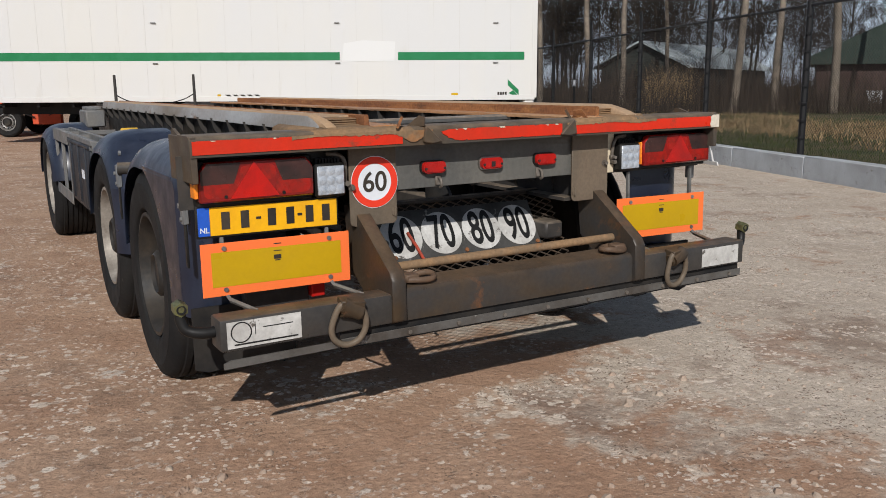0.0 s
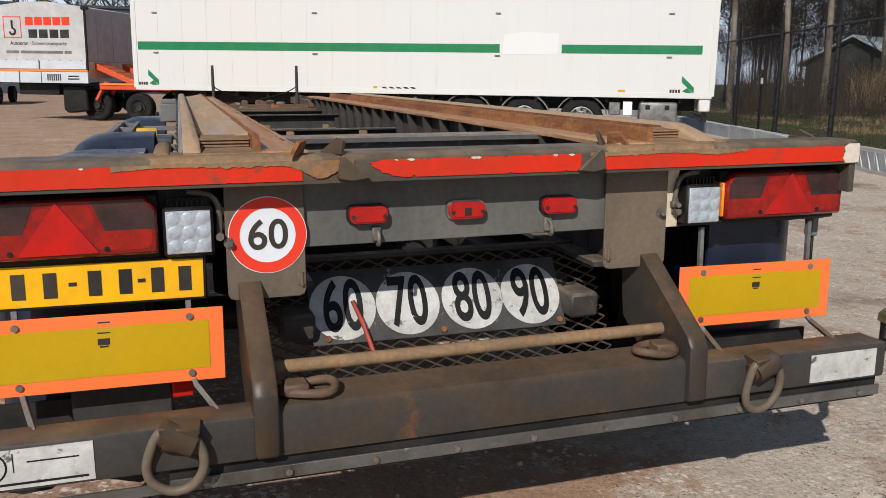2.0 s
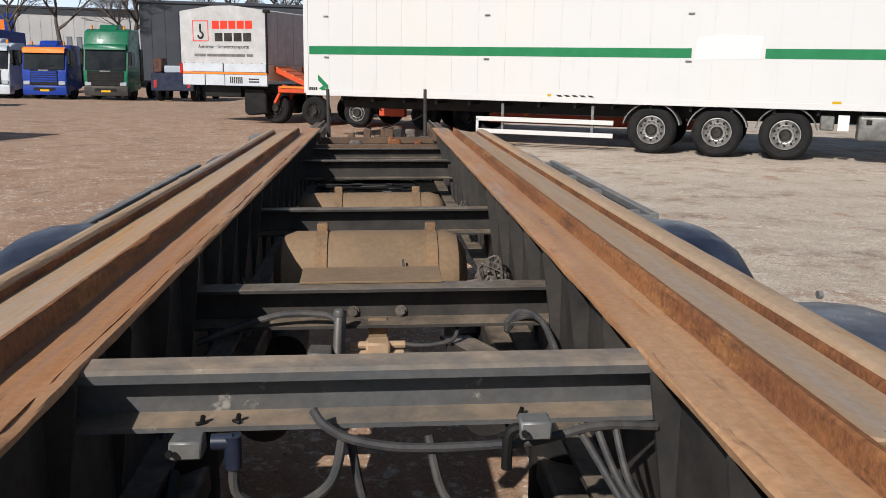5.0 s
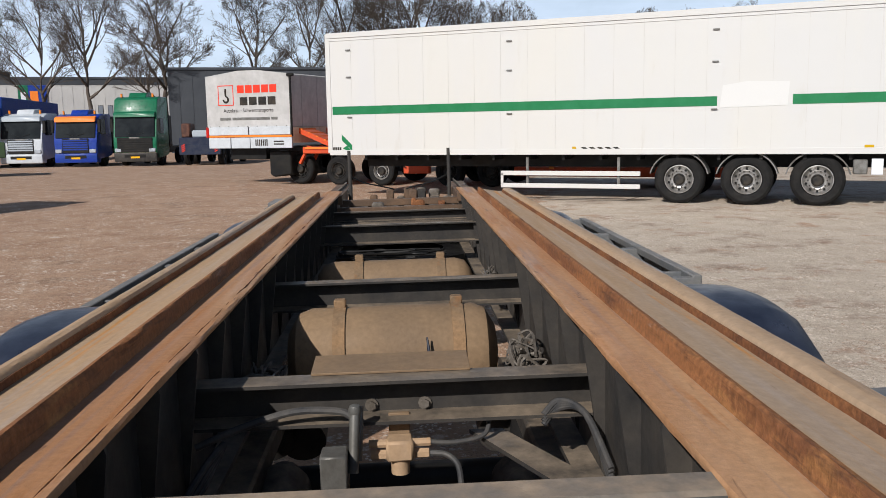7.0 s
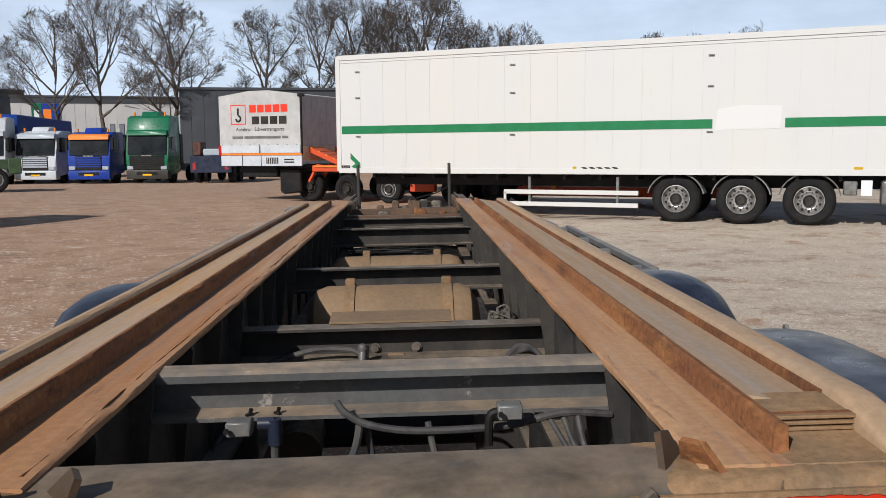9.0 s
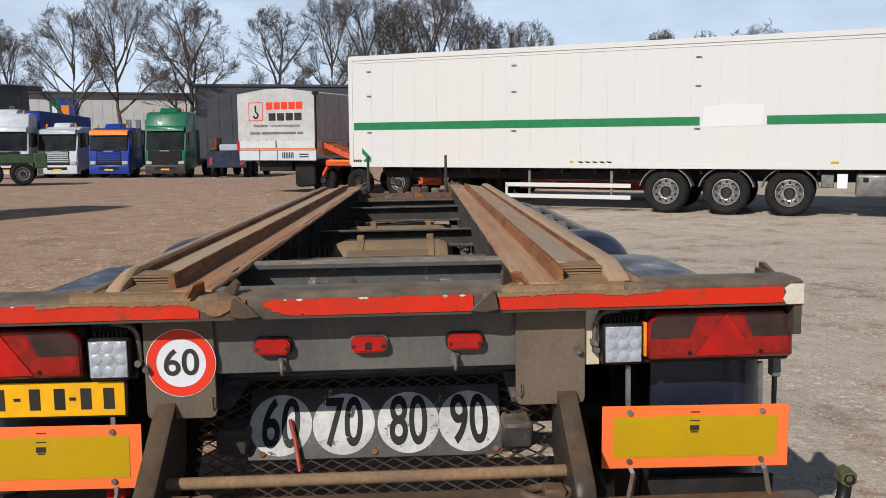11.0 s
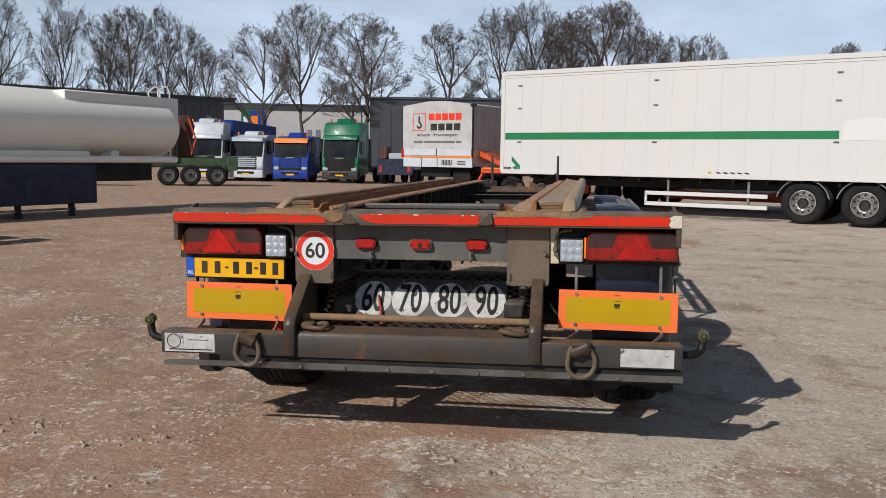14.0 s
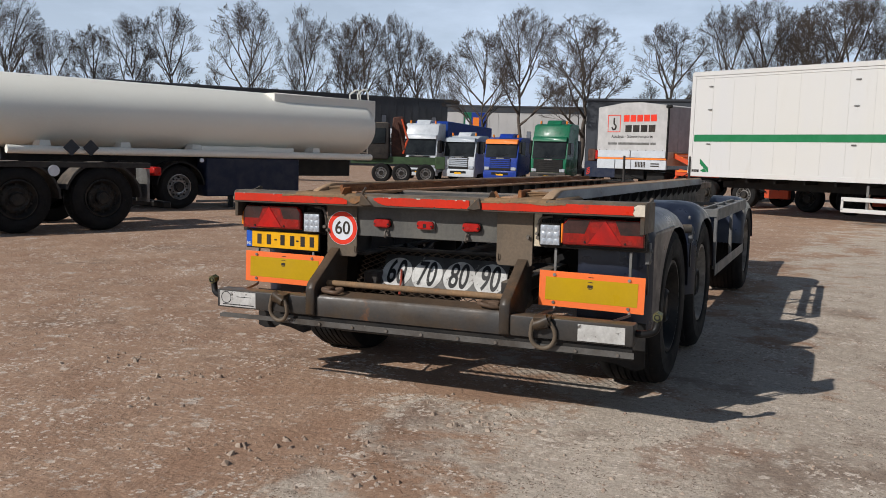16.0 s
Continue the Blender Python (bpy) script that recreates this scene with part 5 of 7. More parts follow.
def build_white_trailer():
    t = root("box_trailer", "long white ribbed box trailer with a green stripe", "trailer", WT)
    L, W, zb, zt = 13.55, 2.55, 1.06, 3.84
    b = box(B(), 0, L, 0, W, zb, zt, 0.015)
    body = part("body", b, M["box_white"], t, "white ribbed side wall")
    for z0, z1, d in ((zb - 0.05, zb + 0.07, 0.02), (zt - 0.10, zt + 0.02, 0.02), (zt - 0.17, zt - 0.155, 0.012)):
        part("side_rail", box(B(), -0.01, L + 0.01, -d, 0.01, z0, z1, 0.004), M["box_white"], t, "white edge rail")
    for x in (0.0, L):
        part("corner_rail", box(B(), x - 0.06, x + 0.06, -0.015, 0.02, zb, zt, 0.004), M["box_white"], t, "white corner rail")
    for k in range(1, 22):
        x = k * 0.617
        part("panel_rib", box(B(), x - 0.004, x + 0.004, -0.004, 0.005, zb + 0.07, zt - 0.1), M["seam"], body)
    part("green_stripe", box(B(), 0.09, 8.85, -0.006, 0.003, 1.965, 2.155), M["green"], body, "dark green stripe", 0)
    part("green_stripe", box(B(), 10.24, 13.3, -0.006, 0.003, 1.965, 2.155), M["green"], body, "dark green stripe", 0)
    part("bare_patch", prism(B(), [(8.9, 1.93), (10.15, 1.95), (10.18, 2.40), (9.4, 2.43), (8.95, 2.36)], "y", -0.0055, 0.003), M["box_patch"], body, "cleaner white patch", 0)
    for x0 in (0.32, 12.9):  # green arrow mark and its lettering bar
        b = prism(B(), [(x0, 1.50), (x0 + 0.27, 1.25), (x0 + 0.27, 1.12), (x0, 1.36)], "y", -0.007, 0.003)
        prism(b, [(x0 + 0.02, 1.17), (x0 + 0.13, 1.24), (x0 + 0.25, 1.12), (x0 + 0.13, 1.12)], "y", -0.007, 0.003)
        part("arrow_mark", b, M["green"], body, "dark green angular mark", 0)
        for k in range(4):
            part("mark_bar", box(B(), x0 - 0.25 + k * 0.06, x0 - 0.205 + k * 0.06, -0.007, 0.003, 1.13, 1.20), M["ink"], body, "small dark bar", 0)
    for k in range(5):
        b = prism(B(), [(6.1 + k * 0.17, 1.17), (6.2 + k * 0.17, 1.17), (6.26 + k * 0.17, 1.13), (6.16 + k * 0.17, 1.13)], "y", -0.0065, 0.003)
        part("slanted_dash", b, M["ink"], body, "dark slanted dash", 0)
    for u0, u1 in ((11.52, 11.68), (5.92, 6.0)):
        part("yellow_label", box(B(), u0, u1, -0.0065, 0.003, 1.12, 1.18), M["board"], body, "small yellow label", 0)
    for x in (0.55, 4.52, 8.8, 12.6):
        for z in (1.9, 2.83, 3.45):
            part("wall_fitting", box(B(), x - 0.06, x + 0.06, -0.03, 0.0, z - 0.015, z + 0.015, 0.004), M["alu"], body)
    # chassis
    b = box(B(), 0.6, 13.3, 0.75, 0.87, 0.72, 1.0)
    box(b, 0.6, 13.3, 1.68, 1.80, 0.72, 1.0)
    for x in np.arange(0.9, 13.2, 0.8):
        box(b, x - 0.03, x + 0.03, 0.1, 2.45, 0.9, 1.01)
    part("chassis", b, M["black"], t, "black chassis frame")
    for x in (8.13, 9.44, 10.74):
        for y, s in ((0.12, -1), (2.43, 1)):
            w = wheel(t, 0, 0, 0, 0.50, 0.36, -1 if s < 0 else 1, M["alloy"], 0.05, 0.12)
            w.matrix_local = Matrix.Translation((x, y, 0.50)) @ pose(0, 0, 0, 0, 0, 90)
        pts = [(x + 0.60 * math.cos(radians(a)), 0.50 + 0.57 * math.sin(radians(a))) for a in np.linspace(12, 168, 16)]
        inner = [(x + 0.575 * math.cos(radians(a)), 0.50 + 0.545 * math.sin(radians(a))) for a in np.linspace(168, 12, 16)]
        part("mudguard", prism(B(), pts + inner, "y", 0.05, 0.5), M["alu"], t, "grey mudguard")
    # white side guard
    b = B()
    for z in (0.34, 0.61):
        box(b, 4.30, 7.36, 0.02, 0.06, z - 0.05, z + 0.05, 0.008)
    box(b, 4.30, 4.36, 0.02, 0.06, 0.34, 0.61, 0.005)
    guard = part("side_guard", b, M["box_white"], t, "white side guard rails")
    for x in (4.9, 6.9):
        part("guard_post", box(B(), x - 0.03, x + 0.03, 0.065, 0.11, 0.3, 0.95, 0.004), M["alu"], guard)
    b = box(B(), 12.02, 12.85, 0.03, 0.6, 0.45, 0.92, 0.05, seg=3)
    tb = part("tool_box", b, M["alu"], t, "grey plastic tool box")
    for x in (12.2, 12.62):
        part("box_latch", box(B(), x - 0.05, x + 0.05, 0.0, 0.03, 0.76, 0.85, 0.01), M["black"], tb)
    part("label_plate", box(B(), 11.66, 11.86, 0.05, 0.07, 0.62, 0.92, 0.004), M["white"], t, "white information plate")
    part("hose_box", box(B(), 11.35, 11.6, 0.1, 0.3, 0.62, 0.9, 0.02), M["alu"], t)
    part("rear_leg", box(B(), 13.3, 13.55, 0.02, 0.3, 0.72, 1.06, 0.03), M["box_white"], t)
    part("rear_bumper", box(B(), 13.4, 13.5, 0.1, 2.45, 0.5, 0.62, 0.01), M["black"], t)


build_white_trailer()


# ---- air lines, valves and cables inside the frame ----
def hose(pts, r=0.008, mat="hose", name="air_hose", label="grey air hose"):
    part(name, sweep(B(), smooth_path(pts, 6), r, 8), M[mat], trailer, label)


def bundle(c, size, n, seed, mat="chain", name="cable_tangle", label="tangled loose cable ends"):
    rnd = random.Random(seed)
    b = B()
    for k in range(n):
        p = [Vector((c[0] + rnd.uniform(-1, 1) * size[0], c[1] + rnd.uniform(-1, 1) * size[1], c[2] + rnd.uniform(-1, 1) * size[2])) for _ in range(5)]
        sweep(b, smooth_path(p, 5), rnd.uniform(0.003, 0.006), 5)
    tagged(part(name, b, M[mat], trailer, label), kind="stuff")


def build_air_system():
    keep = set(trailer.children)
    for x, z in ((-0.248, 1.082), (0.253, 1.098)):
        v = part("valve_block", box(B(), x - 0.024, x + 0.022, 0.28, 0.32, z - 0.016, z + 0.012, 0.003), M["alu"], trailer, "grey valve block")
        part("valve_bolt", rod(B(), (x - 0.02, 0.265, z), (x - 0.02, 0.272, z), 0.005, 8), M["black"], v)
    b = rod(B(), (-0.215, 0.30, 1.085), (-0.185, 0.30, 1.085), 0.012, 10)
    rod(b, (-0.185, 0.30, 1.094), (-0.185, 0.30, 1.045), 0.013, 10)
    part("elbow_fitting", b, M["fender"], trailer, "blue-grey elbow fitting")
    hose([(-0.185, 0.30, 1.05), (-0.18, 0.30, 1.0), (-0.12, 0.31, 0.97), (-0.05, 0.33, 1.0), (-0.03, 0.36, 1.07)])
    hose([(-0.075, 0.37, 1.10), (-0.058, 0.35, 1.085), (-0.02, 0.345, 1.064), (0.04, 0.34, 1.052), (0.11, 0.34, 1.048), (0.20, 0.34, 1.050), (0.27, 0.34, 1.056), (0.36, 0.35, 1.072), (0.46, 0.37, 1.06)], 0.0075)
    hose([(0.23, 0.30, 1.095), (0.215, 0.30, 1.085), (0.212, 0.30, 1.03)], 0.008, "black")
    hose([(-0.02, 0.38, 1.05), (0.0, 0.36, 0.95), (0.05, 0.3, 0.85), (0.02, 0.2, 0.80)], 0.007)
    hose([(0.10, 0.36, 1.06), (0.12, 0.33, 0.98), (0.17, 0.3, 0.92), (0.16, 0.25, 0.85)], 0.007)
    for k in range(3):
        hose([(0.33 + 0.03 * k, 0.36, 1.07), (0.36 + 0.02 * k, 0.30, 1.02 - 0.01 * k), (0.40 + 0.015 * k, 0.22, 0.95), (0.44, 0.15, 0.86)], 0.006, label="loose grey line")
    for o in set(trailer.children) - keep:
        for q in (o, *o.children):
            q.data.transform(Matrix.Translation((-0.012, 0.085, 0.0)))
    keep = set(trailer.children)
    # group at the second crossbeam
    hose([(-0.44, 1.28, 0.90), (-0.34, 1.30, 0.935), (-0.22, 1.31, 0.965), (-0.12, 1.31, 0.962), (-0.085, 1.30, 0.95)], 0.009)
    b = rod(B(), (-0.078, 1.28, 0.97), (-0.085, 1.24, 0.84), 0.012, 10)
    rod(b, (-0.068, 1.30, 0.975), (-0.074, 1.26, 0.86), 0.009, 8)
    lathe(b, [(0, 0.016), (0.012, 0.012), (0.016, 0), (0.012, -0.012), (0, -0.016)], (-0.078, 1.28, 0.972), (0, 0, 1), 10)
    part("riser_pipe", b, M["alu"], trailer, "grey riser pipe")
    part("valve_box", box(B(), -0.155, -0.095, 1.20, 1.27, 0.80, 0.895, 0.004), M["alu"], trailer, "grey flat valve box")
    part("manifold_bracket", box(B(), -0.005, 0.045, 1.36, 1.372, 0.84, 0.935, 0.002), M["tank"], trailer, "brown hanging bracket")
    b = box(B(), -0.012, 0.052, 1.30, 1.36, 0.835, 0.885, 0.006)
    for x in (-0.03, 0.07):
        rod(b, (x - 0.022, 1.33, 0.872), (x + 0.022, 1.33, 0.872), 0.010, 8)
        rod(b, (x - 0.018, 1.33, 0.845), (x + 0.018, 1.33, 0.845), 0.012, 6)
    rod(b, (0.02, 1.33, 0.835), (0.02, 1.33, 0.80), 0.022, 12)
    part("manifold", b, M["rust_plate"], trailer, "dusty brass-brown air manifold")
    hose([(0.09, 1.33, 0.872), (0.15, 1.33, 0.868), (0.22, 1.34, 0.88), (0.235, 1.36, 0.92)], 0.006)
    hose([(0.09, 1.33, 0.845), (0.13, 1.32, 0.842), (0.155, 1.3, 0.82), (0.16, 1.28, 0.76)], 0.007)
    part("diagonal_strut", prism(B(), [(0.19, 1.42), (0.27, 1.42), (0.45, 1.05), (0.36, 1.05)], "z", 0.855, 0.865), M["frame"], trailer, "dark diagonal plate")
    for k in range(4):
        hose([(0.36, 1.33, 0.925 - 0.008 * k), (0.40, 1.34, 0.955 - 0.006 * k), (0.45, 1.28, 0.94), (0.478, 1.15, 0.86 - 0.01 * k)], 0.008)
    for k in range(3):
        hose([(-0.38, 1.3, 0.90), (-0.42, 1.22, 0.86 - 0.02 * k), (-0.46, 1.05 - 0.03 * k, 0.78), (-0.44, 0.9, 0.70)], 0.008)
    for o in set(trailer.children) - keep:
        for q in (o, *o.children):
            q.data.transform(Matrix.Translation((-0.012, 0.06, 0.026)))
    bundle((-0.40, 1.95, 0.86), (0.06, 0.16, 0.06), 26, 2)
    bundle((0.40, 2.05, 0.90), (0.045, 0.16, 0.055), 30, 3)
    bundle((0.42, 3.3, 0.92), (0.035, 0.2, 0.05), 22, 4)
    bundle((-0.05, 4.1, 0.95), (0.30, 0.06, 0.02), 18, 5, "black")
    hose([(-0.42, 0.9, 0.78), (-0.40, 0.7, 0.75), (-0.42, 0.5, 0.80)], 0.02, "black", "dark_hose", "thick dark hose")
    # springs and brake chambers low in the frame
    for s in (-1, 1):
        for y in (0.55, 1.80, 2.45):
            part("brake_chamber", rod(rod(B(), (s * 0.36, y, 0.52), (s * 0.36, y + 0.16, 0.56), 0.085, 18), (s * 0.36, y + 0.16, 0.56), (s * 0.36, y + 0.22, 0.575), 0.05, 12), M["frame"], trailer, "dusty brake chamber")
        part("trailing_arm", box(B(), *sorted((s * 0.40, s * 0.50)), 0.1, 2.9, 0.60, 0.68, 0.01), M["frame"], trailer)
    # bits behind the marker board
    part("rear_box", box(B(), -1.05, -0.80, 0.0, 0.06, 0.46, 0.62, 0.006), M["frame"], trailer, "grey rear box")
    part("red_reflector", box(B(), -0.80, -0.745, -0.03, 0.02, 0.52, 0.60, 0.004), M["reflector"], trailer, "red reflector block")
    part("blue_stick", rod(B(), (0.105, 2.10, 0.87), (0.095, 2.13, 0.965), 0.009, 8, 0.003), M["fender"], trailer, "small blue pointed stick")


build_air_system()


# ---- yard surroundings ----
M.update(
    concrete=surface("pale_concrete_kerb", (0.40, 0.42, 0.44), 0.8, tone=(0.31, 0.32, 0.33), tone_scale=2, spots=(0.22, 0.21, 0.2), spot_scale=6),
    fence=surface("black_fence_steel", (0.012, 0.012, 0.013), 0.5),
    bark=surface("grey_brown_bark", (0.072, 0.059, 0.050), 0.9, tone=(0.105, 0.088, 0.074), tone_scale=3, bump=0.4, bump_scale=30),
    bark_wood=surface("dark_woodland_bark", (0.055, 0.044, 0.036), 0.9, tone=(0.03, 0.025, 0.02), tone_scale=2, bump=0.4, bump_scale=30),
    bark_pale=surface("pale_woodland_bark", (0.20, 0.165, 0.13), 0.9, tone=(0.09, 0.075, 0.06), tone_scale=2, bump=0.4, bump_scale=30),
    facade=surface("dark_grey_cladding", (0.045, 0.05, 0.058), 0.5, tone=(0.06, 0.066, 0.075), tone_scale=0.3),
    facade_light=surface("light_grey_cladding", (0.40, 0.40, 0.40), 0.6, tone=(0.46, 0.46, 0.45), tone_scale=0.3),
    pane=surface("grey_window_glass", (0.16, 0.18, 0.21), 0.15, coat=0.3, bump=0.0),
    glass=surface("dark_windscreen", (0.008, 0.010, 0.012), 0.12, tone=(0.02, 0.024, 0.026), tone_scale=0.8, rough_var=0.0, spec=0.14, bump=0.0),
    blue=surface("bright_blue_cab_paint", (0.010, 0.035, 0.26), 0.35, tone=(0.013, 0.042, 0.21), coat=0.3, bump=0.0),
    green_cab=surface("green_cab_paint", (0.008, 0.125, 0.06), 0.35, tone=(0.01, 0.10, 0.05), coat=0.3, bump=0.0),
    white_cab=surface("white_cab_paint", (0.50, 0.53, 0.56), 0.35, tone=(0.43, 0.46, 0.49), coat=0.3, bump=0.0),
    silver=surface("silver_grey_cab_trim", (0.33, 0.37, 0.41), 0.4, bump=0.0),
    blue_box=surface("blue_tarpaulin_box", (0.012, 0.045, 0.26), 0.5, tone=(0.016, 0.055, 0.21), tone_scale=0.6),
    tarp=surface("light_grey_tarpaulin", (0.44, 0.435, 0.43), 0.6, tone=(0.38, 0.375, 0.365), tone_scale=0.9, bump=0.1, bump_scale=4),
    tank_paint=surface("cream_tank_paint", (0.80, 0.78, 0.70), 0.4, tone=(0.76, 0.74, 0.66), tone_scale=0.7, stretch=(0.4, 1, 1), coat=0.1, bump=0.0),
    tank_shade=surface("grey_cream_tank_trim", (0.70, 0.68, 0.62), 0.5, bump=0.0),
    olive=surface("dull_green_chassis", (0.055, 0.095, 0.045), 0.6, tone=(0.04, 0.06, 0.035)),
    crane=surface("brown_crane_steel", (0.06, 0.03, 0.024), 0.6, tone=(0.11, 0.05, 0.034), tone_scale=4),
    orange_paint=surface("orange_paint", (0.75, 0.2, 0.03), 0.5),
    barn=surface("dark_boarded_wall", (0.035, 0.042, 0.038), 0.8, tone=(0.055, 0.055, 0.048), tone_scale=1),
    shed_wall=surface("dull_red_brown_wall", (0.045, 0.026, 0.022), 0.8, tone=(0.075, 0.05, 0.045), tone_scale=1.5),
    barn_roof=surface("pale_corrugated_roof", (0.42, 0.47, 0.49), 0.6, tone=(0.36, 0.40, 0.42), tone_scale=0.5),
    twigs=surface("brown_thicket_twigs", (0.060, 0.044, 0.032), 0.9, tone=(0.030, 0.023, 0.018), tone_scale=1.5),
    green_black=surface("green_black_sheeting", (0.022, 0.034, 0.027), 0.6, tone=(0.03, 0.042, 0.034)),
    reed=surface("dry_grass", (0.30, 0.215, 0.12), 0.9, tone=(0.13, 0.085, 0.045), tone_scale=2),
    turf=surface("green_grass_blades", (0.032, 0.050, 0.011), 0.9, tone=(0.06, 0.062, 0.020), tone_scale=2),
    stone=surface("pale_crushed_stone", (0.36, 0.29, 0.23), 0.9, tone=(0.24, 0.165, 0.12), tone_scale=8, bump=0.3),
)


def kerb_x(y):
    return 6.80 + 0.345 * y


KA = math.degrees(math.atan2(-0.345, 1))  # the kerb's turn from the y axis


def build_kerb_and_fence():
    k0 = Matrix.Translation((kerb_x(-12), -12, 0)) @ pose(0, 0, 0, 0, 0, KA)
    kerb = new("kerb")
    kerb.matrix_world = k0
    tagged(kerb, "pale grey concrete kerb wall at the edge of the yard", "kerb", kind="structure")
    n = 24
    first = part("kerb_block", box(B(), 0.0, 0.22, 0.004, 1.996, -0.1, 0.31, 0.012), M["concrete"], kerb)
    for k in range(1, n):
        o = new("kerb_block", first.data)
        o.parent = kerb
        o.location = (0, 2 * k, 0.004 * ((k * 7) % 3))
    fence = root("chain_link_fence", "tall black chain-link fence on steel posts", "fence", Matrix.Translation((0.287, 0, 0)) @ k0)
    sp = 3.0
    posts = [0.42 + sp * k for k in range(16)]
    for y in posts:
        b = rod(B(), (0, y, 0), (0, y, 2.50), 0.05, 8)
        p = part("post", b, M["fence"], fence)
        b = rod(B(), (0, y, 2.48), (-0.02, y, 2.86), 0.036, 6)
        for z in (2.55, 2.65, 2.75, 2.84):
            box(b, -0.05, 0.01, y - 0.012, y + 0.012, z - 0.012, z + 0.012)
        part("post_top", b, M["fence"], p)
        for z in np.arange(0.3, 2.5, 0.25):
            part("post_clip", box(B(), -0.075, 0.0, y - 0.075, y + 0.03, z - 0.014, z + 0.014), M["fence"], p, "", 0)
    for z in (2.44,):
        part("top_rail", rod(B(), (0, posts[0], z), (0, posts[-1], z), 0.022, 6), M["fence"], fence)
    y0, y1, z0, z1, c = posts[0], posts[-1], 0.28, 2.44, 0.055
    vs, fs = [], []
    h = z1 - z0

    def wire(a, b_):
        i = len(vs)
        for y, z in (a, b_):
            vs.extend([(-0.002, y, z), (0.0015, y, z + 0.0022), (0.0015, y, z - 0.0022)])
        fs.extend([(i, i + 1, i + 4, i + 3), (i + 1, i + 2, i + 5, i + 4), (i + 2, i, i + 3, i + 5)])

    for k in range(int((y1 - y0 + h) / c)):
        s = y0 - h + k * c
        a, e = max(s, y0), min(s + h, y1)
        wire((a, z0 + a - s), (e, z0 + e - s))
        wire((a, z1 - (a - s)), (e, z1 - (e - s)))
    me = bpy.data.meshes.new("wire_netting")
    me.from_pydata(vs, [], fs)
    me.materials.append(M["fence"])
    o = new("wire_netting", me)
    o.parent = fence
    tagged(o, "black diamond wire netting", kind="stuff")
    # ladder on its side against the kerb
    lad = root("ladder", "aluminium ladder lying on its side against the kerb", "ladder", Matrix.Translation((kerb_x(7.1) - 0.16, 7.1, 0)) @ pose(0, 0, 0, 0, -14, KA))
    for z in (0.035, 0.385):
        part("stile", box(B(), -0.012, 0.012, 0, 2.6, z - 0.035, z + 0.035, 0.004), M["box_white"], lad)
    for k in range(9):
        part("rung", rod(B(), (0, 0.15 + k * 0.29, 0.03), (0, 0.15 + k * 0.29, 0.39), 0.015, 8), M["box_white"], lad)
    pole = root("marker_post", "thin black and white marker post by the fence", "post", Matrix.Translation((kerb_x(16) + 0.7, 16, 0.2)))
    part("pole", rod(B(), (0, 0, 0), (0, 0, 1.5), 0.03, 8), M["fence"], pole)
    part("white_band", rod(B(), (0, 0, 1.15), (0, 0, 1.3), 0.032, 8), M["white"], pole)


build_kerb_and_fence()


def place(x, y, turn):
    return Matrix.Translation((x, y, 0)) @ pose(0, 0, 0, 0, 0, turn)


def yard_wheel(parent, x, y, r, w, s, rim):
    """A wheel whose axle lies along local y; s tells the side that it faces."""
    wl_ = wheel(parent, 0, 0, 0, r, w, s, rim, 0.05, 0.12)
    wl_.matrix_local = Matrix.Translation((x, y, r)) @ pose(0, 0, 0, 0, 0, 90)
    return wl_


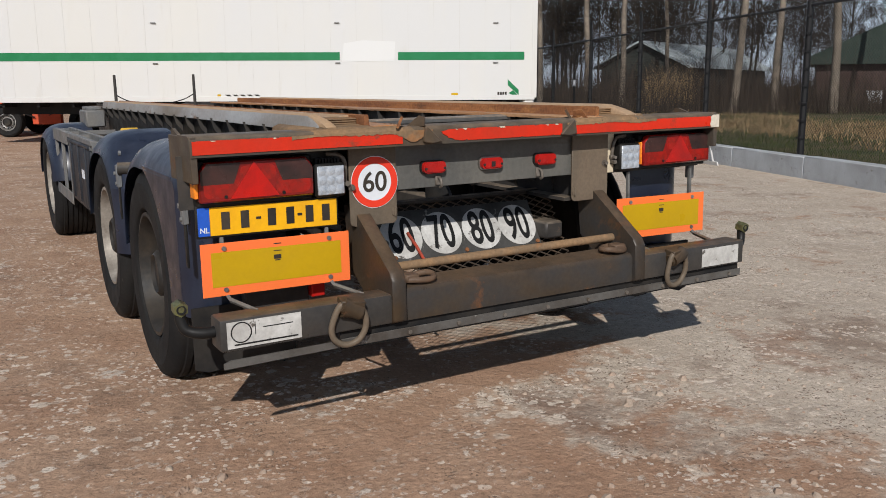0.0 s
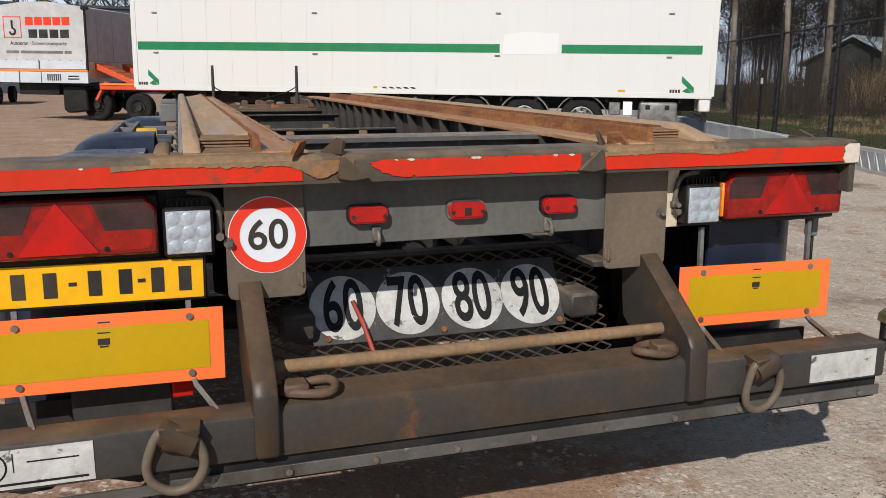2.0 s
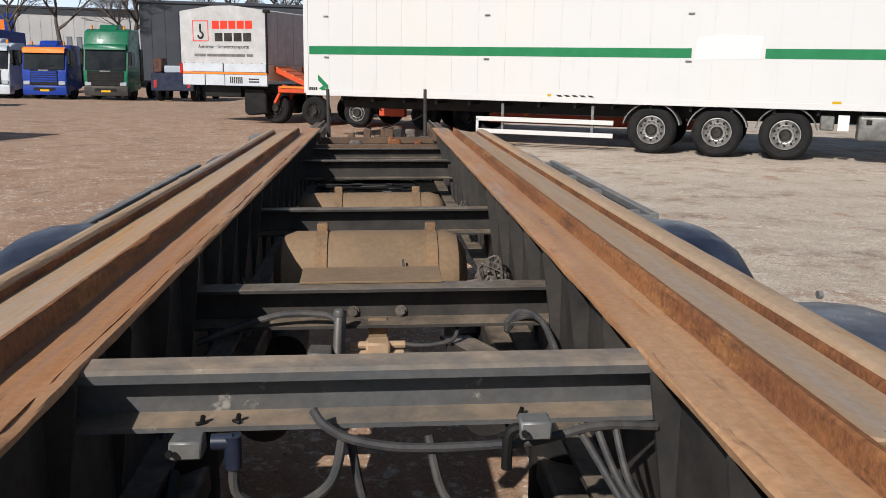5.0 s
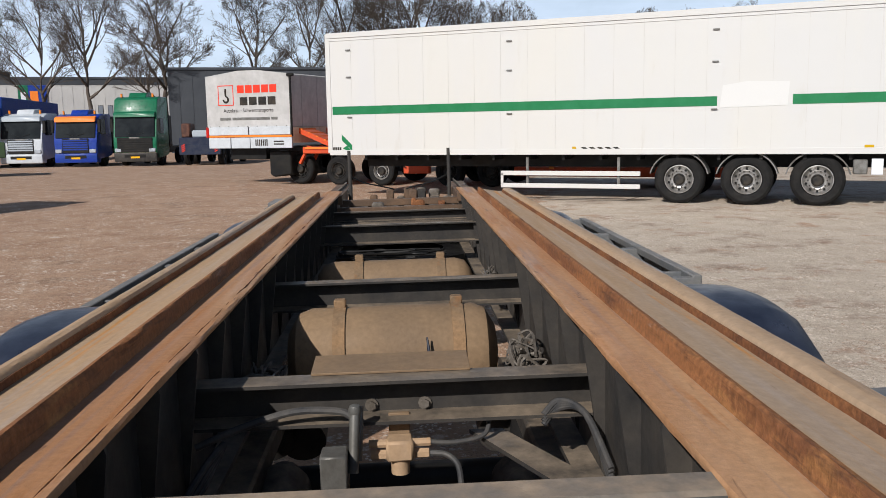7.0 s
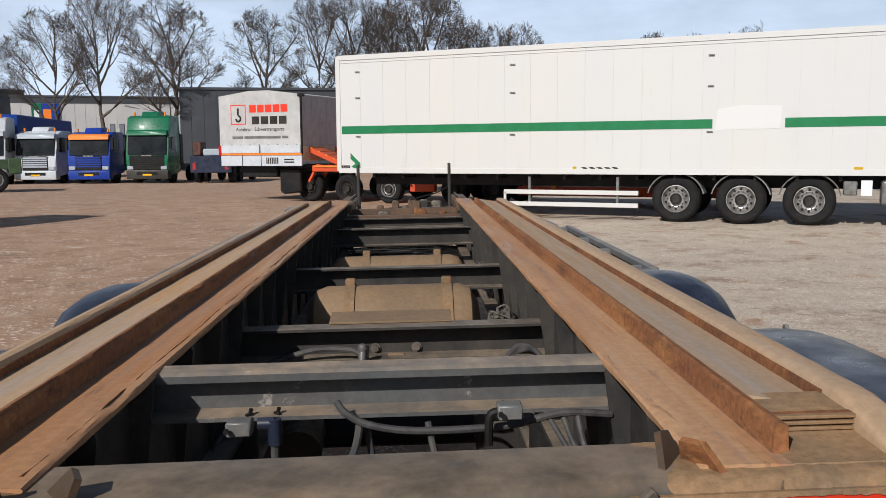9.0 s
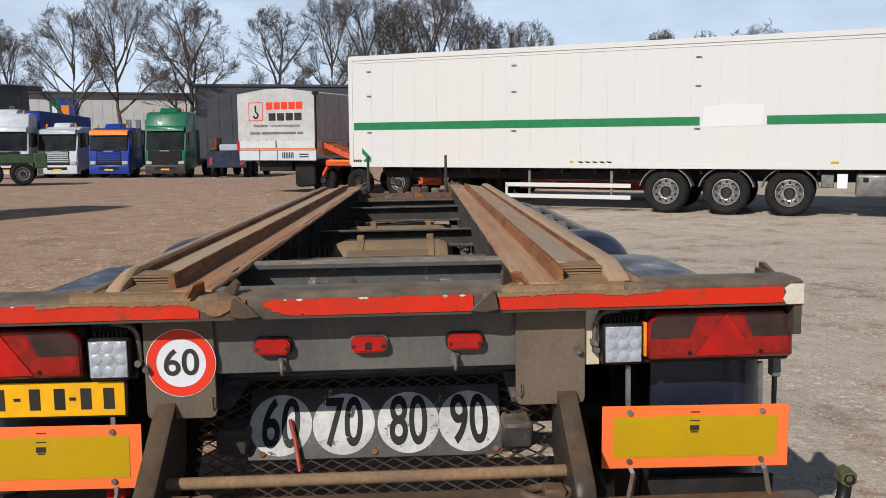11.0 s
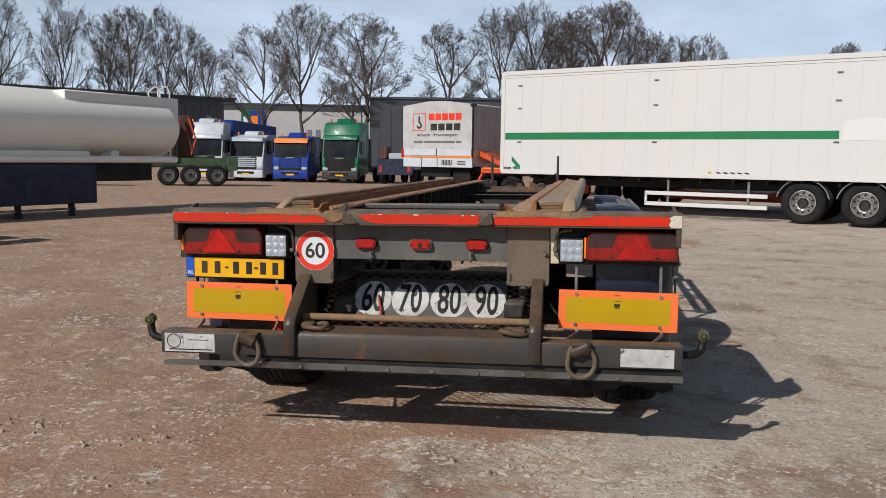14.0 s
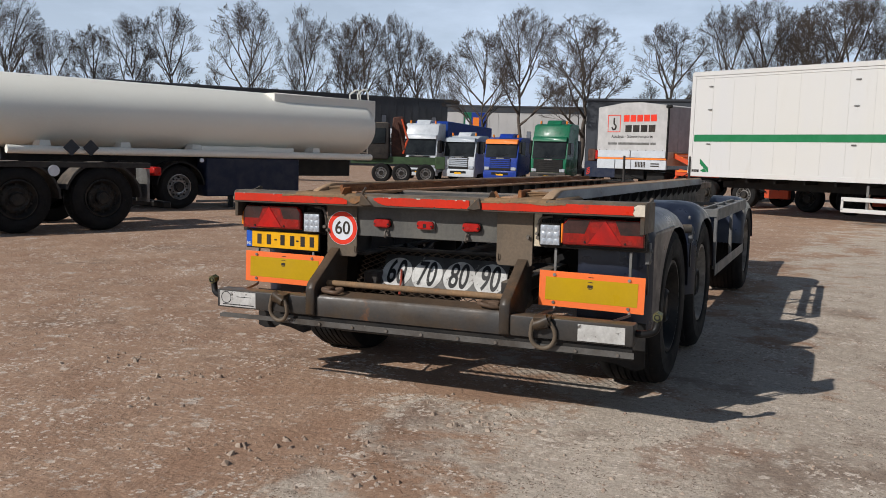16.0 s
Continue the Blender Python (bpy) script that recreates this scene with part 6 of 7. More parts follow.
# ---- red-orange low-loader behind the white trailer ----
def build_lowloader():
    t = root("low_loader", "red-orange low-loader trailer with ramps, dusty and worn", "trailer", place(-1.92, 24.65, -25.75))
    part("deck", box(B(), -1.2, 11.0, 0.1, 2.6, 0.92, 1.12, 0.02), M["redorange"], t, "red-orange deck")
    b = box(B(), -1.1, 11.0, 0.07, 0.1, 1.06, 1.11)
    part("orange_stripe", b, M["orange_paint"], t, "bright orange edge stripe")
    part("side_sill", box(B(), 2.1, 2.9, 0.12, 0.3, 0.35, 0.95, 0.02), M["redorange"], t, "red side sill")
    part("well", box(B(), 5.4, 11.0, 0.12, 2.5, 0.3, 0.55, 0.02), M["redorange"], t)
    for x in (0.0, 1.4, 3.5, 4.75):
        for y, s in ((0.12, -1), (2.58, 1)):
            yard_wheel(t, x, y, 0.42, 0.3, s, M["alloy"] if x == 1.4 else M["rim"])
    for y in (0.15, 1.75):  # folded ramps
        b = prism(B(), [(-1.9, 1.75), (-1.75, 1.85), (0.1, 1.12), (0.0, 1.0)], "y", y, y + 0.75)
        r = part("ramp", b, M["redorange"], t, "raised loading ramp")
        for k in range(7):
            u = k / 6.5
            b = box(B(), -1.75 + u * 1.7 - 0.03, -1.75 + u * 1.7 + 0.03, y - 0.01, y + 0.76, 1.86 - u * 0.7 - 0.02, 1.86 - u * 0.7 + 0.02)
            part("ramp_cleat", b, M["orange_paint"], r)
    for y in (0.2, 0.9):
        part("ramp_strut", sweep(B(), [(-0.35, y, 0.95), (-1.05, y, 1.12), (-1.35, y, 0.62)], 0.06, 4), M["redorange"], t, "red folding strut")
    b = prism(B(), [(-2.35, 0.30), (-2.35, 1.02), (-1.6, 1.02), (-1.55, 0.3), (-2.2, 0.22)], "y", 0.05, 0.6, None, 0.04)
    part("mudguard_box", b, M["black"], t, "black mudguard box")
    yard_wheel(t, -1.45, 0.35, 0.46, 0.3, -1, M["rim"])
    b = B()
    rod(b, (2.6, 0.05, 0.6), (3.8, 0.05, 1.35), 0.012, 6)
    rod(b, (1.0, 0.05, 1.0), (2.2, 0.05, 0.55), 0.02, 6)
    part("lashing_pole", b, M["black"], t)
    part("amber_leg", prism(B(), [(6.3, 1.0), (6.7, 1.0), (6.5, 0.5), (6.4, 0.5)], "y", 0.05, 0.1), M["orange_paint"], t)


build_lowloader()


# ---- tarpaulin truck body ----
def build_tarp_truck():
    t = root("tarpaulin_trailer", "grey tarpaulin trailer seen from its rear, with white and orange boards", "trailer", place(-5.95, 26.3, -25.0))
    W, L = 3.02, 9.4
    b = prism(B(), [(0, 1.72), (W, 1.72), (W, 3.26), (W * 0.62, 3.40), (W * 0.38, 3.40), (0, 3.26)], "y", 0, L, None, 0.02)
    body = part("tarpaulin", b, M["tarp"], t, "light grey tarpaulin cover")
    for k in range(9):
        part("eyelet", rod(B(), (0.12 + k * 0.34, -0.01, 1.75), (0.12 + k * 0.34, 0.01, 1.75), 0.018, 6), M["alu"], body)
    for y in np.arange(0.6, L, 0.9):
        part("seam", box(B(), W - 0.004, W + 0.012, y - 0.012, y + 0.012, 1.72, 3.2), M["tarp"], body)
    # print on the rear sheet: mark, two thick rows, two thin rows, all as plain bars
    x0, z0 = 0.46, 2.38
    b = B()
    for r in ((0.0, 0.56, 0.0, 0.025), (0.0, 0.56, 0.58, 0.605), (0.0, 0.025, 0.0, 0.605), (0.535, 0.56, 0.0, 0.605)):
        box(b, x0 + r[0], x0 + r[1], -0.006, 0.001, z0 + r[2], z0 + r[3])
    part("mark_frame", b, M["red"], body, "thin red square frame", 0)
    b = sweep(B(), smooth_path([(x0 + 0.28, -0.004, z0 + 0.5), (x0 + 0.28, -0.004, z0 + 0.3), (x0 + 0.36, -0.004, z0 + 0.22), (x0 + 0.34, -0.004, z0 + 0.12), (x0 + 0.24, -0.004, z0 + 0.1), (x0 + 0.19, -0.004, z0 + 0.17)], 5), 0.03, 6)
    part("hook_mark", b, M["ink"], body, "black hook shape")
    for k in range(5):
        part("red_bar", box(B(), 1.16 + k * 0.285, 1.40 + k * 0.285, -0.006, 0.001, 2.74, 2.97), M["red"], body, "thick red bar", 0)
    for k in range(4):
        part("black_bar", box(B(), 1.24 + k * 0.33, 1.51 + k * 0.33, -0.006, 0.001, 2.38, 2.62), M["ink"], body, "thick black bar", 0)
    for u0, u1, v0, v1 in ((0.5, 0.9, 1.94, 2.02), (0.95, 2.28, 1.94, 2.02), (2.33, 2.55, 1.94, 2.02)):
        part("text_bar", box(B(), u0, u1, -0.006, 0.001, v0, v1), M["alu"], body, "thin grey printed bar", 0)
    lettering("printed_line", "Autokran \u00b7 Schwertransporte", 0.155, pose(1.53, -0.006, 2.225) @ UPRIGHT, M["ink"], body, 0.96, 0.001, label="thin dark printed line of words")
    part("corner_lamp", box(B(), W - 0.1, W + 0.12, -0.06, 0.05, 3.18, 3.27, 0.02), M["black"], t)
    part("corner_post", box(B(), W - 0.03, W + 0.02, -0.03, 0.03, 1.45, 3.25, 0.005), M["black"], t)
    for u0, u1 in ((0.04, 1.5), (1.54, W - 0.04)):
        part("tail_board", box(B(), u0, u1, -0.03, 0.03, 1.50, 1.74, 0.006), M["white_cab"], t, "white tail board")
    part("orange_strip", box(B(), 0, W, -0.035, 0.03, 1.43, 1.49, 0.004), M["orange_paint"], t, "orange strip")
    for u0, u1 in ((0.06, 0.85), (0.88, 1.55), (1.57, W)):
        part("lower_panel", box(B(), u0, u1, -0.03, 0.03, 1.10, 1.42, 0.006), M["white_cab"], t, "white lower panel")
    for k in range(7):
        part("vent_bar", box(B(), 1.75 + k * 0.065, 1.79 + k * 0.065, -0.035, 0.0, 1.17, 1.36), M["ink"], t, "dark upright bar", 0)
    for z in (1.2, 1.28):
        part("vent_bar", box(B(), 2.4, 2.75, -0.035, 0.0, z, z + 0.04), M["ink"], t, "dark level bar", 0)
    part("red_lamp", box(B(), -0.02, 0.08, -0.05, 0.0, 1.42, 1.74, 0.01), M["reflector"], t)
    part("side_board", box(B(), W - 0.03, W + 0.01, 0.03, L, 1.25, 1.72, 0.006), M["cream"], t, "wooden side board")
    part("chassis", box(B(), 0.6, 1.9, 0.3, L, 0.75, 1.1, 0.02), M["black"], t)
    for y in (6.4, 7.7):
        for x, s in ((0.05, -1), (W - 0.05, 1)):
            wheel(t, x, y, 0.48, 0.48, 0.34, s, M["rim"], 0.06)


build_tarp_truck()


# ---- lorries in the far row ----
def lorry(x, y, turn, paint, label, H=3.4, visor=None, grille="black", lower=None, blinds=None):
    t = root("lorry", label, "lorry", place(x, y, turn) @ Matrix.Translation((0, 0, ground_height(x, y))), "row of parked lorries")
    W = 2.46
    h = W / 2
    prof = [(0.02, 0.34), (-0.02, 1.25), (0.06, 1.50), (0.30, min(2.62, H - 0.35)), (0.5, H - 0.12), (0.95, H), (2.2, H), (2.2, 0.55), (1.6, 0.5)]
    zt = min(2.5, H - 0.42)
    cab = part("cab", prism(B(), prof, "x", -h, h, None, 0.05), paint, t)
    part("windscreen", prism(B(), [(0.02, 1.50), (0.10, 1.50), (0.33, zt), (0.22, zt)], "x", -h + 0.10, h - 0.10, pose(0, -0.02, 0)), M["glass"], cab, "dark windscreen")
    for s in (-1, 1):
        b = prism(B(), [(0.5, 1.66), (1.35, 1.66), (1.35, 2.45), (0.7, 2.45)], "x", s * h - 0.01, s * h + 0.008)
        part("side_window", b, M["glass"], cab)
        b = box(B(), s * (h + 0.12) - 0.09, s * (h + 0.12) + 0.09, 0.16, 0.26, 1.75, 2.42, 0.03)
        rod(b, (s * h, 0.3, 2.35), (s * (h + 0.1), 0.22, 2.35), 0.02, 6)
        part("mirror", b, M["black"], cab)
        b = box(B(), s * 0.98 - 0.19, s * 0.98 + 0.19, -0.06, 0.03, 0.72, 0.92, 0.03)
        part("headlight", b, M["led"], cab, "clear headlight")
        wheel(t, s * 1.2, 1.25, 0.5, 0.5, 0.32, s, M["rim"], 0.05)
        for yy in (4.6, 5.95):
            wheel(t, s * 1.2, yy, 0.5, 0.5, 0.32, s, M["rim"], 0.05)
        part("beacon", rod(B(), (s * 0.9, 0.8, H - 0.02), (s * 0.9, 0.8, H + 0.16), 0.06, 10), M["amber"], cab)
    part("sun_visor", prism(B(), [(0.12, zt), (0.30, zt + 0.06), (0.42, zt + 0.3), (0.16, zt + 0.22)], "x", -h + 0.06, h - 0.06, pose(0, -0.06, 0), 0.01), visor or paint, cab)
    part("roof_shield", prism(B(), [(0.75, H - 0.05), (0.95, H + 0.2), (1.7, H + 0.24), (1.9, H - 0.05)], "x", -0.5, 0.5, None, 0.03), paint, cab)
    # grille with its bars
    gw = 0.98 if H > 3.3 and lower else 0.72
    part("grille_backing", box(B(), -gw - 0.04, gw + 0.04, -0.045, 0.0, 0.72, 1.46, 0.02), M["black"], cab, "dark grille backing")
    b = B()
    for k in range(5):
        z = 0.86 + k * 0.115
        box(b, -gw, gw, -0.055, 0.0, z, z + 0.085, 0.012)
    part("grille", b, M[grille], cab, "ribbed grille")
    part("badge_bar", box(B(), -0.28, 0.28, -0.062, -0.03, 1.42, 1.48), M["steel"], cab, "plain metal bar", 0)
    b = box(B(), -h, h, -0.07, 0.5, 0.22, 0.70, 0.06, seg=2)
    bp = part("bumper", b, lower or paint, cab)
    part("bumper_opening", box(B(), -0.62, 0.62, -0.078, -0.05, 0.44, 0.60, 0.01), M["black"], bp)
    part("number_bar", box(B(), -0.26, 0.26, -0.083, -0.07, 0.41, 0.5), M["plate"], bp, "plain yellow bar", 0)
    b = B()
    for s in (-1, 1):
        sweep(b, [(s * 0.1, 0.0, 1.62), (s * 0.55, 0.03, 1.72)], 0.012, 4)
    part("wiper", b, M["black"], cab)
    part("permit", box(B(), -0.98, -0.72, -0.02, 0.0, 1.66, 1.92, 0, pose(0, 0.10, 0, -12)), M["white"], cab, "white sheet behind the windscreen", 0)
    part("chassis", box(B(), -0.45, 0.45, 2.2, 7.0, 0.6, 0.95, 0.02), M["black"], t)
    part("equipment", box(B(), -1.2, 1.2, 2.35, 2.9, 0.9, 2.6, 0.05), M["black"], t)
    for o in [o for c in t.children for o in (c, *c.children, *(q for k in c.children for q in k.children))]:
        if not (o.name.startswith("wheel") or (o.parent and o.parent.name.startswith("wheel"))):
            o.data.transform(Matrix.Diagonal((1.02, 1, 1.13, 1)))  # tall cab on standard wheels
    return t


lorry(-15.5, 50.3, -4, M["green_cab"], "green lorry with a dark grille parked in a row", 3.55, lower=M["frame"])
lorry(-18.97, 50.5, -4, M["blue"], "blue lorry with an orange sun visor strip", 2.72, visor=M["orange_paint"], grille="blue")
lorry(-22.3, 51.0, -4, M["white_cab"], "white lorry with a grey visor and dark grille", 2.80, visor=M["silver"], grille="silver")
lorry(-24.9, 50.0, 8, M["white_cab"], "tall white lorry coupled to a blue trailer", 3.5)


def build_far_vehicles():
    t = root("covered_trailer", "long blue tarpaulin trailer behind the parked lorries", "trailer", place(-24.0, 52.8, 98) @ Matrix.Translation((0, 0, -0.33)))
    part("tarpaulin", prism(B(), [(0, 1.1), (0, 4.1), (0.1, 4.2), (13.5, 4.2), (13.6, 1.1)], "y", 0, 2.5, None, 0.04), M["blue_box"], t, "blue tarpaulin cover")
    part("chassis", box(B(), 0.3, 13.0, 0.5, 2.0, 0.7, 1.1), M["black"], t)
    for x in (9.0, 10.3, 11.6):
        yard_wheel(t, x, 0.1, 0.5, 0.34, -1, M["rim"])
        yard_wheel(t, x, 2.4, 0.5, 0.34, 1, M["rim"])
    t = root("flat_truck", "dark blue flat truck loaded with grey gear", "lorry", place(-11.6, 49.5, -4) @ Matrix.Translation((0, 0, -0.31)))
    part("bed", box(B(), -1.2, 1.2, 0, 6.5, 1.15, 1.6, 0.03), M["navy"], t, "dark blue bed")
    part("rear_frame", box(B(), -1.2, 1.2, -0.05, 0.1, 0.6, 1.2, 0.03), M["navy"], t)
    part("load", box(B(), -0.5, 1.15, 0.2, 5.0, 1.6, 2.0, 0.06), M["silver"], t, "light grey load")
    part("toolbox", box(B(), -1.1, -0.6, 0.2, 1.2, 1.6, 2.4, 0.06), M["crane"], t)
    for y in (1.0, 2.4, 5.6):
        for s in (-1, 1):
            wheel(t, s * 1.15, y, 0.48, 0.48, 0.32, s, M["rim"], 0.05)
    for s in (-1, 1):
        for k in range(4):
            b = prism(B(), [(s * 0.95 - 0.1, 0.75 + k * 0.11), (s * 0.95 + 0.1, 0.85 + k * 0.11), (s * 0.95 + 0.1, 0.9 + k * 0.11), (s * 0.95 - 0.1, 0.8 + k * 0.11)], "y", -0.06, -0.04)
            part("hazard_stripe", b, M["red"], t)
    # green swap-body chassis with a folded crane
    t = root("crane_chassis", "dull green truck chassis with a folded brown crane", "lorry", place(-20.3, 34.1, 26) @ Matrix.Translation((0, 0, -0.09)))
    part("chassis", box(B(), -0.6, 4.2, 0.3, 2.2, 0.95, 1.35, 0.02), M["olive"], t, "dull green frame")
    part("rear_beam", box(B(), 3.8, 4.3, 0.0, 2.5, 0.75, 1.4, 0.03), M["olive"], t)
    for x in (1.0, 2.05, 3.3):
        yard_wheel(t, x, 0.05, 0.5, 0.34, -1, M["alloy"])
        yard_wheel(t, x, 2.45, 0.5, 0.34, 1, M["alloy"])
    cr = part("crane", prism(B(), [(1.5, 1.35), (2.25, 1.35), (2.1, 2.2), (2.3, 2.9), (2.05, 3.45), (1.55, 3.4), (1.45, 2.4)], "y", 0.7, 1.6, None, 0.05), M["crane"], t, "folded brown crane")
    for p, q, r in (((2.15, 0.62, 1.7), (1.75, 0.62, 3.1), 0.09), ((2.0, 0.6, 3.3), (2.35, 0.6, 2.2), 0.045), ((2.3, 0.6, 2.2), (2.1, 0.6, 1.5), 0.05)):
        part("boom", rod(B(), p, q, r, 6), M["redorange"] if r < 0.065 else M["crane"], cr, "folded crane boom")
    part("cab", box(B(), -0.7, 1.38, 0.1, 2.4, 1.2, 3.1, 0.12, seg=2), M["frame"], t, "dark grey cab")
    part("cab_window", box(B(), 0.2, 1.2, 0.06, 0.12, 2.0, 2.8, 0.02), M["glass"], t)
    part("cab_window", box(B(), 1.36, 1.42, 0.35, 2.15, 2.0, 2.85, 0.02), M["glass"], t)
    t = root("flat_trailer", "dark flat trailer with a white side guard", "trailer", place(-24.2, 30.0, 26) @ Matrix.Translation((0, 0, -0.03)))
    part("frame", box(B(), -4.5, 3.3, 0.2, 2.4, 0.9, 1.15, 0.02), M["black"], t)
    b = B()
    for z in (0.62, 0.85):
        box(b, -4.0, 3.0, 0.0, 0.05, z - 0.04, z + 0.04, 0.006)
    part("side_guard", b, M["box_white"], t, "white side guard")
    for x in (-0.6, 0.2):
        part("landing_leg", box(B(), x - 0.08, x + 0.08, 0.3, 0.5, 0.0, 0.95, 0.01), M["black"], t)
    for x in (-3.2, -4.4):
        yard_wheel(t, x, 0.1, 0.48, 0.34, -1, M["rim"])


build_far_vehicles()


# ---- tank trailer and the dark chassis before it ----
def build_tanker():
    t = root("tank_trailer", "cream tank trailer with a navy side skirt", "tanker", place(-12.9, 7.3, 69.3))
    L, cz, hz, hw = 9.75, 2.07, 0.80, 1.22
    K = L + 0.5
    prof = [(0, 0.0), (0.55, 0.03), (0.86, 0.10), (0.97, 0.2), (1, 0.35), (1, K - 0.3), (0.985, K - 0.16), (0.9, K - 0.06), (0.6, K - 0.01), (0, K)]
    b = lathe(B(), prof, (0, 0, 0), (1, 0, 0), 48)
    bmesh.ops.transform(b, matrix=Matrix.Translation((-0.5, hw, cz)) @ Matrix.Diagonal((1, hw, hz, 1)), verts=b.verts)
    tank = part("tank", b, M["tank_paint"], t, "cream painted tank")
    b = box(B(), 6.55, L + 0.12, 0.34, 2.1, 2.30, 2.84, 0.02)
    part("top_coaming", b, M["tank_shade"], tank, "raised coaming along the tank top")
    b = B()
    for y in (0.6, 0.95):
        sweep(b, smooth_path([(L - 0.3, y, 2.86), (L - 0.3, y, 3.02), (L + 0.05, y, 3.02), (L + 0.05, y, 1.3)], 4), 0.022, 6)
    for z in np.arange(1.4, 2.9, 0.28):
        rod(b, (L + 0.05, 0.6, z), (L + 0.05, 0.95, z), 0.018, 6)
    part("ladder", b, M["tank_shade"], t, "cream rear ladder")
    part("hose_tube", rod(B(), (0.12, 0.02, 1.28), (9.45, 0.02, 1.28), 0.085, 16), M["tank_paint"], t, "long cream hose tube")
    for x in np.arange(0.9, 9.4, 1.7):
        part("saddle", prism(B(), [(x - 0.12, 1.3), (x + 0.12, 1.3), (x + 0.1, 1.48), (x - 0.1, 1.48)], "y", 0.12, 0.5), M["tank_shade"], t)
    part("valve_cover", box(B(), 4.4, 7.0, 0.1, 0.5, 1.34, 1.46, 0.02), M["tank_paint"], t)
    for x in (1.35, 1.75):
        d = 0.17
        b = prism(B(), [(x - d, 1.34), (x, 1.34 - d), (x + d, 1.34), (x, 1.34 + d)], "y", -0.10, -0.085)
        part("diamond_plate", b, M["facade"], t, "grey diamond plate", 0)
    part("chassis", box(B(), 0.2, 9.2, 0.6, 1.8, 0.75, 1.3, 0.02), M["black"], t)
    sk = part("side_skirt", box(B(), 4.5, 7.1, 0.02, 0.5, 0.28, 1.18, 0.02), M["navy"], t, "navy side skirt")
    for x in (5.2, 6.5):
        part("skirt_leg", box(B(), x - 0.05, x + 0.05, 0.1, 0.2, 0.0, 0.3), M["black"], sk)
    part("skirt_rail", box(B(), 4.3, 6.6, 0.12, 0.16, 0.14, 0.19), M["alu"], sk)
    for x in (1.2, 2.5, 3.86):
        yard_wheel(t, x, 0.12, 0.5, 0.36, -1, M["alloy"])
        yard_wheel(t, x, 2.3, 0.5, 0.36, 1, M["alloy"])
        pts = [(x + 0.6 * math.cos(radians(a)), 0.5 + 0.58 * math.sin(radians(a))) for a in np.linspace(5, 175, 14)]
        part("mudguard", prism(B(), pts + [(x + (u - x) * 0.95, 0.5 + (v - 0.5) * 0.95) for u, v in pts[::-1]], "y", 0.03, 0.5), M["black"], t)
    part("gauge", rod(B(), (4.35, 0.0, 1.12), (4.35, -0.03, 1.12), 0.05, 12), M["white"], t)
    # dark container chassis in front of it
    t = root("chassis_trailer", "low black container chassis with dark wheels", "trailer", place(-9.75, 3.45, 71.5))
    part("frame", box(B(), -8.0, 3.7, 0.7, 1.7, 0.86, 1.08, 0.02), M["black"], t, "black frame")
    part("side_rail", box(B(), -8.0, 3.6, 0.02, 0.1, 1.03, 1.12, 0.008), M["frame"], t, "dark side rail")
    for x in (-1.3, 0.06, 1.42, 2.78):
        yard_wheel(t, x, 0.06, 0.53, 0.38, -1, M["rim"])
        yard_wheel(t, x, 2.4, 0.53, 0.38, 1, M["rim"])
        if x > 1:
            pts = [(x + 0.66 * math.cos(radians(a)), 0.53 + 0.60 * math.sin(radians(a))) for a in np.linspace(0, 165, 14)]
            part("mudguard", prism(B(), pts + [(x + (u - x) * 0.95, 0.53 + (v - 0.53) * 0.95) for u, v in pts[::-1]], "y", 0.02, 0.45), M["frame"], t, "grey-topped mudguard")
    rb = part("rear_bumper", box(B(), 3.85, 4.0, 0.05, 2.45, 0.33, 0.45, 0.02), M["black"], t)
    part("tail_lamp", box(B(), 3.7, 3.85, 0.1, 0.5, 0.9, 1.05, 0.02), M["reflector"], t)
    part("white_board", box(B(), 3.55, 3.6, 0.05, 0.45, 0.45, 1.02, 0.005), M["alu"], t, "grey rear plate")
    part("reflector_disc", rod(B(), (1.95, 0.0, 0.98), (1.95, -0.02, 0.98), 0.09, 16), M["white"], t)


build_tanker()


# ---- buildings ----
def hall(name, label, p, q, height, depth, mat, band=None, windows=()):
    p, q = Vector((*p, 0)), Vector((*q, 0))
    d = q - p
    h = root(name, label, "building", Matrix.Translation(p) @ pose(0, 0, 0, 0, 0, math.degrees(math.atan2(d.y, d.x))))
    L = d.length
    wall = part("wall", box(B(), 0, L, 0, depth, -0.8, height, 0.02), mat, h)
    part("roof", box(B(), -0.15, L + 0.15, -0.15, depth, height, height + 0.25, 0.03), M["facade"], h)
    b = B()
    for x in np.arange(1.0, L, 1.2):
        box(b, x - 0.02, x + 0.02, -0.03, 0.0, -0.8, height)
    part("cladding_joint", b, mat, wall)
    if band:
        part("cladding_band", box(B(), -0.02, L + 0.02, -0.06, 0.1, height - band, height, 0.01), M["facade"], h)
    for x, z, w, hh in windows:
        wn_ = part("window", box(B(), x, x + w, -0.05, 0.02, z, z + hh, 0.01), M["pane"], h)
        part("frame", box(B(), x - 0.05, x + w + 0.05, -0.03, 0.0, z - 0.05, z + hh + 0.05), M["black"], wn_)
    return h


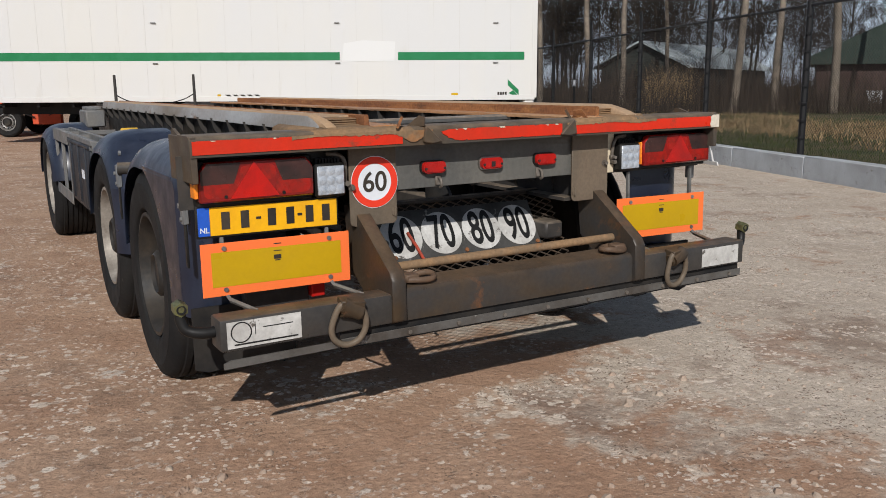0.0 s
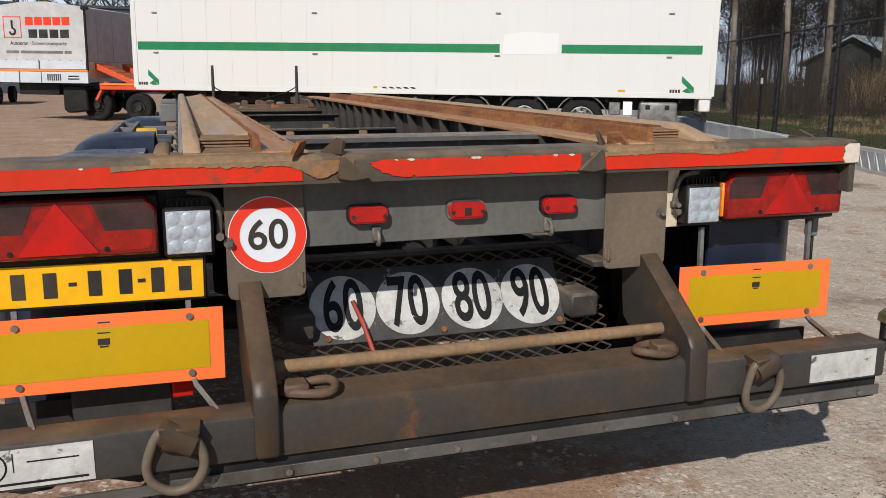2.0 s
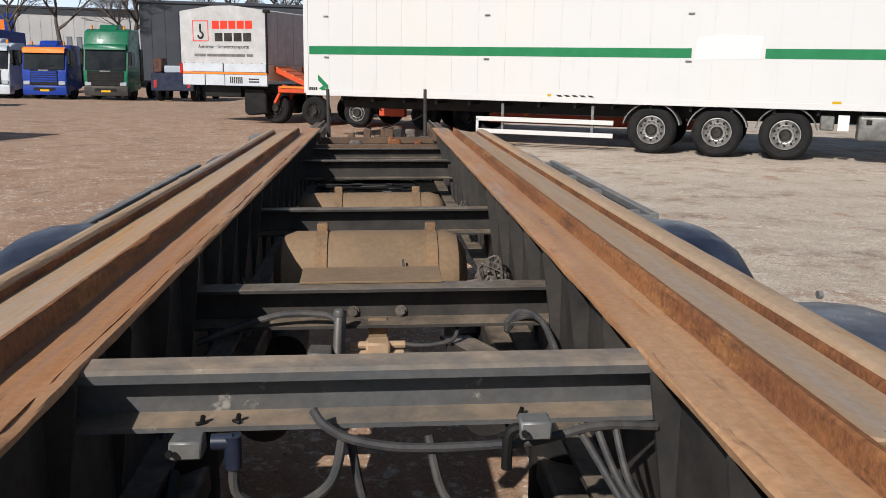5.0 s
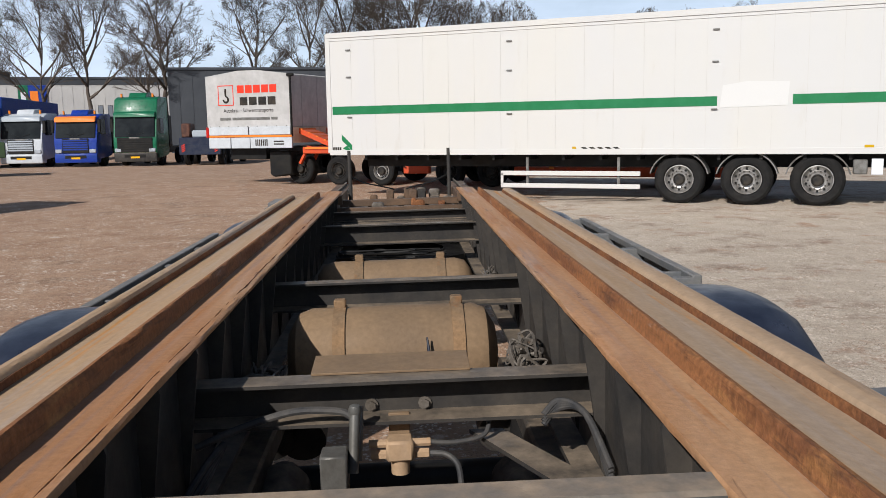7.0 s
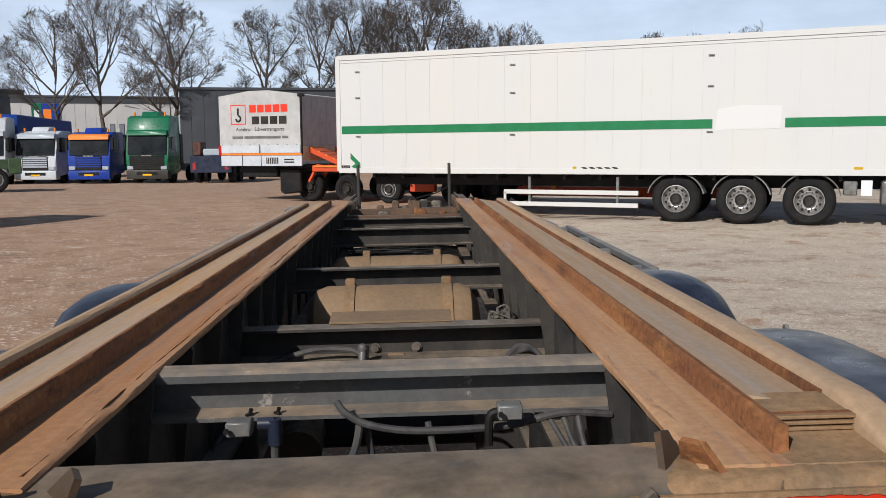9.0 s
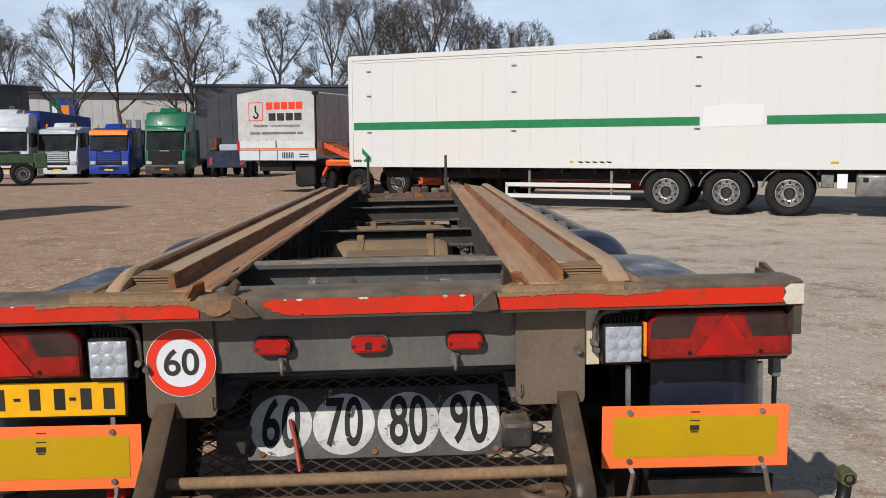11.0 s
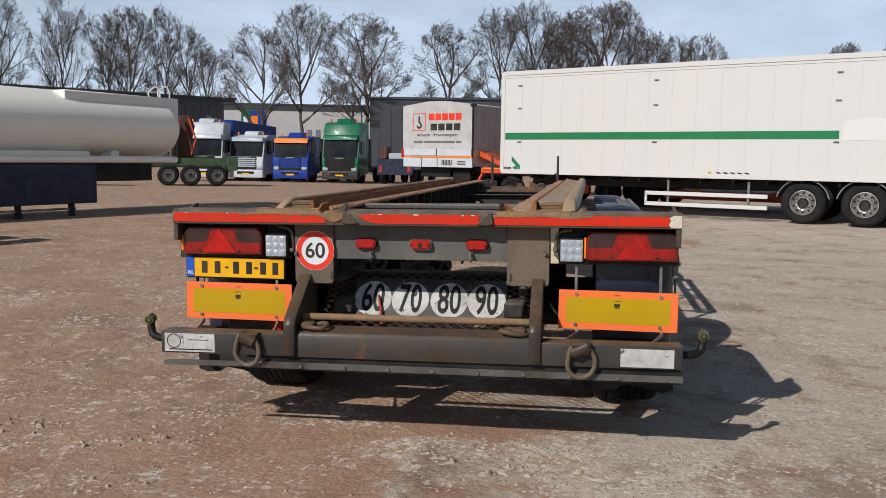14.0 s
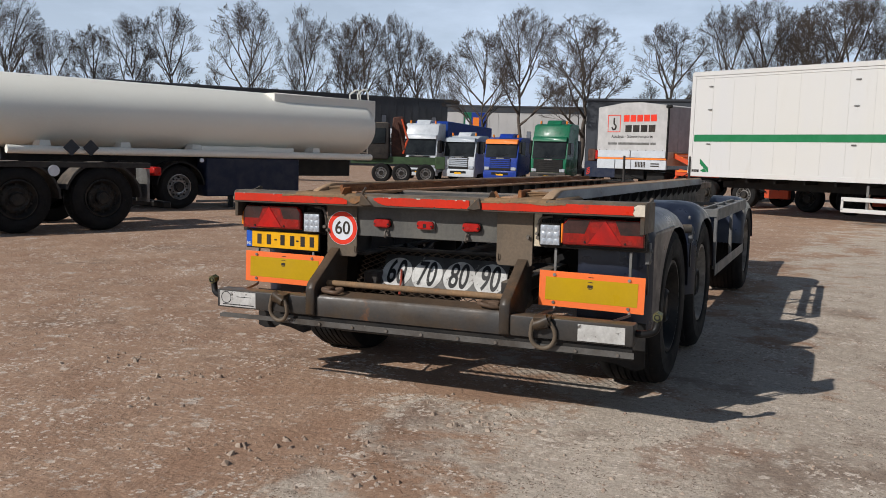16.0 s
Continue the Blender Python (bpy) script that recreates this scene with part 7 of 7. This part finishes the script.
rw = random.Random(11)
hall("industrial_hall", "long dark grey clad hall with small windows", (-79.5, 75.0), (-50.0, 113.5), 9.3, 24, M["facade"], None,
     [(x, z, 0.7, 1.5) for x in (8, 13, 19, 25, 31, 36, 40, 44) for z in (2.8, 5.4) if rw.random() < 0.75])
hall("office_block", "light grey clad hall with a dark upper band", (-47.5, 104.0), (-20.0, 112.0), 8.1, 18, M["facade_light"], 0.7,
     [(x, 0.5, 0.5, 4.4) for x in (11.0, 12.1, 13.2, 14.3, 15.4)])
hall("warehouse", "dark grey warehouse behind the trees", (-21.7, 81.6), (-2.5, 84.6), 7.3, 20, M["facade"])
hall("far_hall", "blue-grey hall in the distance", (-112.0, 60.0), (-82.0, 76.0), 7.6, 14, M["facade"])
sg = root("advert_panel", "blue and green panel with white and orange shapes", "sign", Matrix.Translation((-45.3, 104.55, 0.6)) @ pose(0, 0, 0, 0, 0, 16.2) @ Matrix.Diagonal((1.35, 1, 1.35, 1)))
pn = part("panel", box(B(), 0, 2.3, -0.1, 0.0, 2.6, 5.0, 0.01), M["blue"], sg, "blue panel", 0)
part("green_field", box(B(), 0, 0.8, -0.12, -0.08, 2.6, 5.0), M["green_cab"], pn, "green field", 0)
part("orange_shape", box(B(), 0.95, 1.6, -0.12, -0.08, 2.9, 4.5), M["orange_paint"], pn, "orange shape", 0)
part("white_shape", box(B(), 0.2, 0.6, -0.13, -0.08, 3.0, 4.4), M["white"], pn, "white shape", 0)


def build_barn():
    h = root("barn", "dark boarded barn with a pale corrugated roof", "barn", place(40.5, 39.4, 22.85) @ Matrix.Translation((0, 0, 0.32)))
    L, W = 16.8, 6.1
    part("wall", prism(B(), [(0, -0.5), (W, -0.5), (W, 2.30), (W / 2, 3.9), (0, 2.30)], "x", 0, L), M["barn"], h, "dark boarded wall")
    for s in (0, 1):
        e = -0.5 if s == 0 else W + 0.5
        b = prism(B(), [(e, 2.2), (e, 2.28), (W / 2, 4.08), (W / 2, 3.98)], "x", -0.5, L + 0.5)
        rf = part("roof", b, M["barn_roof"], h, "pale corrugated roof sheets")
        b = B()
        for k in range(28):
            x = -0.4 + k * (L + 0.8) / 27
            sweep(b, [(x, e, 2.29), (x, W / 2, 4.09)], 0.04, 4)
        part("corrugation", b, M["barn_roof"], rf)
    part("door", box(B(), 4.5, 5.6, -0.06, 0.02, -0.3, 1.9), M["black"], h)
    h = root("shed", "low red-brown shed with a dark green gable by the wood", "shed", place(30.4, 21.6, -52) @ Matrix.Translation((0, 0, 0.5)))
    part("wall", box(B(), 0, 9, 0, 6, -0.5, 1.7, 0.02), M["shed_wall"], h, "red-brown wall")
    part("roof", prism(B(), [(-0.4, 1.7), (9.4, 1.7), (9.4, 2.0), (4.5, 4.3), (-0.4, 2.0)], "y", -0.4, 6.4), M["green_black"], h, "dark green gable roof")
    part("white_gate", box(B(), 2.0, 2.6, -0.06, 0.0, -0.1, 0.6), M["white"], h)


build_barn()


# ---- bare trees ----
def grow_tree(seed, height, spread, trunk_r=0.2, clear=0.26, leader=False, limbs=10, shoots=(6, 6, 5, 4), thin=0.010):
    """Trunk and crown as vertex and face lists: a tapered trunk, limbs that reach for an egg-shaped outline, side shoots upon side shoots, fine twigs at the ends."""
    rnd = random.Random(seed)
    wood, twig = ([], []), ([], [])
    mid, up, out = height * (0.5 + clear * 0.42), height * (0.5 - clear * 0.40), height * 0.27 * spread

    def limb(store, pts, radii, seg):
        vs, fs = store
        base = len(vs)
        for i, (p, r) in enumerate(zip(pts, radii)):
            d = (pts[min(i + 1, len(pts) - 1)] - pts[max(i - 1, 0)]).normalized()
            a = d.orthogonal().normalized()
            c = d.cross(a)
            for j in range(seg):
                t = 2 * math.pi * j / seg
                vs.append(p + r * (math.cos(t) * a + math.sin(t) * c))
        for i in range(len(pts) - 1):
            for j in range(seg):
                k = (j + 1) % seg
                fs.append((base + i * seg + j, base + i * seg + k, base + (i + 1) * seg + k, base + (i + 1) * seg + j))

    def room(p, d):
        """How far it is from p along d to the outline of the crown."""
        q, e = Vector((p.x / out, p.y / out, (p.z - mid) / up)), Vector((d.x / out, d.y / out, d.z / up))
        a, b, c = e.dot(e), q.dot(e), q.dot(q) - 1
        h = b * b - a * c
        return max((-b + math.sqrt(h)) / a, 0.0) if h > 0 else 0.0

    def branch(p, d, length, r, lev):
        n = (6, 5, 4, 2, 1)[lev]
        pts, q, dd = [p], p.copy(), d.copy()
        for i in range(n):
            bend = (0.12, 0.13, 0.11, 0.08, 0.0)[lev]
            dd = (dd + Vector((rnd.uniform(-1, 1), rnd.uniform(-1, 1), rnd.uniform(-0.6, 0.6) + 0.55)) * bend).normalized()
            q = q + dd * length / n
            pts.append(q.copy())
        radii = [max(r * (1 - 0.75 * i / n), thin * 0.7) for i in range(n + 1)]
        limb(wood if lev < 2 else twig, pts, radii, (7, 5, 4, 3, 3)[lev])
        if lev >= len(shoots):
            return
        m = shoots[lev]
        for k in range(m):
            u = 0.25 + 0.75 * (k + rnd.uniform(0.1, 0.9)) / m
            i = min(int(u * n), n - 1)
            at = pts[i].lerp(pts[i + 1], u * n - i)
            run = (pts[i + 1] - pts[i]).normalized()
            ax = run.orthogonal()
            ax.rotate(Matrix.Rotation(rnd.uniform(0, 2 * math.pi), 3, run).to_quaternion())
            nd = run.copy()
            nd.rotate(Matrix.Rotation(radians(rnd.uniform(22, 48)), 3, ax).to_quaternion())
            if nd.z < -0.05:
                nd.z *= -0.5
            nd.normalize()
            reach = min(length * (0.70 - 0.25 * u) * rnd.uniform(0.7, 1.2), max(room(at, nd) * rnd.uniform(0.8, 1.25), length * 0.22))
            branch(at, nd, reach, max(r * (1 - 0.75 * u) * rnd.uniform(0.5, 0.7), thin), lev + 1)

    top = height * (0.97 if leader else 0.66)
    stem = [Vector((0, 0, -0.3))]
    sway = Vector((0, 0, 0))
    for i in range(1, 11):
        sway += Vector((rnd.uniform(-1, 1), rnd.uniform(-1, 1), 0)) * height * (0.006 if leader else 0.011)
        stem.append(sway + Vector((0, 0, top * i / 10)))
    limb(wood, stem, [trunk_r * (1.25 if i == 0 else (1.05 - 0.9 * i / 10 if leader else max(1.04 - 0.10 * i - 0.08 * max(i - 3, 0) * 0.3, 0.16))) for i in range(11)], 8)
    for k in range(limbs):
        u = (k + rnd.random()) / limbs
        z = clear * height + (top - clear * height) * u
        i = min(int(z / top * 10), 9)
        at = stem[i].lerp(stem[i + 1], z / top * 10 - i)
        a = 2 * math.pi * (k * 0.618 + rnd.uniform(-0.08, 0.08))
        tilt = radians((62 - 46 * u if not leader else rnd.uniform(40, 66)) * rnd.uniform(0.8, 1.15))
        d = Vector((math.cos(a) * math.sin(tilt), math.sin(a) * math.sin(tilt), math.cos(tilt)))
        if leader:
            branch(at, d, height * 0.17 * spread * (1.25 - u), trunk_r * 0.30 * (1.2 - u), 1)
        else:
            branch(at, d, max(room(at, d) * rnd.uniform(0.82, 1.0), height * 0.08), trunk_r * (0.52 - 0.22 * u), 0)
    return wood, twig


def tree(name, label, m, seed, group, mat, **kw):
    t = root(name, label, "tree", m, group)
    for nm, (vs, fs) in zip(("trunk", "crown"), grow_tree(seed, **kw)):
        me = bpy.data.meshes.new(nm)
        me.from_pydata(vs, [], fs)
        me.polygons.foreach_set("use_smooth", [True] * len(me.polygons))
        me.materials.append(mat)
        o = new(nm, me)
        o.parent = t
    return t


def polar(bearing, dist, x0=2.1, y0=-4.4):
    return x0 + dist * math.sin(radians(bearing)), y0 + dist * math.cos(radians(bearing))


def plant_trees():
    rnd = random.Random(21)
    # place, height and breadth of each tree beyond the yard
    row = ((-99.6, 76.5, 21.3, 1.0), (-103.5, 87.5, 18.3, 0.9), (-98.5, 90.1, 18.9, 0.8), (-91.0, 89.2, 20.4, 0.75), (-86.8, 93.1, 21.5, 0.85), (-76.4, 96.7, 22.6, 0.9),
           (-70.5, 103.4, 22.4, 0.75), (-65.9, 106.3, 20.5, 0.7), (-62.2, 106.2, 21.5, 0.8), (-58.1, 108.5, 22.1, 0.5), (-55.7, 109.8, 19.4, 0.8), (-62.1, 131.1, 19.7, 0.8),
           (-35.9, 88.1, 15.8, 1.1), (-30.3, 87.0, 17.9, 0.95), (-22.9, 84.1, 16.2, 1.15), (-14.7, 89.1, 16.1, 1.0), (-9.5, 89.9, 17.6, 0.8), (-6.1, 91.2, 18.7, 0.9),
           (-3.8, 95.4, 17.6, 0.7), (1.0, 90.6, 18.1, 1.0), (-1.8, 95.8, 18.0, 0.8), (2.5, 91.8, 18.7, 0.85), (5.5, 100.7, 17.2, 0.8), (7.9, 100.5, 16.5, 0.7),
           (10.5, 100.3, 16.0, 0.7), (12.9, 99.1, 15.9, 0.8), (29.2, 102.1, 15.2, 0.7), (29.1, 102.7, 15.3, 0.7), (35.6, 106.0, 15.6, 0.6), (39.5, 99.3, 15.5, 1.1))
    kinds = []
    for i, (x, y, h, w) in enumerate(row):
        turn = pose(0, 0, 0, 0, 0, rnd.uniform(0, 360))
        z = ground_height(x, y)
        if i < 6:  # one of each growth first
            kinds.append((tree("bare_tree", "leafless tree with a fine twiggy crown behind the yard", Matrix.Translation((x, y, z)), 30 + i, "row of bare trees", M["bark"],
                               height=h - z, spread=w, trunk_r=0.0165 * h, clear=(0.22, 0.28, 0.2, 0.25, 0.3, 0.24)[i], limbs=(9, 8, 10, 9, 8, 10)[i], thin=0.014), h - z, w))
        else:
            k, kh, kw = kinds[i % 6]
            sz = (h - z) / kh
            sw = sz * w / kw
            copy_thing(k, Matrix.Translation((x, y, z)) @ Matrix.Diagonal((sw, sw, sz, 1)) @ turn)
    # wood beyond the fence: a few stout pale trunks in front, slender dark trees behind
    slender = [tree("woodland_tree", "slender dark leafless tree in the wood behind the fence", Matrix.Translation((*polar(37 + 6 * i, 62, -1.9, -3.1), 0.5)), 60 + i, "trees of the wood", M["bark_wood"],
                    height=17, spread=1.0, trunk_r=0.075, clear=0.12, leader=True, limbs=22, shoots=(0, 7, 5, 3), thin=0.012) for i in range(3)]
    for k in range(78):
        b, d = rnd.uniform(33, 62), rnd.uniform(50, 110)
        s = rnd.uniform(0.55, 1.15)
        copy_thing(slender[rnd.randrange(3)], Matrix.Translation((*polar(b, d, -1.9, -3.1), 0.4)) @ pose(0, 0, 0, 0, 0, rnd.uniform(0, 360)) @ Matrix.Diagonal((s, s, s * rnd.uniform(0.9, 1.15), 1)))
    first = None
    for b, d, s in ((35.9, 41, 1.0), (38.9, 38, 1.0), (41.1, 37, 0.95), (48.0, 33, 1.05), (50.4, 35, 1.0), (53.7, 32, 1.1), (57.5, 36, 1.0), (44.0, 58, 1.1)):
        m = Matrix.Translation((*polar(b, d, -1.925, -3.064), 0.45)) @ pose(0, 0, 0, 1.5 * rnd.uniform(-1, 1), 1.5 * rnd.uniform(-1, 1), rnd.uniform(0, 360)) @ Matrix.Diagonal((s, s, s, 1))
        if first is None:
            first = tree("poplar_tree", "tall pale-barked leafless tree at the edge of the wood", m, 70, "stout trees of the wood", M["bark_pale"], height=20, spread=1.0, trunk_r=0.125, clear=0.30, leader=True, limbs=16, shoots=(0, 7, 5, 3), thin=0.012)
        else:
            copy_thing(first, m)


plant_trees()


# ---- undergrowth, turf and loose stones ----
def strands(name, label, mat, places, h, w, lean, seed):
    rnd = random.Random(seed)
    vs, fs = [], []
    for x, y, z, k in places:
        a, t = rnd.uniform(0, 2 * math.pi), rnd.uniform(0, lean)
        hh = h * k * rnd.uniform(0.5, 1.2)
        dx, dy = math.cos(a) * w, math.sin(a) * w
        lx, ly = rnd.uniform(-1, 1) * t * hh, rnd.uniform(-1, 1) * t * hh
        i = len(vs)
        vs.extend([(x - dx, y - dy, z), (x + dx, y + dy, z), (x - dx * 0.7 + lx * 0.4, y - dy * 0.7 + ly * 0.4, z + hh * 0.6), (x + dx * 0.7 + lx * 0.4, y + dy * 0.7 + ly * 0.4, z + hh * 0.6), (x + lx, y + ly, z + hh)])
        fs.extend([(i, i + 1, i + 3, i + 2), (i + 2, i + 3, i + 4)])
    me = bpy.data.meshes.new(name)
    me.from_pydata(vs, [], fs)
    me.materials.append(mat)
    tagged(new(name, me), label, name.split("_")[-1], kind="stuff")


def build_plants():
    rnd = random.Random(5)
    grass, dry, brush = [], [], []
    for k in range(40000):
        y = rnd.uniform(-2, 30)
        off = rnd.uniform(0.28, 9) if rnd.random() < 0.75 else rnd.uniform(0.24, 0.8)
        x = kerb_x(y) + off
        (grass if off < 2.6 or noise.noise((x * 0.5, y * 0.5, 8)) < 0.08 else dry).append((x, y, ground_height(x, y) - 0.01, rnd.uniform(0.5, 1.4)))
    for k in range(30000):
        b, d = rnd.uniform(36, 60), rnd.uniform(30, 70)
        x, y = polar(b, d, -1.6, -2.8)
        brush.append((x, y, 0.4, rnd.uniform(0.5, 3.2) * rnd.uniform(0.6, 1.2) * (1.0 if noise.noise((x * 0.12, y * 0.12, 0)) < 0.1 else 1.5)))
    for k in range(900):
        a, r = rnd.uniform(0, 6.28), rnd.random() ** 0.5 * 1.0
        x, y = polar(44.0, 36, -1.6, -2.8)
        dry.append((x + math.cos(a) * r, y + math.sin(a) * r, 0.55, rnd.uniform(6, 13)))
    straw = []
    for k in range(1500):  # flattened stalks on the bank
        y = rnd.gauss(9.5, 3.0)
        straw.append((kerb_x(y) + rnd.uniform(2.2, 6.5), y, 0.32, rnd.uniform(0.5, 1.6)))
    strands("fallen_straw", "pale flattened stalks lying on the grass bank", M["reed"], straw, 0.20, 0.009, 4.0, 6)
    strands("turf_grass", "short green grass along the fence", M["turf"], grass, 0.09, 0.006, 0.7, 1)
    strands("dry_grass", "dry straw-coloured tufts behind the fence", M["reed"], dry, 0.13, 0.008, 0.8, 2)
    strands("brown_brushwood", "brown leafless undergrowth in the wood", M["twigs"], brush, 0.62, 0.007, 1.3, 3)


build_plants()


def scatter_stones():
    rnd = random.Random(9)
    vs, fs = [], []

    def chunk(x, y, r):
        z = ground_height(x, y) + r * 0.15
        a = rnd.uniform(0, 6.28)
        i = len(vs)
        for j in range(5):
            t = a + j * 1.2566
            q = r * rnd.uniform(0.7, 1.35)
            vs.append((x + math.cos(t) * q, y + math.sin(t) * q, z - r * 0.3))
        for j in range(3):
            t = a + 0.4 + j * 2.094
            vs.append((x + math.cos(t) * r * 0.5, y + math.sin(t) * r * 0.5, z + r * rnd.uniform(0.3, 0.7)))
        fs.extend([(i, i + 1, i + 5), (i + 1, i + 2, i + 6, i + 5), (i + 2, i + 3, i + 6), (i + 3, i + 4, i + 7, i + 6), (i + 4, i, i + 5, i + 7), (i + 5, i + 6, i + 7)])

    for k in range(20000):
        x, y = (rnd.uniform(-4.5, 6), rnd.uniform(-3.6, 7)) if k < 15000 else (rnd.uniform(-9, 9), rnd.uniform(-3, 16))
        if rnd.random() > 0.20 + 0.9 * (noise.noise((x * 0.9, y * 0.9, 4)) + 0.2 * (x > 0.5)):
            continue
        chunk(x, y, 0.003 + 0.010 * rnd.random() ** 3 + (0.018 * rnd.random() if rnd.random() < 0.015 else 0))
    # broken-up spots with coarse stones
    for cx, cy, rad, n, big in ((-5.21, 2.93, 0.5, 140, 0.022), (-3.91, 0.91, 0.4, 120, 0.022), (-2.08, -0.29, 0.20, 60, 0.026), (-1.39, -0.35, 0.22, 70, 0.022), (-1.12, -0.26, 0.20, 60, 0.028), (-1.28, -0.88, 0.24, 90, 0.022),
                                (0.19, -0.12, 0.16, 50, 0.03), (0.53, -0.37, 0.2, 70, 0.034), (-0.38, -1.26, 0.24, 80, 0.03), (0.18, -1.34, 0.3, 130, 0.026), (0.3, -1.0, 0.45, 150, 0.018), (1.3, -1.0, 0.6, 220, 0.016),
                                (2.1, -0.2, 0.5, 130, 0.014), (3.4, 1.8, 0.6, 110, 0.014)):
        for k in range(n):
            a, d = rnd.uniform(0, 6.28), rad * rnd.random() ** 0.8
            chunk(cx + math.cos(a) * d * 1.5, cy + math.sin(a) * d, 0.003 + 0.75 * big * rnd.random() ** 7)
    me = bpy.data.meshes.new("loose_stones")
    me.from_pydata(vs, [], fs)
    me.materials.append(M["stone"])
    tagged(new("loose_stones", me), "loose pale crushed stones on the yard", "stones", kind="stuff")


scatter_stones()
